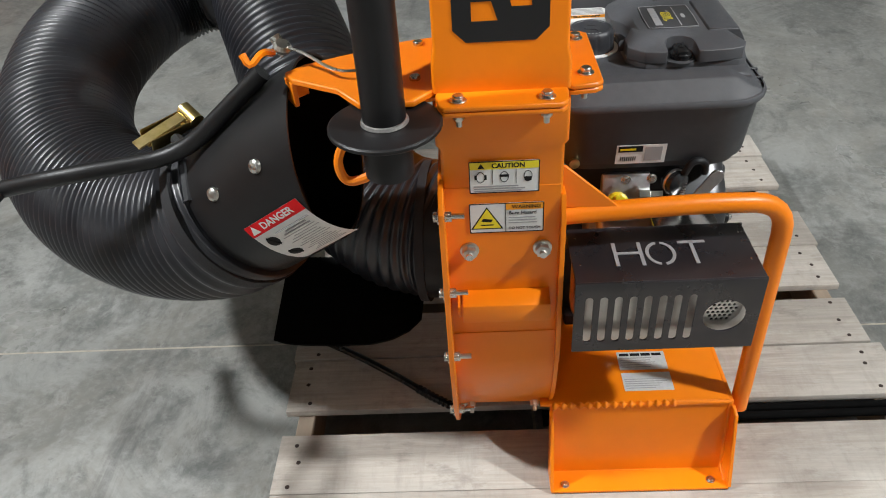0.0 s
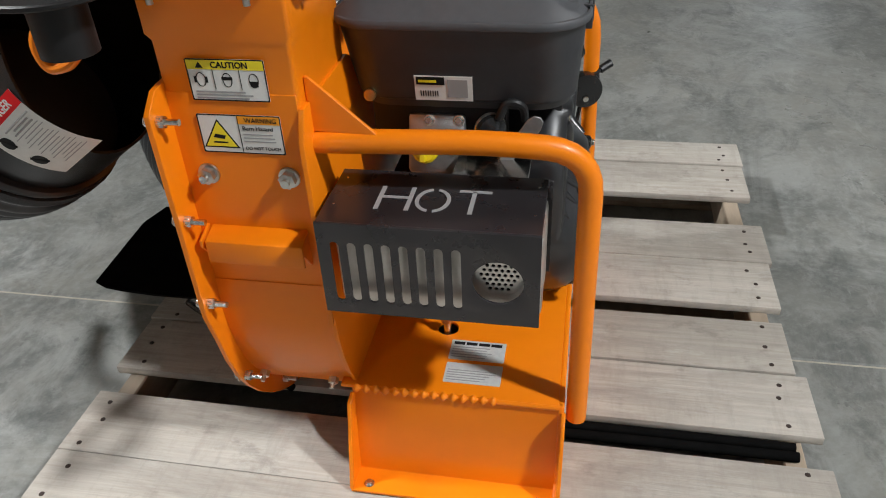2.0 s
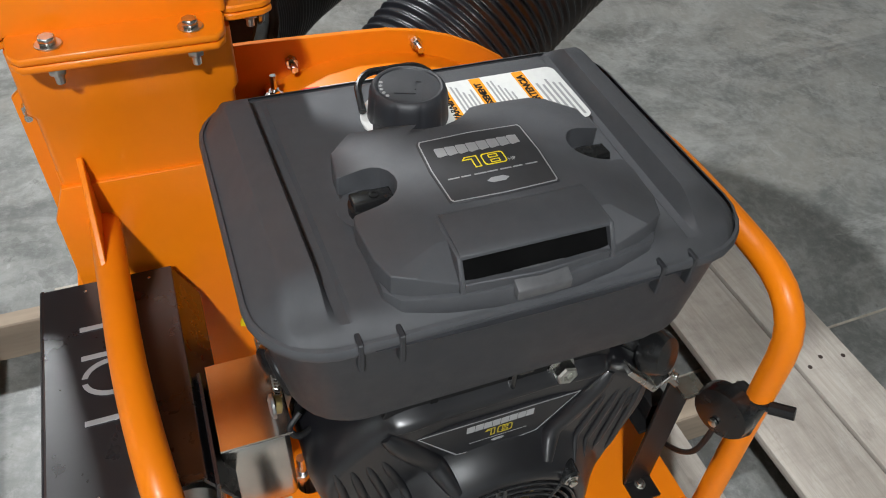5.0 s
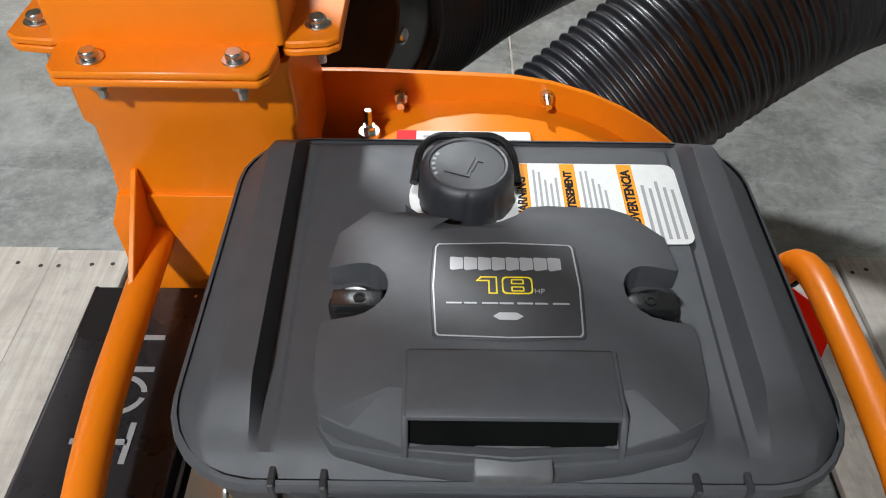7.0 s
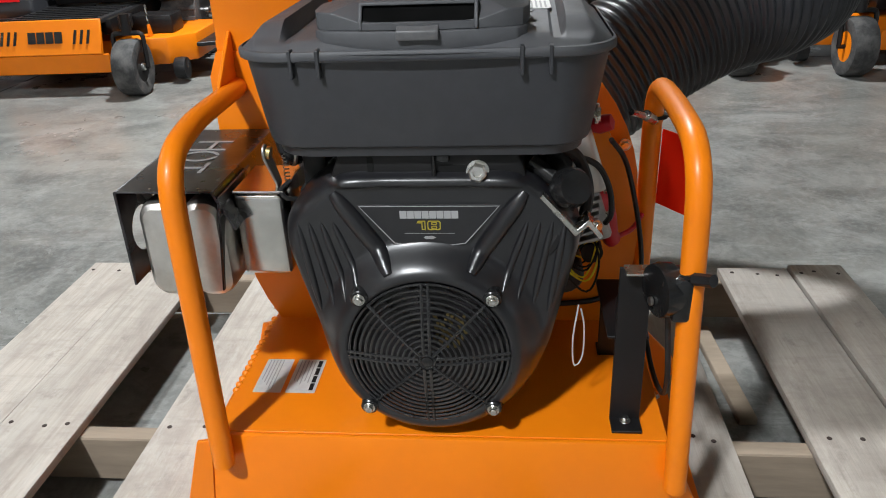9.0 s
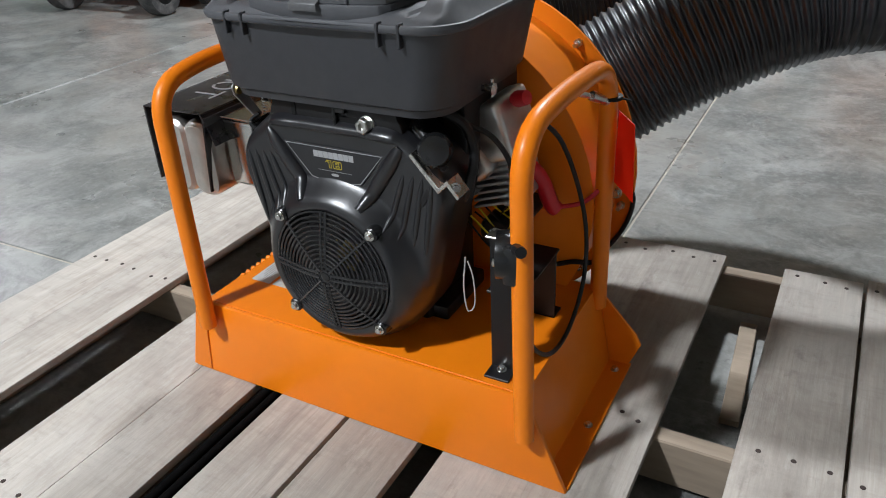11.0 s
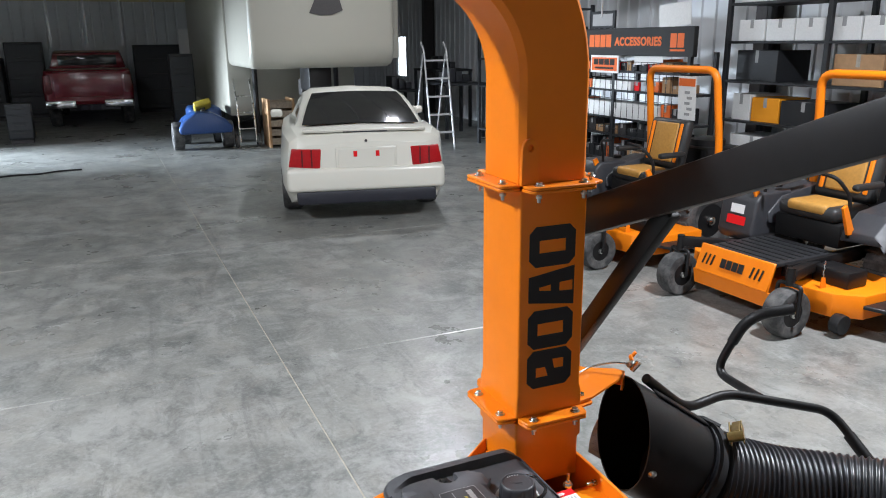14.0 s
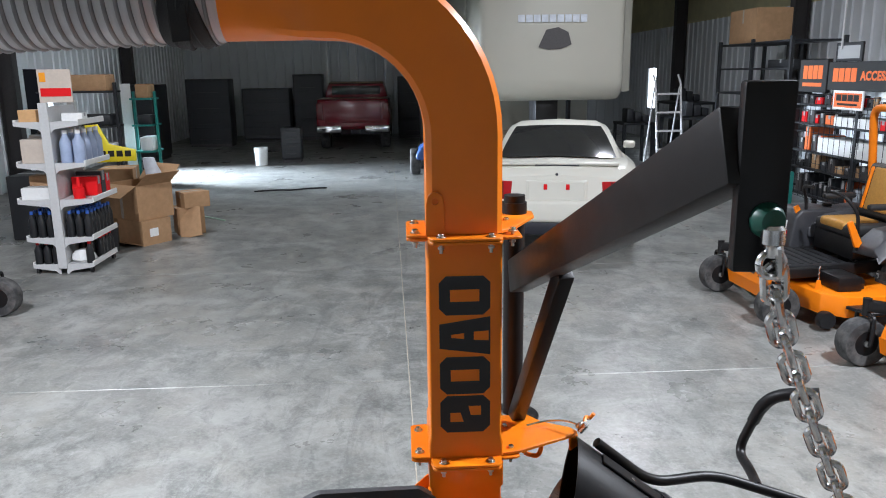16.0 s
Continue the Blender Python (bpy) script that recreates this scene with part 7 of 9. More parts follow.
    fp = part("front_panel", prism([(-0.08, 0.44), (-0.06, 0.44), (0.0, 0.25), (-0.02, 0.24)], "y", -0.33, 0.33, 0.003, 1), ORANGE, mw)
    part("front_skirt", prism([(-0.03, 0.245), (-0.012, 0.245), (-0.035, 0.13), (-0.055, 0.13)], "y", -0.36, 0.36, 0.004, 1), ORANGE, mw)
    part("deck_box", bevel(box(-0.62, -0.42, 0.34, 0.62, 0.287, 0.4), 0.012), BLACK_COAT, mw)
    part("deck_bracket", prism([(-0.36, 0.285), (-0.3, 0.285), (-0.31, 0.36), (-0.34, 0.36)], "y", 0.5, 0.51, 0.002, 1), ORANGE, mw)
    for k in range(5):
        part("chain_link", rod((-0.325, 0.505, 0.36 + 0.022 * k), (-0.325 + (0.006 if k % 2 else -0.006), 0.505, 0.385 + 0.022 * k), 0.007, 6), CHAIN, mw)
    part("fuel_cap", lathe([(0.04, 0), (0.042, 0.01), (0.04, 0.03), (0.001, 0.032)], (-0.98, -0.48, 0.76), (0, 0, 1), 16), BLACK_COAT, mw)
    part("arm_rest", bevel(box(-1.12, -0.82, 0.27, 0.33, 0.86, 0.91), 0.02, 2), VINYL_BLACK, mw)
    part("arm_rest", bevel(box(-1.12, -0.82, -0.33, -0.27, 0.86, 0.91), 0.02, 2), VINYL_BLACK, mw)
    m = plane((-0.026, 0, 0.345), (0, 1, 0), (-0.06, 0, 0.19))
    part("brand_bar", join(*[flat(m, -0.105 + k * 0.0535, -0.105 + k * 0.0535 + 0.046, -0.033, 0.033, 0.004, 0.001) for k in range(4)]), DECAL_BLACK, fp)
    for x in (-0.265, -0.225, -0.185, 0.175, 0.215, 0.255):
        part("stripe", turn(prism([(x - 0.012, -0.04), (x + 0.004, -0.04), (x + 0.018, 0.04), (x + 0.002, 0.04)], "z", 0.004, 0.005), m), DECAL_BLACK, fp)
    part("seat_cushion", bevel(box(-1.12, -0.72, -0.25, 0.25, 0.62, 0.73), 0.04, 3), VINYL_BLACK, mw)
    part("seat_pad", bevel(box(-1.05, -0.715, -0.17, 0.17, 0.66, 0.745), 0.03, 3), VINYL_TAN, mw, "tan vinyl seat pad")
    back = Matrix.Translation((-1.14, 0, 0.72)) @ Matrix.Rotation(radians(-12), 4, "Y")
    part("backrest", turn(bevel(box(-0.06, 0.05, -0.25, 0.25, 0.0, 0.47), 0.045, 3), back), VINYL_BLACK, mw)
    part("back_pad", turn(bevel(box(0.03, 0.065, -0.15, 0.15, 0.06, 0.43), 0.025, 3), back), VINYL_TAN, mw, "tan vinyl back pad")
    for s in (-1, 1):
        part("back_bolster", turn(bevel(box(0.028, 0.06, s * 0.185 - 0.02, s * 0.185 + 0.02, 0.06, 0.43), 0.012), back), ORANGE, mw)
    part("seat_base", bevel(box(-1.25, -0.75, -0.28, 0.28, 0.44, 0.62), 0.02), BLACK_COAT, mw)
    part("roll_bar", pipe([(-1.38, -0.46, 0.5), (-1.38, -0.46, 0.95), (-1.3, -0.44, 1.64), (-1.3, 0.44, 1.64), (-1.38, 0.46, 0.95), (-1.38, 0.46, 0.5)], 0.034, 0.12, 14), ORANGE, mw, "orange tubular roll bar")
    part("rear_engine", join(bevel(box(-1.95, -1.45, -0.24, 0.24, 0.45, 0.9), 0.04), lathe([(0.17, 0), (0.17, 0.06), (0.1, 0.08)], (-1.7, 0, 0.9), (0, 0, 1), 24)), BLACK_COAT, mw)
    part("rear_bumper", pipe([(-1.6, -0.4, 0.4), (-2.02, -0.36, 0.42), (-2.02, 0.36, 0.42), (-1.6, 0.4, 0.4)], 0.025, 0.08, 10), ORANGE, mw)
    part("tank_label", turn(box(-0.002, 0.002, -0.065, 0.065, -0.035, 0.035), Matrix.Translation((-0.583, -0.5, 0.615)) @ Matrix.Rotation(radians(-8), 4, "Y")), PAPER, mw)
    part("side_tank", prism([(-1.02, 0.36), (-0.6, 0.36), (-0.56, 0.42), (-0.6, 0.7), (-0.66, 0.76), (-0.98, 0.76)], "y", -0.68, -0.33, 0.025, 3), PLASTIC, mw, "black plastic side fuel tank")
    part("red_mark", turn(box(-0.002, 0.002, -0.09, 0.09, -0.035, 0.035), Matrix.Translation((-0.572, -0.5, 0.525)) @ Matrix.Rotation(radians(-8), 4, "Y")), LABEL_RED, mw)
    return mw


first = make_mower(BLACK_COAT, "orange and black zero-turn mower with roll bar on concrete")
first.matrix_basis = pose(-2.72, -4.15, 0, 0, 0, 3)
for y, rz, dx in ((-2.32, 3, 0.0),):
    copy_thing(first, pose(-2.95 + dx, y, 0, 0, 0, rz))
rimmed = make_mower(ORANGE, "orange zero-turn mower with orange wheel rims on concrete")
rimmed.matrix_basis = pose(-3.08, -0.42, 0, 0, 0, 3)
for x, y, rz in ((-3.2, 1.25, -2), (-3.15, 2.85, 2), (-3.2, 4.6, 0)):
    copy_thing(rimmed, pose(x, y, 0, 0, 0, rz))
copy_thing(first, pose(3.62, -4.0, 0, 0, 0, 180))
sheet_of_paper = thing("paper_tag", (-4.2, -3.85, 1.3), "white spec sheet hanging on an orange roll bar", "tag")
pm = plane((-3.955, -4.06, 1.58), (0, 1, 0), (0.05, 0, 1))
paper = part("paper", flat(pm, -0.12, 0.12, -0.4, 0.0, 0.0, 0.0015), PAPER, sheet_of_paper)
part("heading", flat(pm, -0.11, 0.11, -0.09, -0.02, 0.002, 0.001), SIGN_ORANGE, paper)
part("print_bars", join(*[flat(pm, -0.03 + 0.03 * (k % 2), 0.04 + 0.03 * (k % 2), -0.16 - k * 0.05, -0.135 - k * 0.05, 0.002, 0.001) for k in range(5)]), GREY_INK, paper)

# ---- white coupe ----
car = thing("coupe_car", (-1.5, -8.5, 0), "white two-door coupe parked with its tail to the machine", "car")
CXM, CYR = -1.5, -6.18


def car_ring(y, half, z0, z1, tuck=0.06, crown=0.03):
    h = half
    return [(CXM + x, y, z) for x, z in ((-h + tuck, z0), (-h, z0 + 0.16), (-h - 0.005, (z0 + z1) / 2), (-h + 0.03, z1 - 0.06), (-h + 0.12, z1), (0, z1 + crown), (h - 0.12, z1), (h - 0.03, z1 - 0.06), (h + 0.005, (z0 + z1) / 2), (h, z0 + 0.16), (h - tuck, z0))]


body = loft([car_ring(CYR + 0.0, 0.76, 0.36, 0.86), car_ring(CYR - 0.06, 0.84, 0.27, 0.95), car_ring(CYR - 0.2, 0.88, 0.22, 1.0), car_ring(CYR - 0.8, 0.915, 0.2, 1.0), car_ring(CYR - 1.6, 0.92, 0.18, 0.97), car_ring(CYR - 2.9, 0.91, 0.18, 0.93), car_ring(CYR - 3.9, 0.9, 0.2, 0.86), car_ring(CYR - 4.5, 0.82, 0.25, 0.72), car_ring(CYR - 4.65, 0.7, 0.3, 0.6)])
part("body", bevel(body, 0.012, 2, 0.5), CAR_WHITE, car, "white painted body", 0.8)


def cab_ring(y, half, z):
    return [(CXM + x, y, zz) for x, zz in ((-half - 0.06, 0.93), (-half + 0.04, z - 0.06), (-half + 0.16, z), (0, z + 0.025), (half - 0.16, z), (half - 0.04, z - 0.06), (half + 0.06, 0.93))]


cabin = loft([cab_ring(CYR - 0.5, 0.74, 0.985), cab_ring(CYR - 0.75, 0.735, 1.12), cab_ring(CYR - 1.05, 0.7, 1.25), cab_ring(CYR - 1.32, 0.665, 1.325), cab_ring(CYR - 1.75, 0.65, 1.355), cab_ring(CYR - 2.3, 0.65, 1.33), cab_ring(CYR - 3.1, 0.7, 0.98)])
part("cabin", bevel(cabin, 0.015, 2, 0.6), CAR_WHITE, car, "", 0.8)
glass = []
for f in (0.0, 0.25, 0.5, 0.75, 1.0):
    half, y, z = 0.66 - 0.15 * f, CYR - 0.5 - 0.72 * f, 1.012 + 0.335 * f - 0.03 * f * f + 0.075 * f * (1 - f)
    glass.append([(CXM + half * k / 4, y + 0.045 * (1 - (k / 4) ** 2), z + 0.012 + 0.02 * (1 - (k / 4) ** 2)) for k in range(-4, 5)])
part("rear_window", loft(glass, False, False), CAR_GLASS, car, "dark tinted rear window")
for s in (-1, 1):
    part("side_window", loft([[(CXM + s * 0.706, CYR - 1.15, 1.0), (CXM + s * 0.71, CYR - 2.75, 0.99)], [(CXM + s * 0.583, CYR - 1.45, 1.285), (CXM + s * 0.59, CYR - 2.25, 1.28)]], False, False), CAR_GLASS, car)
    part("door_mirror", bevel(box(CXM + s * 0.96 - 0.08, CXM + s * 0.96 + 0.08, CYR - 2.5, CYR - 2.4, 0.95, 1.05), 0.03), CAR_WHITE, car)
    lamp_part = part("tail_lamp", bevel(prism([(CXM + s * 0.5, 0.61), (CXM + s * 0.48, 0.82), (CXM + s * 0.79, 0.83), (CXM + s * 0.83, 0.64)], "y", CYR - 0.12, CYR + 0.01), 0.012), TAIL_RED, car, "red three-bar tail lamp")
    for k in range(2):
        part("lamp_bar", box(CXM + s * (0.585 + k * 0.1) - 0.008, CXM + s * (0.585 + k * 0.1) + 0.008, CYR + 0.004, CYR + 0.014, 0.63, 0.815), LENS_DARK, lamp_part)
    for yy in (-0.95, -3.65):
        wheel("tyre", (0, 0, 0), 0.325, 0.24, car, STEEL)
        t = car.children[-1]
        for o in (t, ):
            o.matrix_basis = Matrix.Translation(Vector((CXM + s * 0.8, CYR + yy, 0.325))) @ Matrix.Rotation(radians(90), 4, "Z")
            o.matrix_basis = Matrix.Translation(-Vector(car.location)) @ Matrix.Translation((CXM + s * 0.8, CYR + yy, 0.325)) @ Matrix.Rotation(radians(90), 4, "Z") @ Matrix.Translation(Vector(car.location))
part("lower_bumper", bevel(box(CXM - 0.76, CXM + 0.76, CYR - 0.12, CYR + 0.02, 0.22, 0.37), 0.03), CAR_TRIM, car, "dark lower bumper valance")
part("bumper", bevel(box(CXM - 0.86, CXM + 0.86, CYR - 0.25, CYR + 0.045, 0.36, 0.62), 0.05, 3), CAR_WHITE, car)
part("trunk_recess", box(CXM - 0.33, CXM + 0.33, CYR - 0.05, CYR + 0.012, 0.6, 0.83, 0.01), CAR_WHITE, car)
part("plate_panel", box(CXM - 0.3, CXM + 0.3, CYR + 0.012, CYR + 0.018, 0.615, 0.815, 0.006, 1), CAR_WHITE, car, "blank white plate panel")
for s in (-1, 1):
    part("reflector", box(CXM + s * 0.12 - 0.02, CXM + s * 0.12 + 0.02, CYR + 0.018, CYR + 0.024, 0.73, 0.79, 0.012, 2), LABEL_RED, car)
part("brake_lamp_slot", box(CXM - 0.24, CXM + 0.24, CYR - 0.12, CYR - 0.055, 0.982, 1.002, 0.003, 1), CAR_TRIM, car, "dark high brake lamp")
part("trunk_badge", lathe([(0.016, 0.0), (0.014, 0.004), (0.001, 0.005)], (CXM, CYR + 0.004, 0.895), (0, 1, 0.2), 14), CAR_TRIM, car)
part("trunk_lip", prism([(CYR - 0.34, 1.0), (CYR - 0.07, 1.022), (CYR - 0.045, 1.012), (CYR - 0.06, 0.985), (CYR - 0.34, 0.97)], "x", CXM - 0.66, CXM + 0.66, 0.008, 2), CAR_WHITE, car)
car.matrix_basis = Matrix.Translation((CXM, CYR, 0)) @ Matrix.Rotation(radians(-12), 4, "Z") @ Matrix.Translation((-CXM, -CYR, 0)) @ Matrix.Translation((-1.5, -8.5, 0))

# ---- camper trailer ----
camper = thing("camper_trailer", (-2.4, -14, 0), "large cream camper trailer with overhanging front cap", "camper")
part("front_cap", bevel(loft([[(x, y, z) for x, z in ((-3.62, z0), (-1.15, z0), (-1.15, z1), (-3.62, z1))] for y, z0, z1 in ((-11.0, 1.75, 3.6), (-11.15, 1.5, 3.85), (-13.6, 1.5, 3.95))]), 0.12, 4), CAMPER_WHITE, camper, "", 0.8)
part("body", bevel(box(-3.65, -1.12, -20.5, -13.6, 0.55, 3.95), 0.05), CAMPER_WHITE, camper)
part("side_slide", bevel(box(-3.9, -3.6, -13.5, -11.6, 1.62, 3.3), 0.04), CAMPER_WHITE, camper)
part("pin_box", bevel(box(-2.6, -2.2, -12.2, -11.5, 1.1, 1.52), 0.03), BLACK_COAT, camper)
for x in (-3.2, -1.6):
    part("landing_leg", rod((x, -13.4, 0.0), (x, -13.4, 1.52), 0.05, 10), BLACK_COAT, camper)
for k in range(9):
    part("brand_bar", box(-2.95 + k * 0.13, -2.84 + k * 0.13, -10.995, -10.98, 2.78, 2.9), CLEAR_PLASTIC, camper)
part("picture", join(sheet([[(-0.28, -0.12), (-0.1, -0.16), (0.1, -0.15), (0.28, -0.08), (0.22, 0.12), (0.05, 0.2), (-0.15, 0.16)]], 0.01, plane((-2.42, -10.985, 2.5), (-1, 0, 0), (0, 0, 1)))), BEAM, camper, "grey printed emblem")
for y in (-16.5, -17.4):
    for x in (-3.5, -1.25):
        wheel("tyre", (0, 0, 0), 0.36, 0.22, camper, STEEL)
        camper.children[-1].matrix_basis = Matrix.Translation(-Vector(camper.location)) @ Matrix.Translation((x, y, 0.36)) @ Matrix.Rotation(radians(90), 4, "Z") @ Matrix.Translation(Vector(camper.location))
solid("white_partition", box(-4.2, -0.9, -21.0, -20.9, 0.0, 2.3, 0.01), PAPER, (-2.5, -21, 0), "plain white partition panel behind the camper", "partition")

# ---- red pickup ----
truck = thing("pickup_truck", (1.42, -20, 0), "dark red pickup truck standing in the shade", "truck")
TX, TY = 1.42, -18.2


def truck_ring(y, h, z0, z1):
    return [(TX + x, y, z) for x, z in ((-h, z0), (-h - 0.02, (z0 + z1) / 2), (-h + 0.03, z1), (h - 0.03, z1), (h + 0.02, (z0 + z1) / 2), (h, z0))]


part("body", bevel(loft([truck_ring(TY, 0.9, 0.62, 1.32), truck_ring(TY - 0.1, 0.96, 0.55, 1.36), truck_ring(TY - 4.2, 0.97, 0.5, 1.36), truck_ring(TY - 5.5, 0.9, 0.5, 1.2)]), 0.04), TRUCK_RED, truck, "", 0.8)
part("cab", bevel(loft([[(TX + x, y, z) for x, z in ((-h, 1.34), (-h + 0.12, zt), (h - 0.12, zt), (h, 1.34))] for y, h, zt in ((TY - 1.9, 0.9, 1.72), (TY - 2.3, 0.9, 1.79), (TY - 3.4, 0.9, 1.77), (TY - 4.2, 0.92, 1.5))]), 0.05), TRUCK_RED, truck)
part("rear_window", box(TX - 0.68, TX + 0.68, TY - 1.9, TY - 1.87, 1.42, 1.66, 0.01), CAR_GLASS, truck)
part("tailgate", bevel(box(TX - 0.74, TX + 0.74, TY - 0.05, TY + 0.03, 0.74, 1.32), 0.03), TRUCK_RED, truck)
part("bumper", bevel(box(TX - 0.95, TX - 0.3, TY - 0.1, TY + 0.14, 0.5, 0.68), 0.04), CHROME, truck, "chrome rear bumper half")
part("bumper", bevel(box(TX + 0.3, TX + 0.95, TY - 0.1, TY + 0.14, 0.5, 0.68), 0.04), CHROME, truck, "chrome rear bumper half")
for s in (-1, 1):
    part("tail_lamp", bevel(box(TX + s * 0.86 - 0.08, TX + s * 0.86 + 0.08, TY - 0.05, TY + 0.025, 0.82, 1.25), 0.02), TAIL_SHADED, truck)
    for yy in (-1.1, -4.6):
        wheel("tyre", (0, 0, 0), 0.4, 0.27, truck, STEEL)
        truck.children[-1].matrix_basis = Matrix.Translation(-Vector(truck.location)) @ Matrix.Translation((TX + s * 0.82, TY + yy, 0.4)) @ Matrix.Rotation(radians(90), 4, "Z") @ Matrix.Translation(Vector(truck.location))

# ---- blue garden tractor, bucket and dark stock at the far end ----
tractor = thing("garden_tractor", (-0.55, -13.6, 0), "blue garden tractor with a yellow seat", "tractor")
part("hood", bevel(box(-0.95, -0.35, -14.3, -13.5, 0.35, 0.75), 0.08, 3), BLUE, tractor)
part("fender", prism([(-1.06, 0.3), (-1.08, 0.42), (-0.95, 0.56), (-0.72, 0.68), (-0.42, 0.71), (-0.2, 0.56), (-0.1, 0.4), (-0.12, 0.3)], "y", -13.65, -13.02, 0.05, 3), BLUE, tractor)
part("seat", turn(bevel(box(-0.16, 0.16, -0.17, 0.17, -0.05, 0.06), 0.04, 3), Matrix.Translation((-0.58, -13.32, 0.8)) @ Matrix.Rotation(radians(14), 4, "Y") @ Matrix.Rotation(radians(25), 4, "X")), DULL_YELLOW, tractor)
part("seat_post", rod((-0.58, -13.32, 0.66), (-0.58, -13.32, 0.78), 0.05, 12), RACK_BLACK, tractor)
for x, y, r in ((-1.0, -13.3, 0.26), (-0.1, -13.3, 0.26), (-0.95, -14.2, 0.19), (-0.3, -14.2, 0.19)):
    wheel("tyre", (0, 0, 0), r, 0.2, tractor, STEEL)
    tractor.children[-1].matrix_basis = Matrix.Translation(-Vector(tractor.location)) @ Matrix.Translation((x, y, r)) @ Matrix.Rotation(radians(90), 4, "Z") @ Matrix.Translation(Vector(tractor.location))
bucket = thing("bucket", (3.34, -15.4, 0), "white plastic bucket on the floor", "bucket")
part("pail", lathe([(0.13, 0.0), (0.15, 0.38), (0.158, 0.38), (0.158, 0.4), (0.148, 0.4), (0.128, 0.02)], (3.34, -15.4, 0), (0, 0, 1), 24), PAPER, bucket)
rng = random.Random(21)
for i, (x, y, w, d, h) in enumerate(((5.6, -20.5, 1.2, 0.7, 1.9), (4.2, -21.8, 1.4, 0.8, 1.6), (3.0, -22.3, 0.9, 0.6, 2.0), (-0.4, -22.6, 1.3, 0.7, 1.9), (-0.55, -16.8, 0.5, 0.6, 1.7), (6.3, -17.0, 0.7, 1.2, 1.8), (2.7, -15.9, 0.45, 0.4, 0.8))):
    cab = thing("tool_cabinet", (x, y, 0), "dark steel tool cabinet at the far end of the shop", "cabinet", "dark cabinets at the far end")
    part("body", bevel(box(x - w / 2, x + w / 2, y - d / 2, y + d / 2, 0.08, h), 0.015), RACK_BLACK, cab)
    part("plinth", box(x - w / 2 + 0.03, x + w / 2 - 0.03, y - d / 2 + 0.03, y + d / 2 - 0.03, 0.0, 0.08), BEAM, cab)
    for k in range(4):
        z0 = 0.12 + k * (h - 0.16) / 4
        dr = part("drawer", bevel(box(x - w / 2 + 0.02, x + w / 2 - 0.02, y + d / 2, y + d / 2 + 0.015, z0, z0 + (h - 0.16) / 4 - 0.02), 0.004, 1), RACK_BLACK, cab)
        part("handle", rod((x - w * 0.25, y + d / 2 + 0.03, z0 + 0.1), (x + w * 0.25, y + d / 2 + 0.03, z0 + 0.1), 0.008, 8), BEAM, dr)
for x in (0.55, 1.35, 2.15, -0.2):
    solid("hanging_conduit", box(x - 0.02, x + 0.02, -19.5, -19.46, 1.9, RIDGE - (RIDGE - EAVE) * abs(x - xm) / (X1 - xm) + 0.02), SHELF_GREY, (x, -19.5, 1.9), "pale vertical conduit from the roof", "conduit", "vertical conduits")

# ---- gondola shelf with bottles ----
gon = thing("gondola_shelf", (3.69, -6.23, 0), "light grey double-sided gondola shelf on castors", "shelf")
GX, GY = 3.69, -6.22
part("spine", box(GX - 0.03, GX + 0.03, GY - 0.31, GY + 0.31, 0.1, 1.7, 0.004, 1), SHELF_GREY, gon)
part("upright", box(GX - 0.045, GX + 0.045, GY + 0.31, GY + 0.36, 0.06, 1.74, 0.004, 1), SHELF_GREY, gon)
part("upright", box(GX - 0.045, GX + 0.045, GY - 0.36, GY - 0.31, 0.06, 1.74, 0.004, 1), SHELF_GREY, gon)
SHELVES = [(0.1, 0.3), (0.38, 0.33), (0.77, 0.37), (1.14, 0.33), (1.55, 0.31)]
for z, dpt in SHELVES:
    for s in (-1, 1):
        part("shelf_board", box(min(GX, GX + s * dpt), max(GX, GX + s * dpt), GY - 0.33, GY + 0.33, z - 0.02, z, 0.003, 1), SHELF_GREY, gon)
        part("shelf_lip", box(GX + s * dpt - 0.008, GX + s * dpt + 0.008, GY - 0.33, GY + 0.33, z - 0.03, z + 0.025, 0.002, 1), PAPER, gon)
        for ye in (GY - 0.334, GY + 0.334):
            part("bracket", prism([(GX + s * 0.03, z - 0.12), (GX + s * 0.08, z - 0.07), (GX + s * dpt, z - 0.035), (GX + s * dpt, z + 0.004), (GX + s * 0.03, z + 0.004)], "y", ye - 0.004, ye + 0.004), SHELF_GREY, gon)
for x in (-0.27, 0.27):
    for y in (-0.3, 0.3):
        part("castor", lathe([(0.015, -0.012), (0.032, -0.012), (0.032, 0.012), (0.015, 0.012)], (GX + x, GY + y, 0.032), (1, 0, 0), 14), RUBBER, gon)
        part("castor_fork", box(GX + x - 0.02, GX + x + 0.02, GY + y - 0.02, GY + y + 0.02, 0.055, 0.085), STEEL, gon)
header = thing("header_sign", (GX, GY + 0.3, 1.74), "cream sign board with a red band on top of a shelf", "sign")
sign_board = part("sign_board", box(GX - 0.3, GX + 0.02, GY + 0.33, GY + 0.345, 1.741, 2.06, 0.002, 1), CARD_CREAM, header)
part("red_band", box(GX - 0.29, GX + 0.0, GY + 0.346, GY + 0.348, 1.8, 1.88), LABEL_RED, sign_board)
part("print_bar", box(GX - 0.06, GX + 0.0, GY + 0.346, GY + 0.348, 1.94, 2.03), LABEL_ORANGE, sign_board)


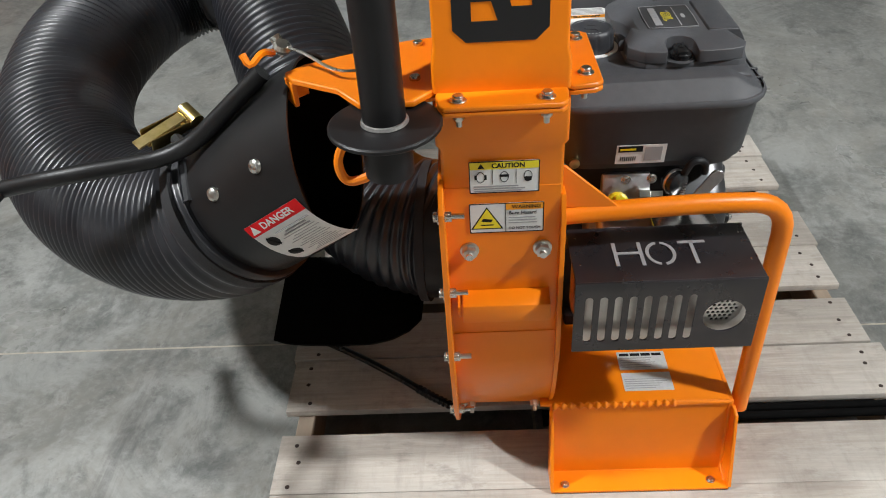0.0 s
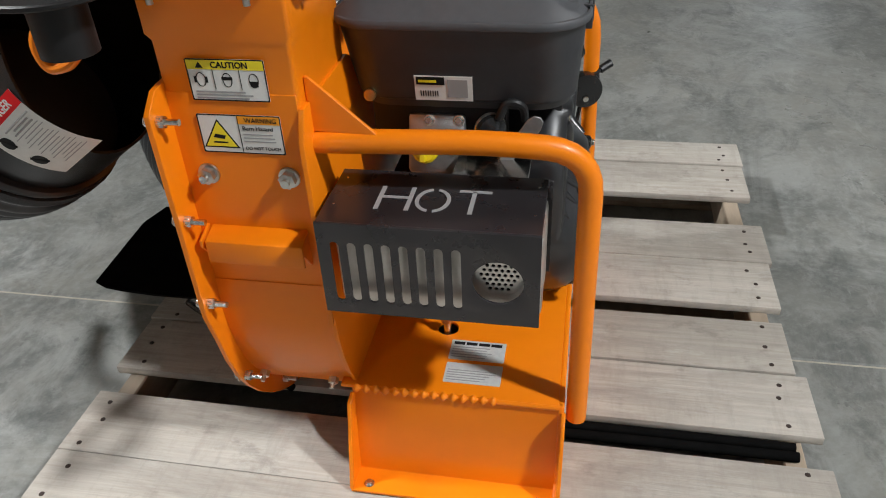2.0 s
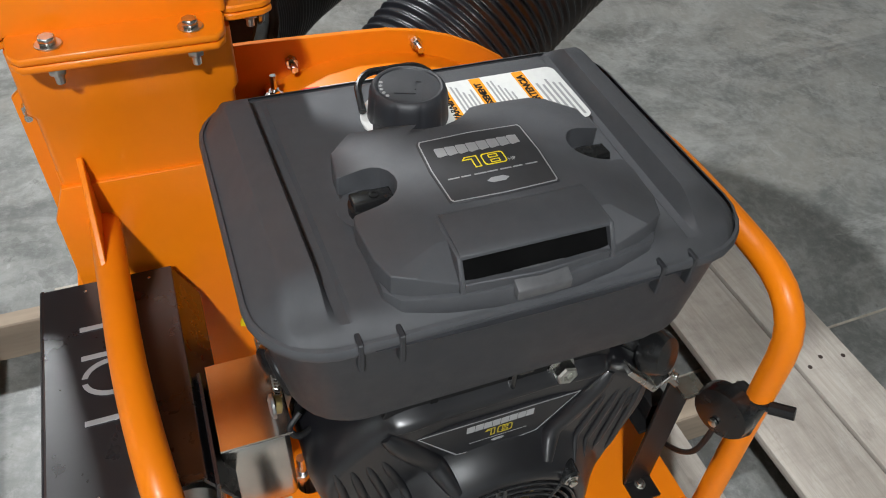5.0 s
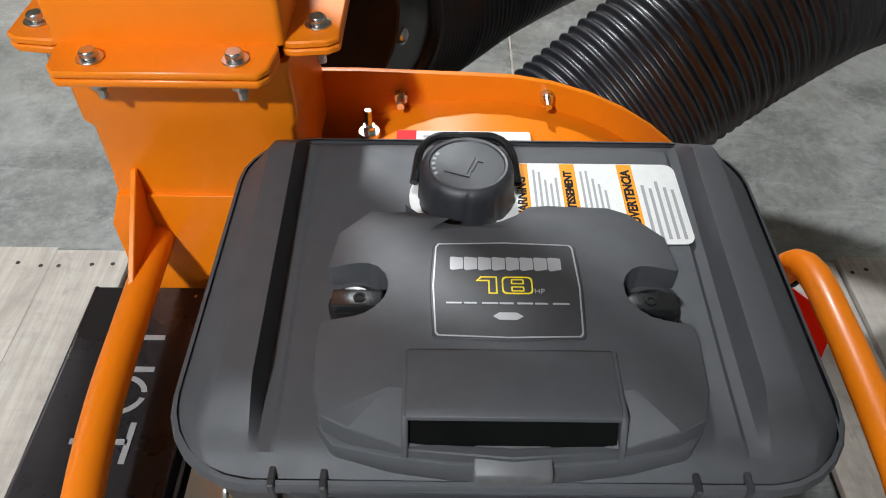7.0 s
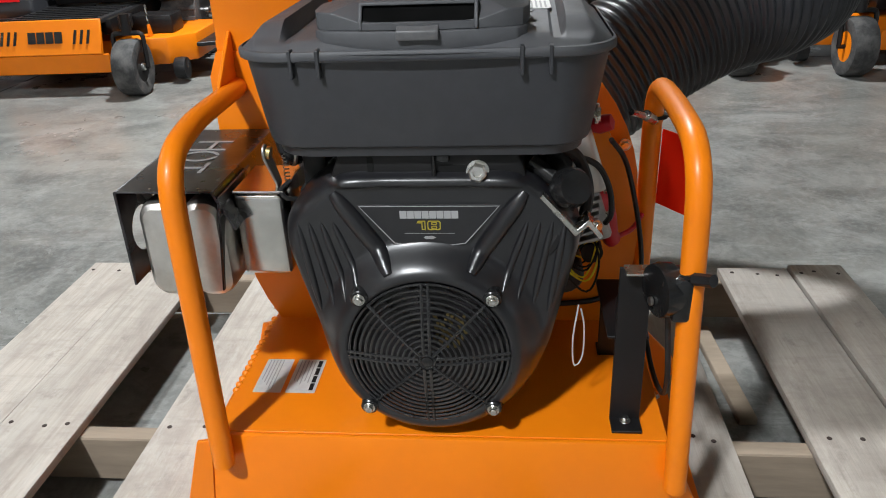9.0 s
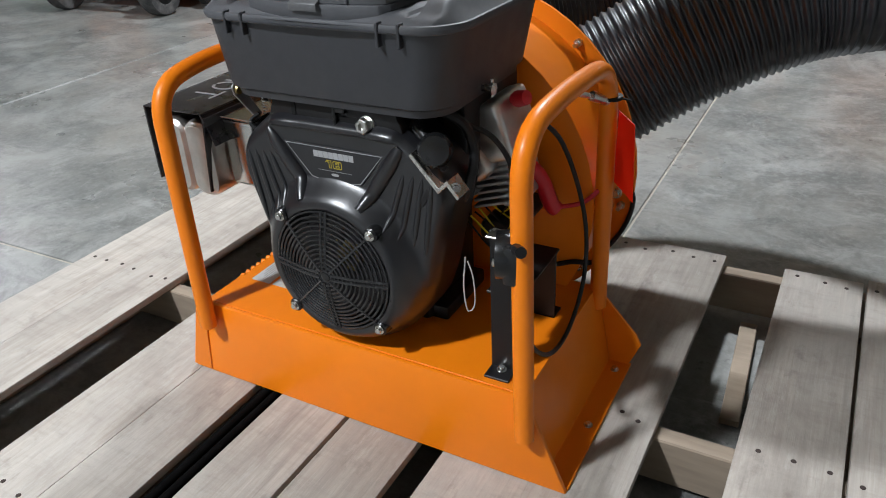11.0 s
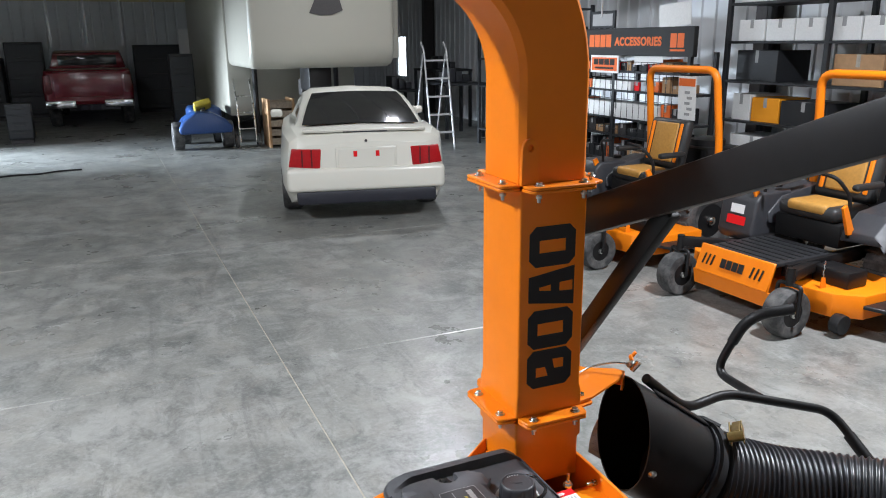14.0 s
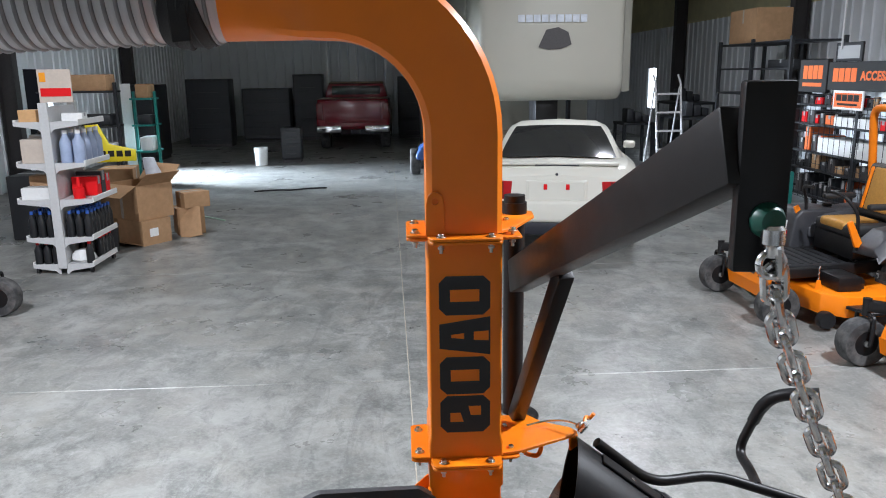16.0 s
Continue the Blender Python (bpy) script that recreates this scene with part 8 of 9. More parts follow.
def bottle(at, h, r, mat, cap_mat, label, group):
    t = thing("bottle", at, label, "bottle", group)
    part("body", lathe([(r * 0.95, 0), (r, 0.01), (r, h * 0.62), (r * 0.45, h * 0.82), (r * 0.4, h * 0.9)], at, (0, 0, 1), 14), mat, t)
    part("cap", lathe([(r * 0.46, h * 0.88), (r * 0.46, h)], at, (0, 0, 1), 12), cap_mat, t)
    return t


b1 = bottle((GX - 0.28, GY + 0.28, 0.38), 0.27, 0.04, BOTTLE_BLACK, BOTTLE_BLUE, "dark oil bottle with blue cap on a shelf", "bottles on the shelf")
b2 = bottle((GX - 0.26, GY + 0.28, 0.1), 0.23, 0.04, BOTTLE_BLACK, LABEL_RED, "dark oil bottle with red cap on a shelf", "bottles on the shelf")
for s in (-1, 1):
    for r_ in range(3):
        for k in range(7):
            if s > 0 or r_ or k:
                copy_thing(b1, Matrix.Translation((GX + s * (0.28 - r_ * 0.09), GY + 0.28 - k * 0.092, 0.38)))
            if (s > 0 or r_ or k) and not (s < 0 and k < 3):
                copy_thing(b2, Matrix.Translation((GX + s * (0.26 - r_ * 0.09), GY + 0.28 - k * 0.092, 0.1)))


def carton(x, y, z, w, d, h, rz, mat, label, group=""):
    t = thing("carton", (x, y, z), label, "box", group)
    part("box_body", turn(bevel(box(-w / 2, w / 2, -d / 2, d / 2, 0, h), 0.004, 1), Matrix.Translation((x, y, z)) @ Matrix.Rotation(radians(rz), 4, "Z")), mat, t)
    part("tape", turn(box(-w / 2 - 0.001, w / 2 + 0.001, -0.025, 0.025, -0.0 + h * 0.6, h + 0.001), Matrix.Translation((x, y, z)) @ Matrix.Rotation(radians(rz), 4, "Z")), JOINT if mat is CARDBOARD else GREY_INK, t)
    return t


for k in range(3):
    carton(GX - 0.2, GY + 0.02 - k * 0.12, 0.77, 0.26, 0.11, 0.2 + 0.04 * (k % 2), 0, (LABEL_RED, RACK_BLACK, LABEL_RED)[k], "small retail carton on a grey shelf", "cartons on the shelf")
    carton(GX + 0.2, GY + 0.2 - k * 0.2, 0.77, 0.3, 0.18, (0.12, 0.22, 0.2)[k], 0, (PAPER, CARDBOARD, CARDBOARD)[k], "small retail carton on a grey shelf", "cartons on the shelf")
    carton(GX + 0.17, GY + 0.22 - k * 0.2, 1.14, 0.24, 0.16, 0.24 + 0.03 * k, 0, (CARD_CREAM, PAPER, RACK_BLACK)[k], "pale carton on a grey shelf", "packs on the shelf")
carton(GX - 0.2, GY + 0.12, 1.55, 0.2, 0.16, 0.08, 4, PAPER, "flat white carton on the top shelf")
carton(GX + 0.18, GY + 0.2, 1.55, 0.18, 0.2, 0.12, -3, CARD_ORANGE, "small pale orange carton on the top shelf")
for r_ in range(2):
    for k in range(4):
        bottle((GX - 0.26 + r_ * 0.13, GY + 0.24 - k * 0.15, 1.14), 0.33, 0.058, JUG_BLUE, PAPER, "translucent pale blue jug with white cap on a shelf", "jugs on the shelf")


def along(at, u, v, a0, a1, b0, b1, z0, z1):
    """A box laid along two level directions from a corner."""
    m = Matrix(((u[0], v[0], 0, at[0]), (u[1], v[1], 0, at[1]), (0, 0, 1, 0), (0, 0, 0, 1)))
    return turn(box(a0, a1, b0, b1, z0, z1), m)


CU, CV = Vector((0.82, -0.57)).normalized(), Vector((-0.57, -0.82)).normalized()
low = thing("open_carton", (3.3, -7.4, 0), "torn brown cardboard box with loose packing on the floor", "box")
lc = (3.27, -7.09)
part("side_panel", along(lc, CU, CV, 0, 0.46, 0, 0.008, 0, 0.3), CARDBOARD, low)
part("side_panel", along(lc, CU, CV, 0, 0.46, 0.4, 0.408, 0, 0.3), CARDBOARD, low)
part("side_panel", along(lc, CU, CV, 0, 0.008, 0.008, 0.4, 0, 0.3), CARDBOARD, low)
part("side_panel", along(lc, CU, CV, 0.452, 0.46, 0.008, 0.4, 0, 0.3), CARDBOARD, low)
part("bottom", along(lc, CU, CV, 0.008, 0.452, 0.008, 0.4, 0, 0.008), CARDBOARD, low)
part("top", along(lc, CU, CV, 0.008, 0.452, 0.008, 0.4, 0.292, 0.3), CARDBOARD, low)
part("label", along(lc, CU, CV, -0.002, -0.0005, 0.1, 0.22, 0.1, 0.2), PAPER, low)
part("flap", turn(box(0.02, 0.44, 0, 0.006, 0, 0.17), Matrix(((CU[0], CV[0], 0, lc[0]), (CU[1], CV[1], 0, lc[1]), (0, 0, 1, 0.0), (0, 0, 0, 1))) @ Matrix.Translation((0, -0.002, 0.012)) @ Matrix.Rotation(radians(72), 4, "X")), CARDBOARD, low)
big = thing("open_carton", (3.42, -7.5, 0.3), "large open brown cardboard box with flaps up", "box")
bc = (3.31, -7.13)
part("side_panel", along(bc, CU, CV, 0, 0.62, 0, 0.008, 0.301, 0.72), CARDBOARD, big)
part("side_panel", along(bc, CU, CV, 0, 0.62, 0.5, 0.508, 0.301, 0.72), CARDBOARD, big)
part("side_panel", along(bc, CU, CV, 0, 0.008, 0.008, 0.5, 0.301, 0.72), CARDBOARD, big)
part("side_panel", along(bc, CU, CV, 0.612, 0.62, 0.008, 0.5, 0.301, 0.72), CARDBOARD, big)
part("bottom", along(bc, CU, CV, 0.008, 0.612, 0.008, 0.5, 0.301, 0.31), CARDBOARD, big)
bm4 = Matrix(((CU[0], CV[0], 0, bc[0]), (CU[1], CV[1], 0, bc[1]), (0, 0, 1, 0.718), (0, 0, 0, 1)))
part("flap", turn(box(-0.24, 0.0, 0.01, 0.49, 0, 0.006), bm4 @ Matrix.Rotation(radians(38), 4, "Y")), CARDBOARD, big)
part("flap", turn(box(0.01, 0.61, -0.25, 0.0, 0, 0.006), bm4 @ Matrix.Rotation(radians(28), 4, "X")), CARDBOARD, big)
part("flap", turn(box(0.01, 0.61, 0.0, 0.25, 0, 0.006), bm4 @ Matrix.Translation((0, 0.508, 0)) @ Matrix.Rotation(radians(50), 4, "X")), CARDBOARD, big)
part("tape", along(bc, CU, CV, 0.28, 0.33, -0.0015, -0.0003, 0.31, 0.71), JOINT, big)
carton(2.95, -7.92, 0.0, 0.34, 0.32, 0.34, 25, CARDBOARD, "small brown cardboard box on the floor")
carton(2.88, -7.92, 0.341, 0.34, 0.27, 0.2, 38, CARDBOARD, "brown cardboard box stacked on another")
carton(3.85, -8.13, 0.0, 0.42, 0.42, 0.84, 8, CARDBOARD, "tall brown cardboard box on the floor")
lean = thing("cardboard_sheet", (2.85, -7.6, 0), "loose cardboard sheet leaning on a box", "cardboard")
part("panel", turn(box(-0.14, 0.14, -0.004, 0.004, 0, 0.4), Matrix.Translation((2.84, -7.58, 0.003)) @ Matrix.Rotation(radians(-12), 4, "Z") @ Matrix.Rotation(radians(28), 4, "X") @ Matrix.Rotation(radians(14), 4, "Y")), CARDBOARD, lean)
stick = thing("plastic_rod", (2.88, -8.84, 0), "thin pale green plastic rod on the floor", "rod")
part("rod_body", rod((3.11, -9.06, 0.013), (2.66, -8.62, 0.013), 0.012, 10), PALE_GREEN, stick)
bin_ = thing("waste_bin", (3.58, -6.9, 0), "dark plastic bin on the floor", "bin")
part("bin_body", lathe([(0.08, 0.0), (0.1, 0.3), (0.106, 0.3), (0.106, 0.315), (0.094, 0.315), (0.075, 0.01)], (3.58, -6.9, 0), (0, 0, 1), 20), RACK_BLACK, bin_)
sack = thing("plastic_sack", (GX - 0.16, GY + 0.2, 0.1), "crumpled white plastic sack on the bottom shelf", "sack")
part("sack_body", loft([[(GX - 0.16 + 0.12 * w * math.cos(2 * math.pi * k / 16) * (1 + 0.12 * math.sin(3 * k + 9 * w)), GY + 0.2 + 0.1 * w * math.sin(2 * math.pi * k / 16) * (1 + 0.1 * math.sin(2 * k)), z) for k in range(16)] for w, z in ((0.7, 0.101), (1.0, 0.13), (0.95, 0.17), (0.6, 0.215), (0.2, 0.235))]), PAPER, sack)
carton(4.6, -7.95, 0.0, 0.9, 0.6, 0.8, 0, RACK_BLACK, "dark crate behind the shelf")
sign_y = thing("yellow_sign", (3.9, -8.5, 0), "bent yellow display board with black print", "sign")
part("board", prism([(3.74, 0.88), (3.74, 1.03), (4.08, 1.11), (4.2, 1.37), (4.38, 1.36), (4.3, 0.86)], "y", -8.52, -8.49, 0.006, 2), LABEL_YELLOW, sign_y)
part("post", rod((4.0, -8.54, 0), (4.0, -8.54, 1.0), 0.02, 10), RACK_BLACK, sign_y)
part("print_bars", join(*[box(3.8 + k * 0.11, 3.88 + k * 0.11, -8.489, -8.486, 0.94, 1.02) for k in range(4)]), DECAL_BLACK, sign_y)
white = thing("white_board", (5.24, -12.65, 0), "tall white board standing by the wall", "board")
part("board", turn(box(-0.09, 0.09, -0.015, 0.015, 0.0, 1.86, 0.004, 1), Matrix.Translation((5.24, -12.65, 0)) @ Matrix.Rotation(radians(20), 4, "Z")), PAPER, white)
for x, y, w, h, mt, lb in ((5.2, -10.5, 1.1, 1.9, RACK_BLACK, "dark display cabinet by the wall"), (4.86, -12.5, 0.38, 1.72, TEAL, "teal display stand by the wall"), (5.9, -8.0, 0.8, 1.6, TRUCK_RED, "red frame of equipment by the wall"), (6.3, -5.6, 0.9, 1.3, RACK_BLACK, "dark parts stand by the wall"), (4.9, -5.5, 0.5, 1.5, TRUCK_RED, "red parts stand on the shop floor")):
    st = thing("display_stand", (x, y, 0), lb, "stand")
    for sx in (-1, 1):
        part("upright", box(x + sx * w / 2 - 0.02, x + sx * w / 2 + 0.02, y - 0.03, y + 0.03, 0, h), mt, st)
    for k in range(4):
        z = 0.15 + k * (h - 0.2) / 3.2
        part("shelf_board", box(x - w / 2, x + w / 2, y - 0.25, y + 0.25, z, z + 0.03, 0.003, 1), mt, st)
        part("stock", bevel(box(x - w / 2 + 0.05, x + w / 2 - 0.1, y - 0.2, y + 0.2, z + 0.0305, z + 0.2 + 0.08 * (k % 2)), 0.02), (RACK_BLACK, PAPER, RACK_BLACK, CARDBOARD)[k], st)

# ---- racks along the west side ----
def rack(name, x0, x1, y0, y1, levels, h, label, mat=RACK_BLACK):
    r = thing(name, ((x0 + x1) / 2, (y0 + y1) / 2, 0), label, "rack")
    n = max(1, round((y1 - y0) / 1.5))
    for k in range(n + 1):
        y = y0 + (y1 - y0) * k / n
        for x in (x0, x1):
            part("upright", box(x - 0.025, x + 0.025, y - 0.03, y + 0.03, 0, h, 0.003, 1), mat, r)
    for z in levels:
        part("shelf_board", box(x0 - 0.02, x1 + 0.02, y0, y1, z - 0.03, z, 0.003, 1), mat, r)
    return r


acc = rack("display_rack", -5.95, -5.55, -8.9, -5.87, (0.25, 0.62, 0.86, 1.24, 1.5), 1.75, "black accessory display rack with a header sign")
sg = part("header_sign", box(-5.57, -5.5, -8.08, -5.78, 1.7, 2.06, 0.006, 1), SIGN_BLACK, acc, "black header board with orange lettering")
m = plane((-5.4985, -6.93, 1.88), (0, 1, 0), (0, 0, 1))
part("lettering", words("ACCESSORIES", 0.15, m @ Matrix.Translation((0.07, 0.0, 0)), 0.002, 0.006, 1.08), SIGN_ORANGE, sg)
for off, k0, n in ((-1.03, 0.135, 4), (0.73, 0.135, 2)):
    part("brand_bar", join(*[flat(m, off + k * k0, off + k * k0 + k0 * 0.86, -0.07, 0.1, 0, 0.002) for k in range(n)], *([flat(m, off, off + n * k0, -0.115, -0.09, 0, 0.002)] if n == 2 else [])), SIGN_ORANGE, sg)
sg2 = part("side_sign", box(-5.57, -5.505, -8.82, -8.12, 1.66, 2.1, 0.006, 1), SIGN_BLACK, acc, "small black board with orange print")
part("brand_bar", join(*[box(-5.505, -5.502, -8.72 + k * 0.128, -8.61 + k * 0.128, 1.84, 2.02) for k in range(4)], box(-5.505, -5.502, -8.72, -8.23, 1.74, 1.79)), SIGN_ORANGE, sg2)
fl = part("brand_flag", box(-5.52, -5.5, -7.91, -7.25, 1.46, 1.7, 0.004, 1), PAPER, acc, "orange flag with a white border")
part("flag_fill", box(-5.5, -5.498, -7.88, -7.28, 1.49, 1.67), SIGN_ORANGE, fl)
part("brand_bar", join(*[box(-5.498, -5.495, -7.83 + k * 0.128, -7.72 + k * 0.128, 1.57, 1.65) for k in range(4)], box(-5.498, -5.495, -7.8, -7.36, 1.515, 1.54)), DECAL_BLACK, fl)
for y0, y1, z0, z1, nm, lb in ((-6.92, -6.34, 1.6, 1.73, "hang_card", "white hanging card"), (-6.45, -5.87, 2.062, 2.34, "top_card", "white card standing on the header")):
    part(nm, turn(box(-0.004, 0.004, -(y1 - y0) / 2, (y1 - y0) / 2, 0, z1 - z0), Matrix.Translation((-5.52, (y0 + y1) / 2, z0)) @ Matrix.Rotation(radians(4), 4, "X")), PAPER, acc, lb)
fr2 = part("picture_frame", box(-5.56, -5.53, -8.0, -7.42, 2.062, 2.3, 0.006, 1), RACK_BLACK, acc, "dark framed picture on the header")
part("picture", box(-5.53, -5.528, -7.95, -7.47, 2.1, 2.26), GREY_INK, fr2)
for y in [-8.85 + 0.13 * k for k in range(23)]:
    part("grid_wire", rod((-5.515, y, 0.2), (-5.515, y, 1.62), 0.004, 5), RACK_BLACK, acc)
for z in (0.2, 0.45, 0.7, 1.12, 1.42, 1.62):
    part("grid_wire", rod((-5.515, -8.88, z), (-5.515, -5.9, z), 0.004, 5), RACK_BLACK, acc)
rng = random.Random(5)
mats = [RACK_BLACK, RACK_BLACK, SIGN_ORANGE, RACK_BLACK, BEAM, CARDBOARD, RACK_BLACK, PLASTIC, LABEL_RED, RACK_BLACK, CLEAR_PLASTIC, BEAM]
for z, hmax in ((0.25, 0.3), (0.62, 0.2), (0.86, 0.32), (1.24, 0.2), (1.5, 0.16)):
    y = -8.8
    while y < -6.1:
        if z == 0.86 and -8.3 < y < -6.4:
            y = -6.4
            continue
        if z == 1.24 and -7.95 < y < -6.98:
            y = -6.98
            continue
        w = rng.uniform(0.07, 0.2)
        h = rng.uniform(0.4, 1.0) * hmax
        carton(-5.75, y + w / 2, z, 0.34, w * 0.95, h, 0, rng.choice(mats), "boxed spare part on the display rack", "boxed parts on the rack")
        y += w + rng.uniform(0.005, 0.05)
carton(-5.72, -7.32, 0.86, 0.36, 1.85, 0.2, 0, PAPER, "long white carton on the display rack")
carton(-5.7, -7.44, 1.24, 0.34, 0.9, 0.12, 0, PAPER, "flat white carton on the display rack")
rack("storage_rack", -6.7, -6.05, -5.8, 1.4, (0.35, 0.95, 1.42, 1.88, 2.32), 2.5, "tall black storage rack along the ribbed wall")
for z, hi in ((0.35, 0.45), (0.95, 0.38), (1.42, 0.38), (1.88, 0.24), (2.32, 0.2)):
    y = -5.7
    while y < 1.2:
        w = 0.42 if z > 1.8 else rng.uniform(0.3, 0.75)
        if z > 1.8 or rng.random() < 0.86:
            mt = PAPER if z > 1.8 else rng.choice([RACK_BLACK, CARDBOARD, PAPER, LABEL_ORANGE, CLEAR_PLASTIC, RACK_BLACK])
            carton(-6.35, y + w / 2, z, 0.5, w * 0.94, hi * (1.0 if z > 1.8 else rng.uniform(0.6, 1.0)), rng.uniform(-2, 2), mt, "stock carton on the tall rack", "cartons on the tall rack")
        y += w
carton(-6.35, -5.2, 2.53, 0.45, 0.6, 0.4, 4, CARDBOARD, "brown cardboard box on top of a tall rack")
rack("cantilever_rack", -6.3, -5.5, -11.6, -9.1, (0.3, 1.1, 1.6, 2.0, 2.4), 2.45, "black shelf rack with long arms")
carton(-5.9, -11.0, 2.4, 0.6, 1.0, 0.55, 0, CARDBOARD, "large brown box on the black rack")
for k, z in enumerate((1.1, 1.6, 2.0)):
    carton(-5.9, -10.6 + 0.5 * k, z, 0.6, 0.8, 0.12, 0, RACK_BLACK, "flat dark panel on the black rack", "panels on the black rack")
cart = thing("tool_cart", (-4.5, -7.6, 0), "teal steel tool cart on castors", "cart")
part("bin", bevel(box(-4.75, -4.25, -7.9, -7.3, 0.3, 0.72), 0.015), TEAL, cart)
part("lower_bin", bevel(box(-4.75, -4.25, -7.9, -7.3, 0.1, 0.28), 0.01), PLASTIC, cart)
for x in (-4.7, -4.3):
    for y in (-7.85, -7.35):
        part("castor", lathe([(0.02, -0.015), (0.05, -0.015), (0.05, 0.015), (0.02, 0.015)], (x, y, 0.05), (1, 0, 0), 12), RUBBER, cart)
blow = thing("backpack_blower", (-4.5, -7.6, 0.72), "cream and black backpack blower on a teal cart", "blower")
part("shell", bevel(box(-4.62, -4.4, -7.75, -7.5, 0.72, 1.05), 0.05, 3), CAMPER_WHITE, blow)
part("engine_case", bevel(box(-4.6, -4.42, -7.52, -7.3, 0.74, 1.12), 0.06, 3), PLASTIC, blow)
part("tube", pipe([(-4.5, -7.5, 1.05), (-4.45, -7.2, 1.2), (-4.3, -7.0, 0.95)], 0.05, 0.1, 12), PLASTIC, blow)
ladder = thing("stepladder", (-4.6, -11.5, 0), "grey aluminium stepladder by the wall", "ladder")
for x in (-4.8, -4.35):
    part("stile", pipe([(x, -11.2, 0), (x, -11.55, 1.75), (x, -11.7, 1.9)], 0.018, 0.05, 8), SHELF_GREY, ladder)
    part("rear_leg", rod((x, -12.1, 0), (x, -11.6, 1.7), 0.015, 8), SHELF_GREY, ladder)
for k in range(5):
    part("rung", box(-4.8, -4.35, -11.3 - k * 0.07, -11.2 - k * 0.07, 0.28 + k * 0.32, 0.31 + k * 0.32), SHELF_GREY, ladder)
for k, (x, y, w, d, h) in enumerate(((-5.6, -13.0, 0.9, 1.2, 1.1), (-6.2, -15.0, 0.9, 1.4, 1.3), (-4.9, -14.5, 0.7, 0.8, 0.9))):
    wb = thing("workbench", (x, y, 0), "dark cluttered workbench near the window", "bench", "workbenches near the window")
    part("top", bevel(box(x - w / 2, x + w / 2, y - d / 2, y + d / 2, h - 0.05, h), 0.01), RACK_BLACK, wb)
    for sx in (-1, 1):
        for sy in (-1, 1):
            part("leg", box(x + sx * (w / 2 - 0.04) - 0.03, x + sx * (w / 2 - 0.04) + 0.03, y + sy * (d / 2 - 0.05) - 0.03, y + sy * (d / 2 - 0.05) + 0.03, 0, h - 0.05), RACK_BLACK, wb)
    part("stock", join(*[bevel(box(x - 0.3 + 0.2 * j, x - 0.16 + 0.2 * j, y - 0.3 + 0.1 * j, y + 0.1 + 0.1 * j, h + 0.0005, h + 0.15 + 0.07 * j), 0.02) for j in range(3)]), PLASTIC, wb)

# ---- clutter at the far end and under the roof ----
heater = thing("unit_heater", (-5.3, -7.9, 3.35), "dark gas unit heater hung under the roof", "heater")
part("housing", bevel(box(-5.7, -4.95, -8.9, -8.1, 3.45, 4.0), 0.02), BEAM, heater)
for k in range(7):
    part("louver", turn(box(-0.005, 0.03, -0.36, 0.36, -0.004, 0.004), Matrix.Translation((-4.95, -8.5, 3.52 + k * 0.065)) @ Matrix.Rotation(radians(35), 4, "Y")), RACK_BLACK, heater)
part("flue", pipe([(-5.3, -8.1, 3.7), (-5.2, -7.2, 3.5), (-5.0, -6.4, 3.42)], 0.06, 0.15, 14), BEAM, heater)
part("gas_pipe", pipe([(-5.0, -8.1, 3.5), (-5.0, -6.97, 3.28), (-5.0, -6.97, 2.2)], 0.012, 0.05, 8), SHELF_GREY, heater)
for x, y in ((-5.6, -8.8), (-5.6, -8.2), (-5.05, -8.8), (-5.05, -8.2)):
    part("hanging_rod", rod((x, y, 3.98), (x, y, RIDGE - (RIDGE - EAVE) * abs(x - xm) / (X1 - xm) + 0.02), 0.007, 6), BEAM, heater)

crates = thing("crate_stack", (-1.95, -13.1, 0), "stack of slatted brown wooden crates on the floor", "crates")
for k in range(5):
    for j, yy in enumerate((-13.35, -13.1, -12.85)):
        part("slat", box(-2.2, -1.7, yy - 0.03, yy + 0.03, 0.05 + k * 0.17, 0.17 + k * 0.17, 0.004, 1), WOOD_DARK, crates)
for x in (-2.18, -1.72):
    part("corner_post", box(x - 0.025, x + 0.025, -13.4, -12.8, 0.0, 0.9, 0.004, 1), CARDBOARD, crates)
truck2 = thing("hand_truck", (-1.35, -13.2, 0), "grey tubular hand truck leaning at the far end", "hand truck")
for x in (-1.5, -1.2):
    part("rail", pipe([(x, -13.05, 0.1), (x, -13.25, 0.9), (x, -13.5, 1.25)], 0.016, 0.06, 8), STEEL, truck2)
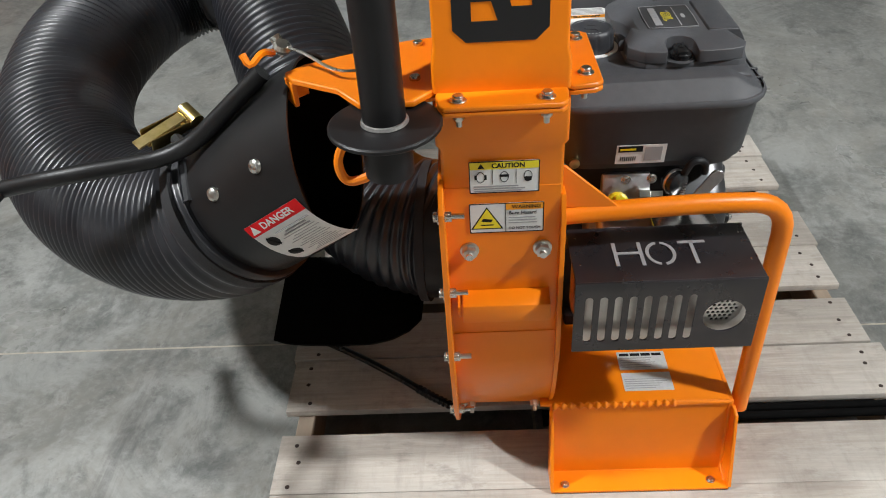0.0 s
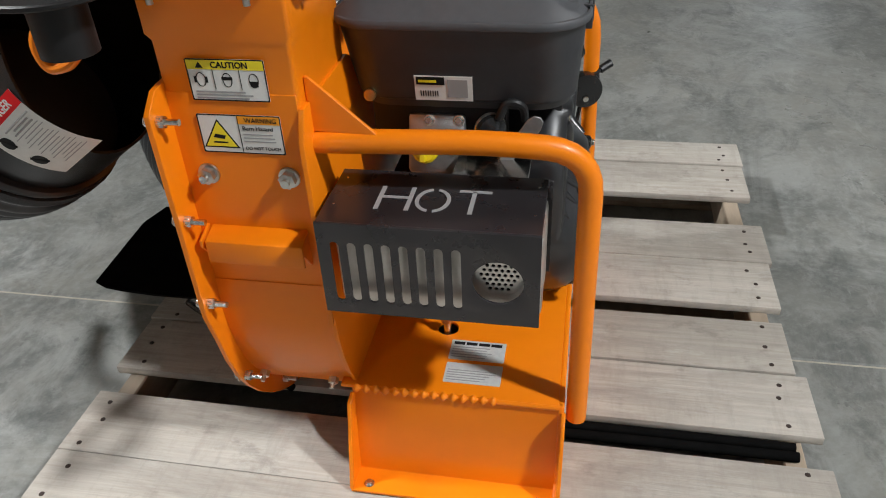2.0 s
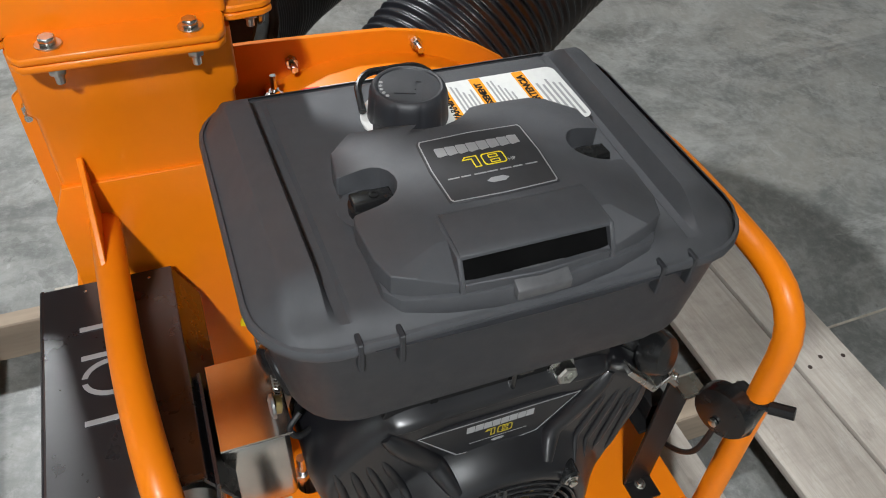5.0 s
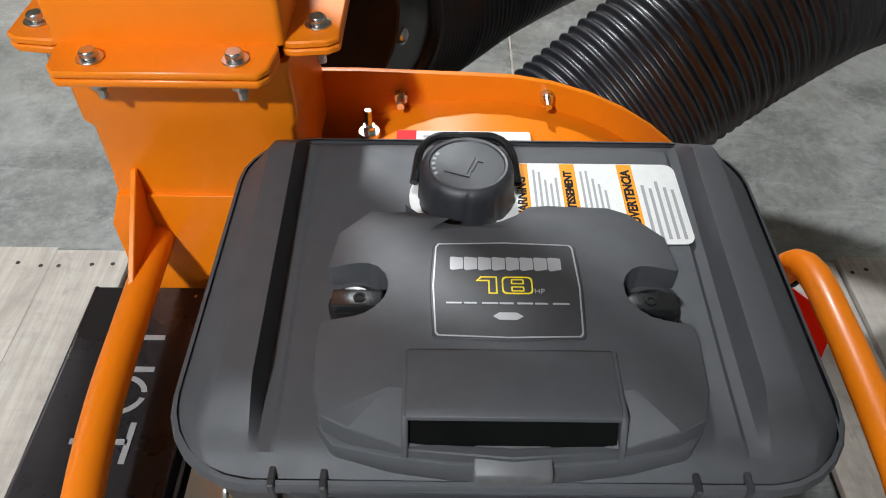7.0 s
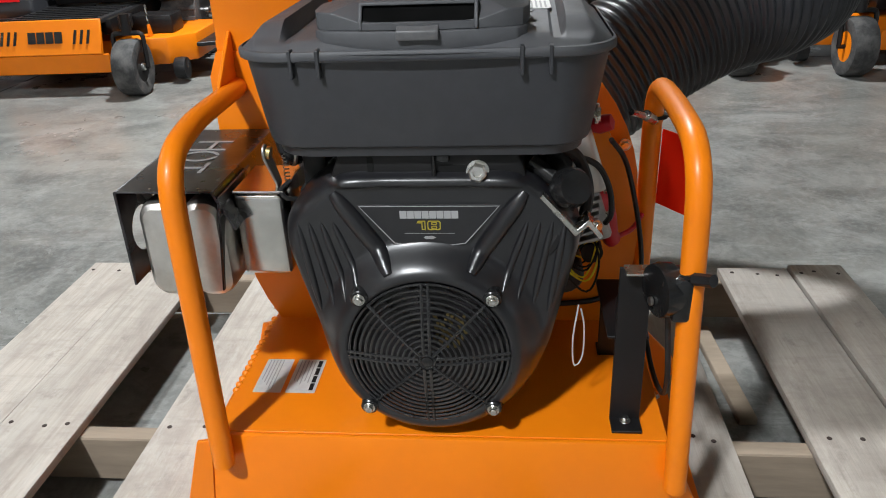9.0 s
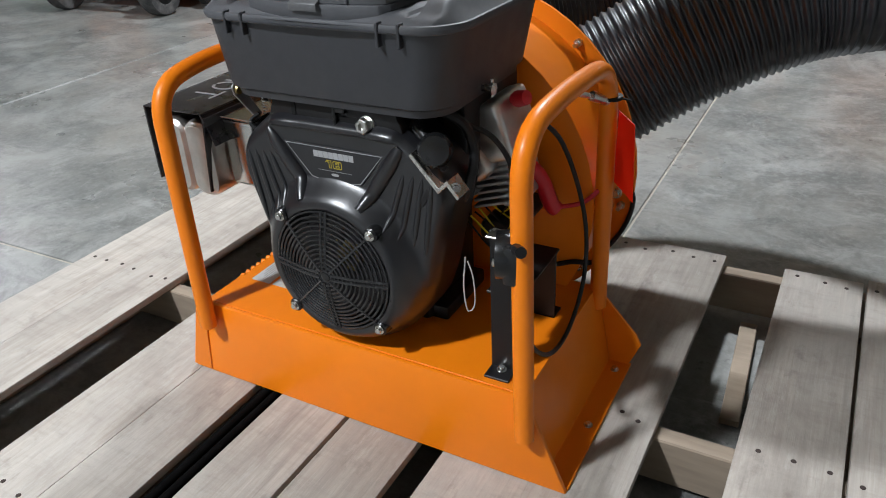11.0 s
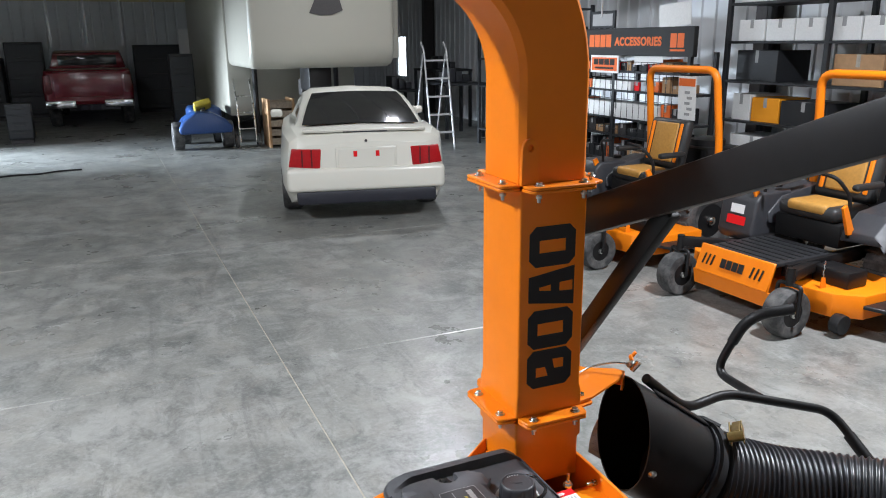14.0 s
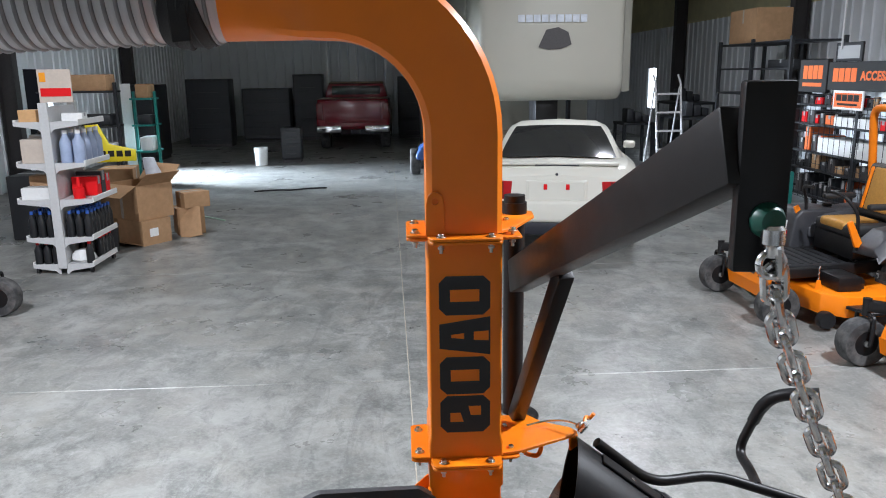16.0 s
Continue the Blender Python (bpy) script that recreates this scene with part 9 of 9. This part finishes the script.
for z, y in ((0.35, -13.11), (0.65, -13.19), (0.95, -13.28)):
    part("cross_bar", rod((-1.5, y, z), (-1.2, y, z), 0.013, 8), STEEL, truck2)
part("toe_plate", box(-1.52, -1.18, -13.05, -12.85, 0.005, 0.02, 0.002, 1), STEEL, truck2)
for x in (-1.56, -1.14):
    wheel("tyre", (0, 0, 0), 0.13, 0.06, truck2, STEEL)
    truck2.children[-1].matrix_basis = Matrix.Translation(-Vector(truck2.location)) @ Matrix.Translation((x, -13.12, 0.13)) @ Matrix.Rotation(radians(90), 4, "Z") @ Matrix.Translation(Vector(truck2.location))
grinder = thing("bench_grinder_stand", (-2.55, -12.9, 0), "dark machine on a pedestal stand", "machine")
part("pedestal", bevel(box(-2.62, -2.48, -12.97, -12.83, 0.0, 0.95), 0.01), RACK_BLACK, grinder)
part("machine_head", bevel(box(-2.75, -2.35, -13.05, -12.75, 0.95, 1.25), 0.03), BEAM, grinder)
floor_hose = thing("air_hose", (2.1, -11.45, 0), "dark rubber air hose lying on the concrete floor", "hose")
part("tube", sweep(spline([(2.75, -11.3, 0.012), (2.4, -11.42, 0.012), (2.1, -11.4, 0.012), (1.85, -11.55, 0.012), (1.5, -11.58, 0.012)], 0.05), 0.012, 8), RUBBER, floor_hose)
bag = thing("cloth_bag", (3.2, -7.5, 0.42), "crumpled pale bag standing in an open box", "bag")
part("bag_body", loft([[(3.12 + 0.11 * (1 - abs(f - 0.5) * 0.9) * math.cos(2 * math.pi * k / 14) * (1 + 0.18 * math.sin(3 * k + 5 * f)) + 0.14 * f, -7.52 + 0.09 * (1 - abs(f - 0.5)) * math.sin(2 * math.pi * k / 14), 0.4 + 0.62 * f) for k in range(14)] for f in (0.0, 0.2, 0.45, 0.7, 0.9, 1.0)]), CLEAR_PLASTIC, bag)
funnel = thing("funnel", (GX - 0.2, GY + 0.2, 0.77), "red plastic funnel upside down on a grey shelf", "funnel")
part("cone", lathe([(0.055, 0.0), (0.055, 0.1), (0.022, 0.12), (0.016, 0.22)], (GX - 0.2, GY + 0.22, 0.77), (0, 0, 1), 20), LABEL_RED, funnel)
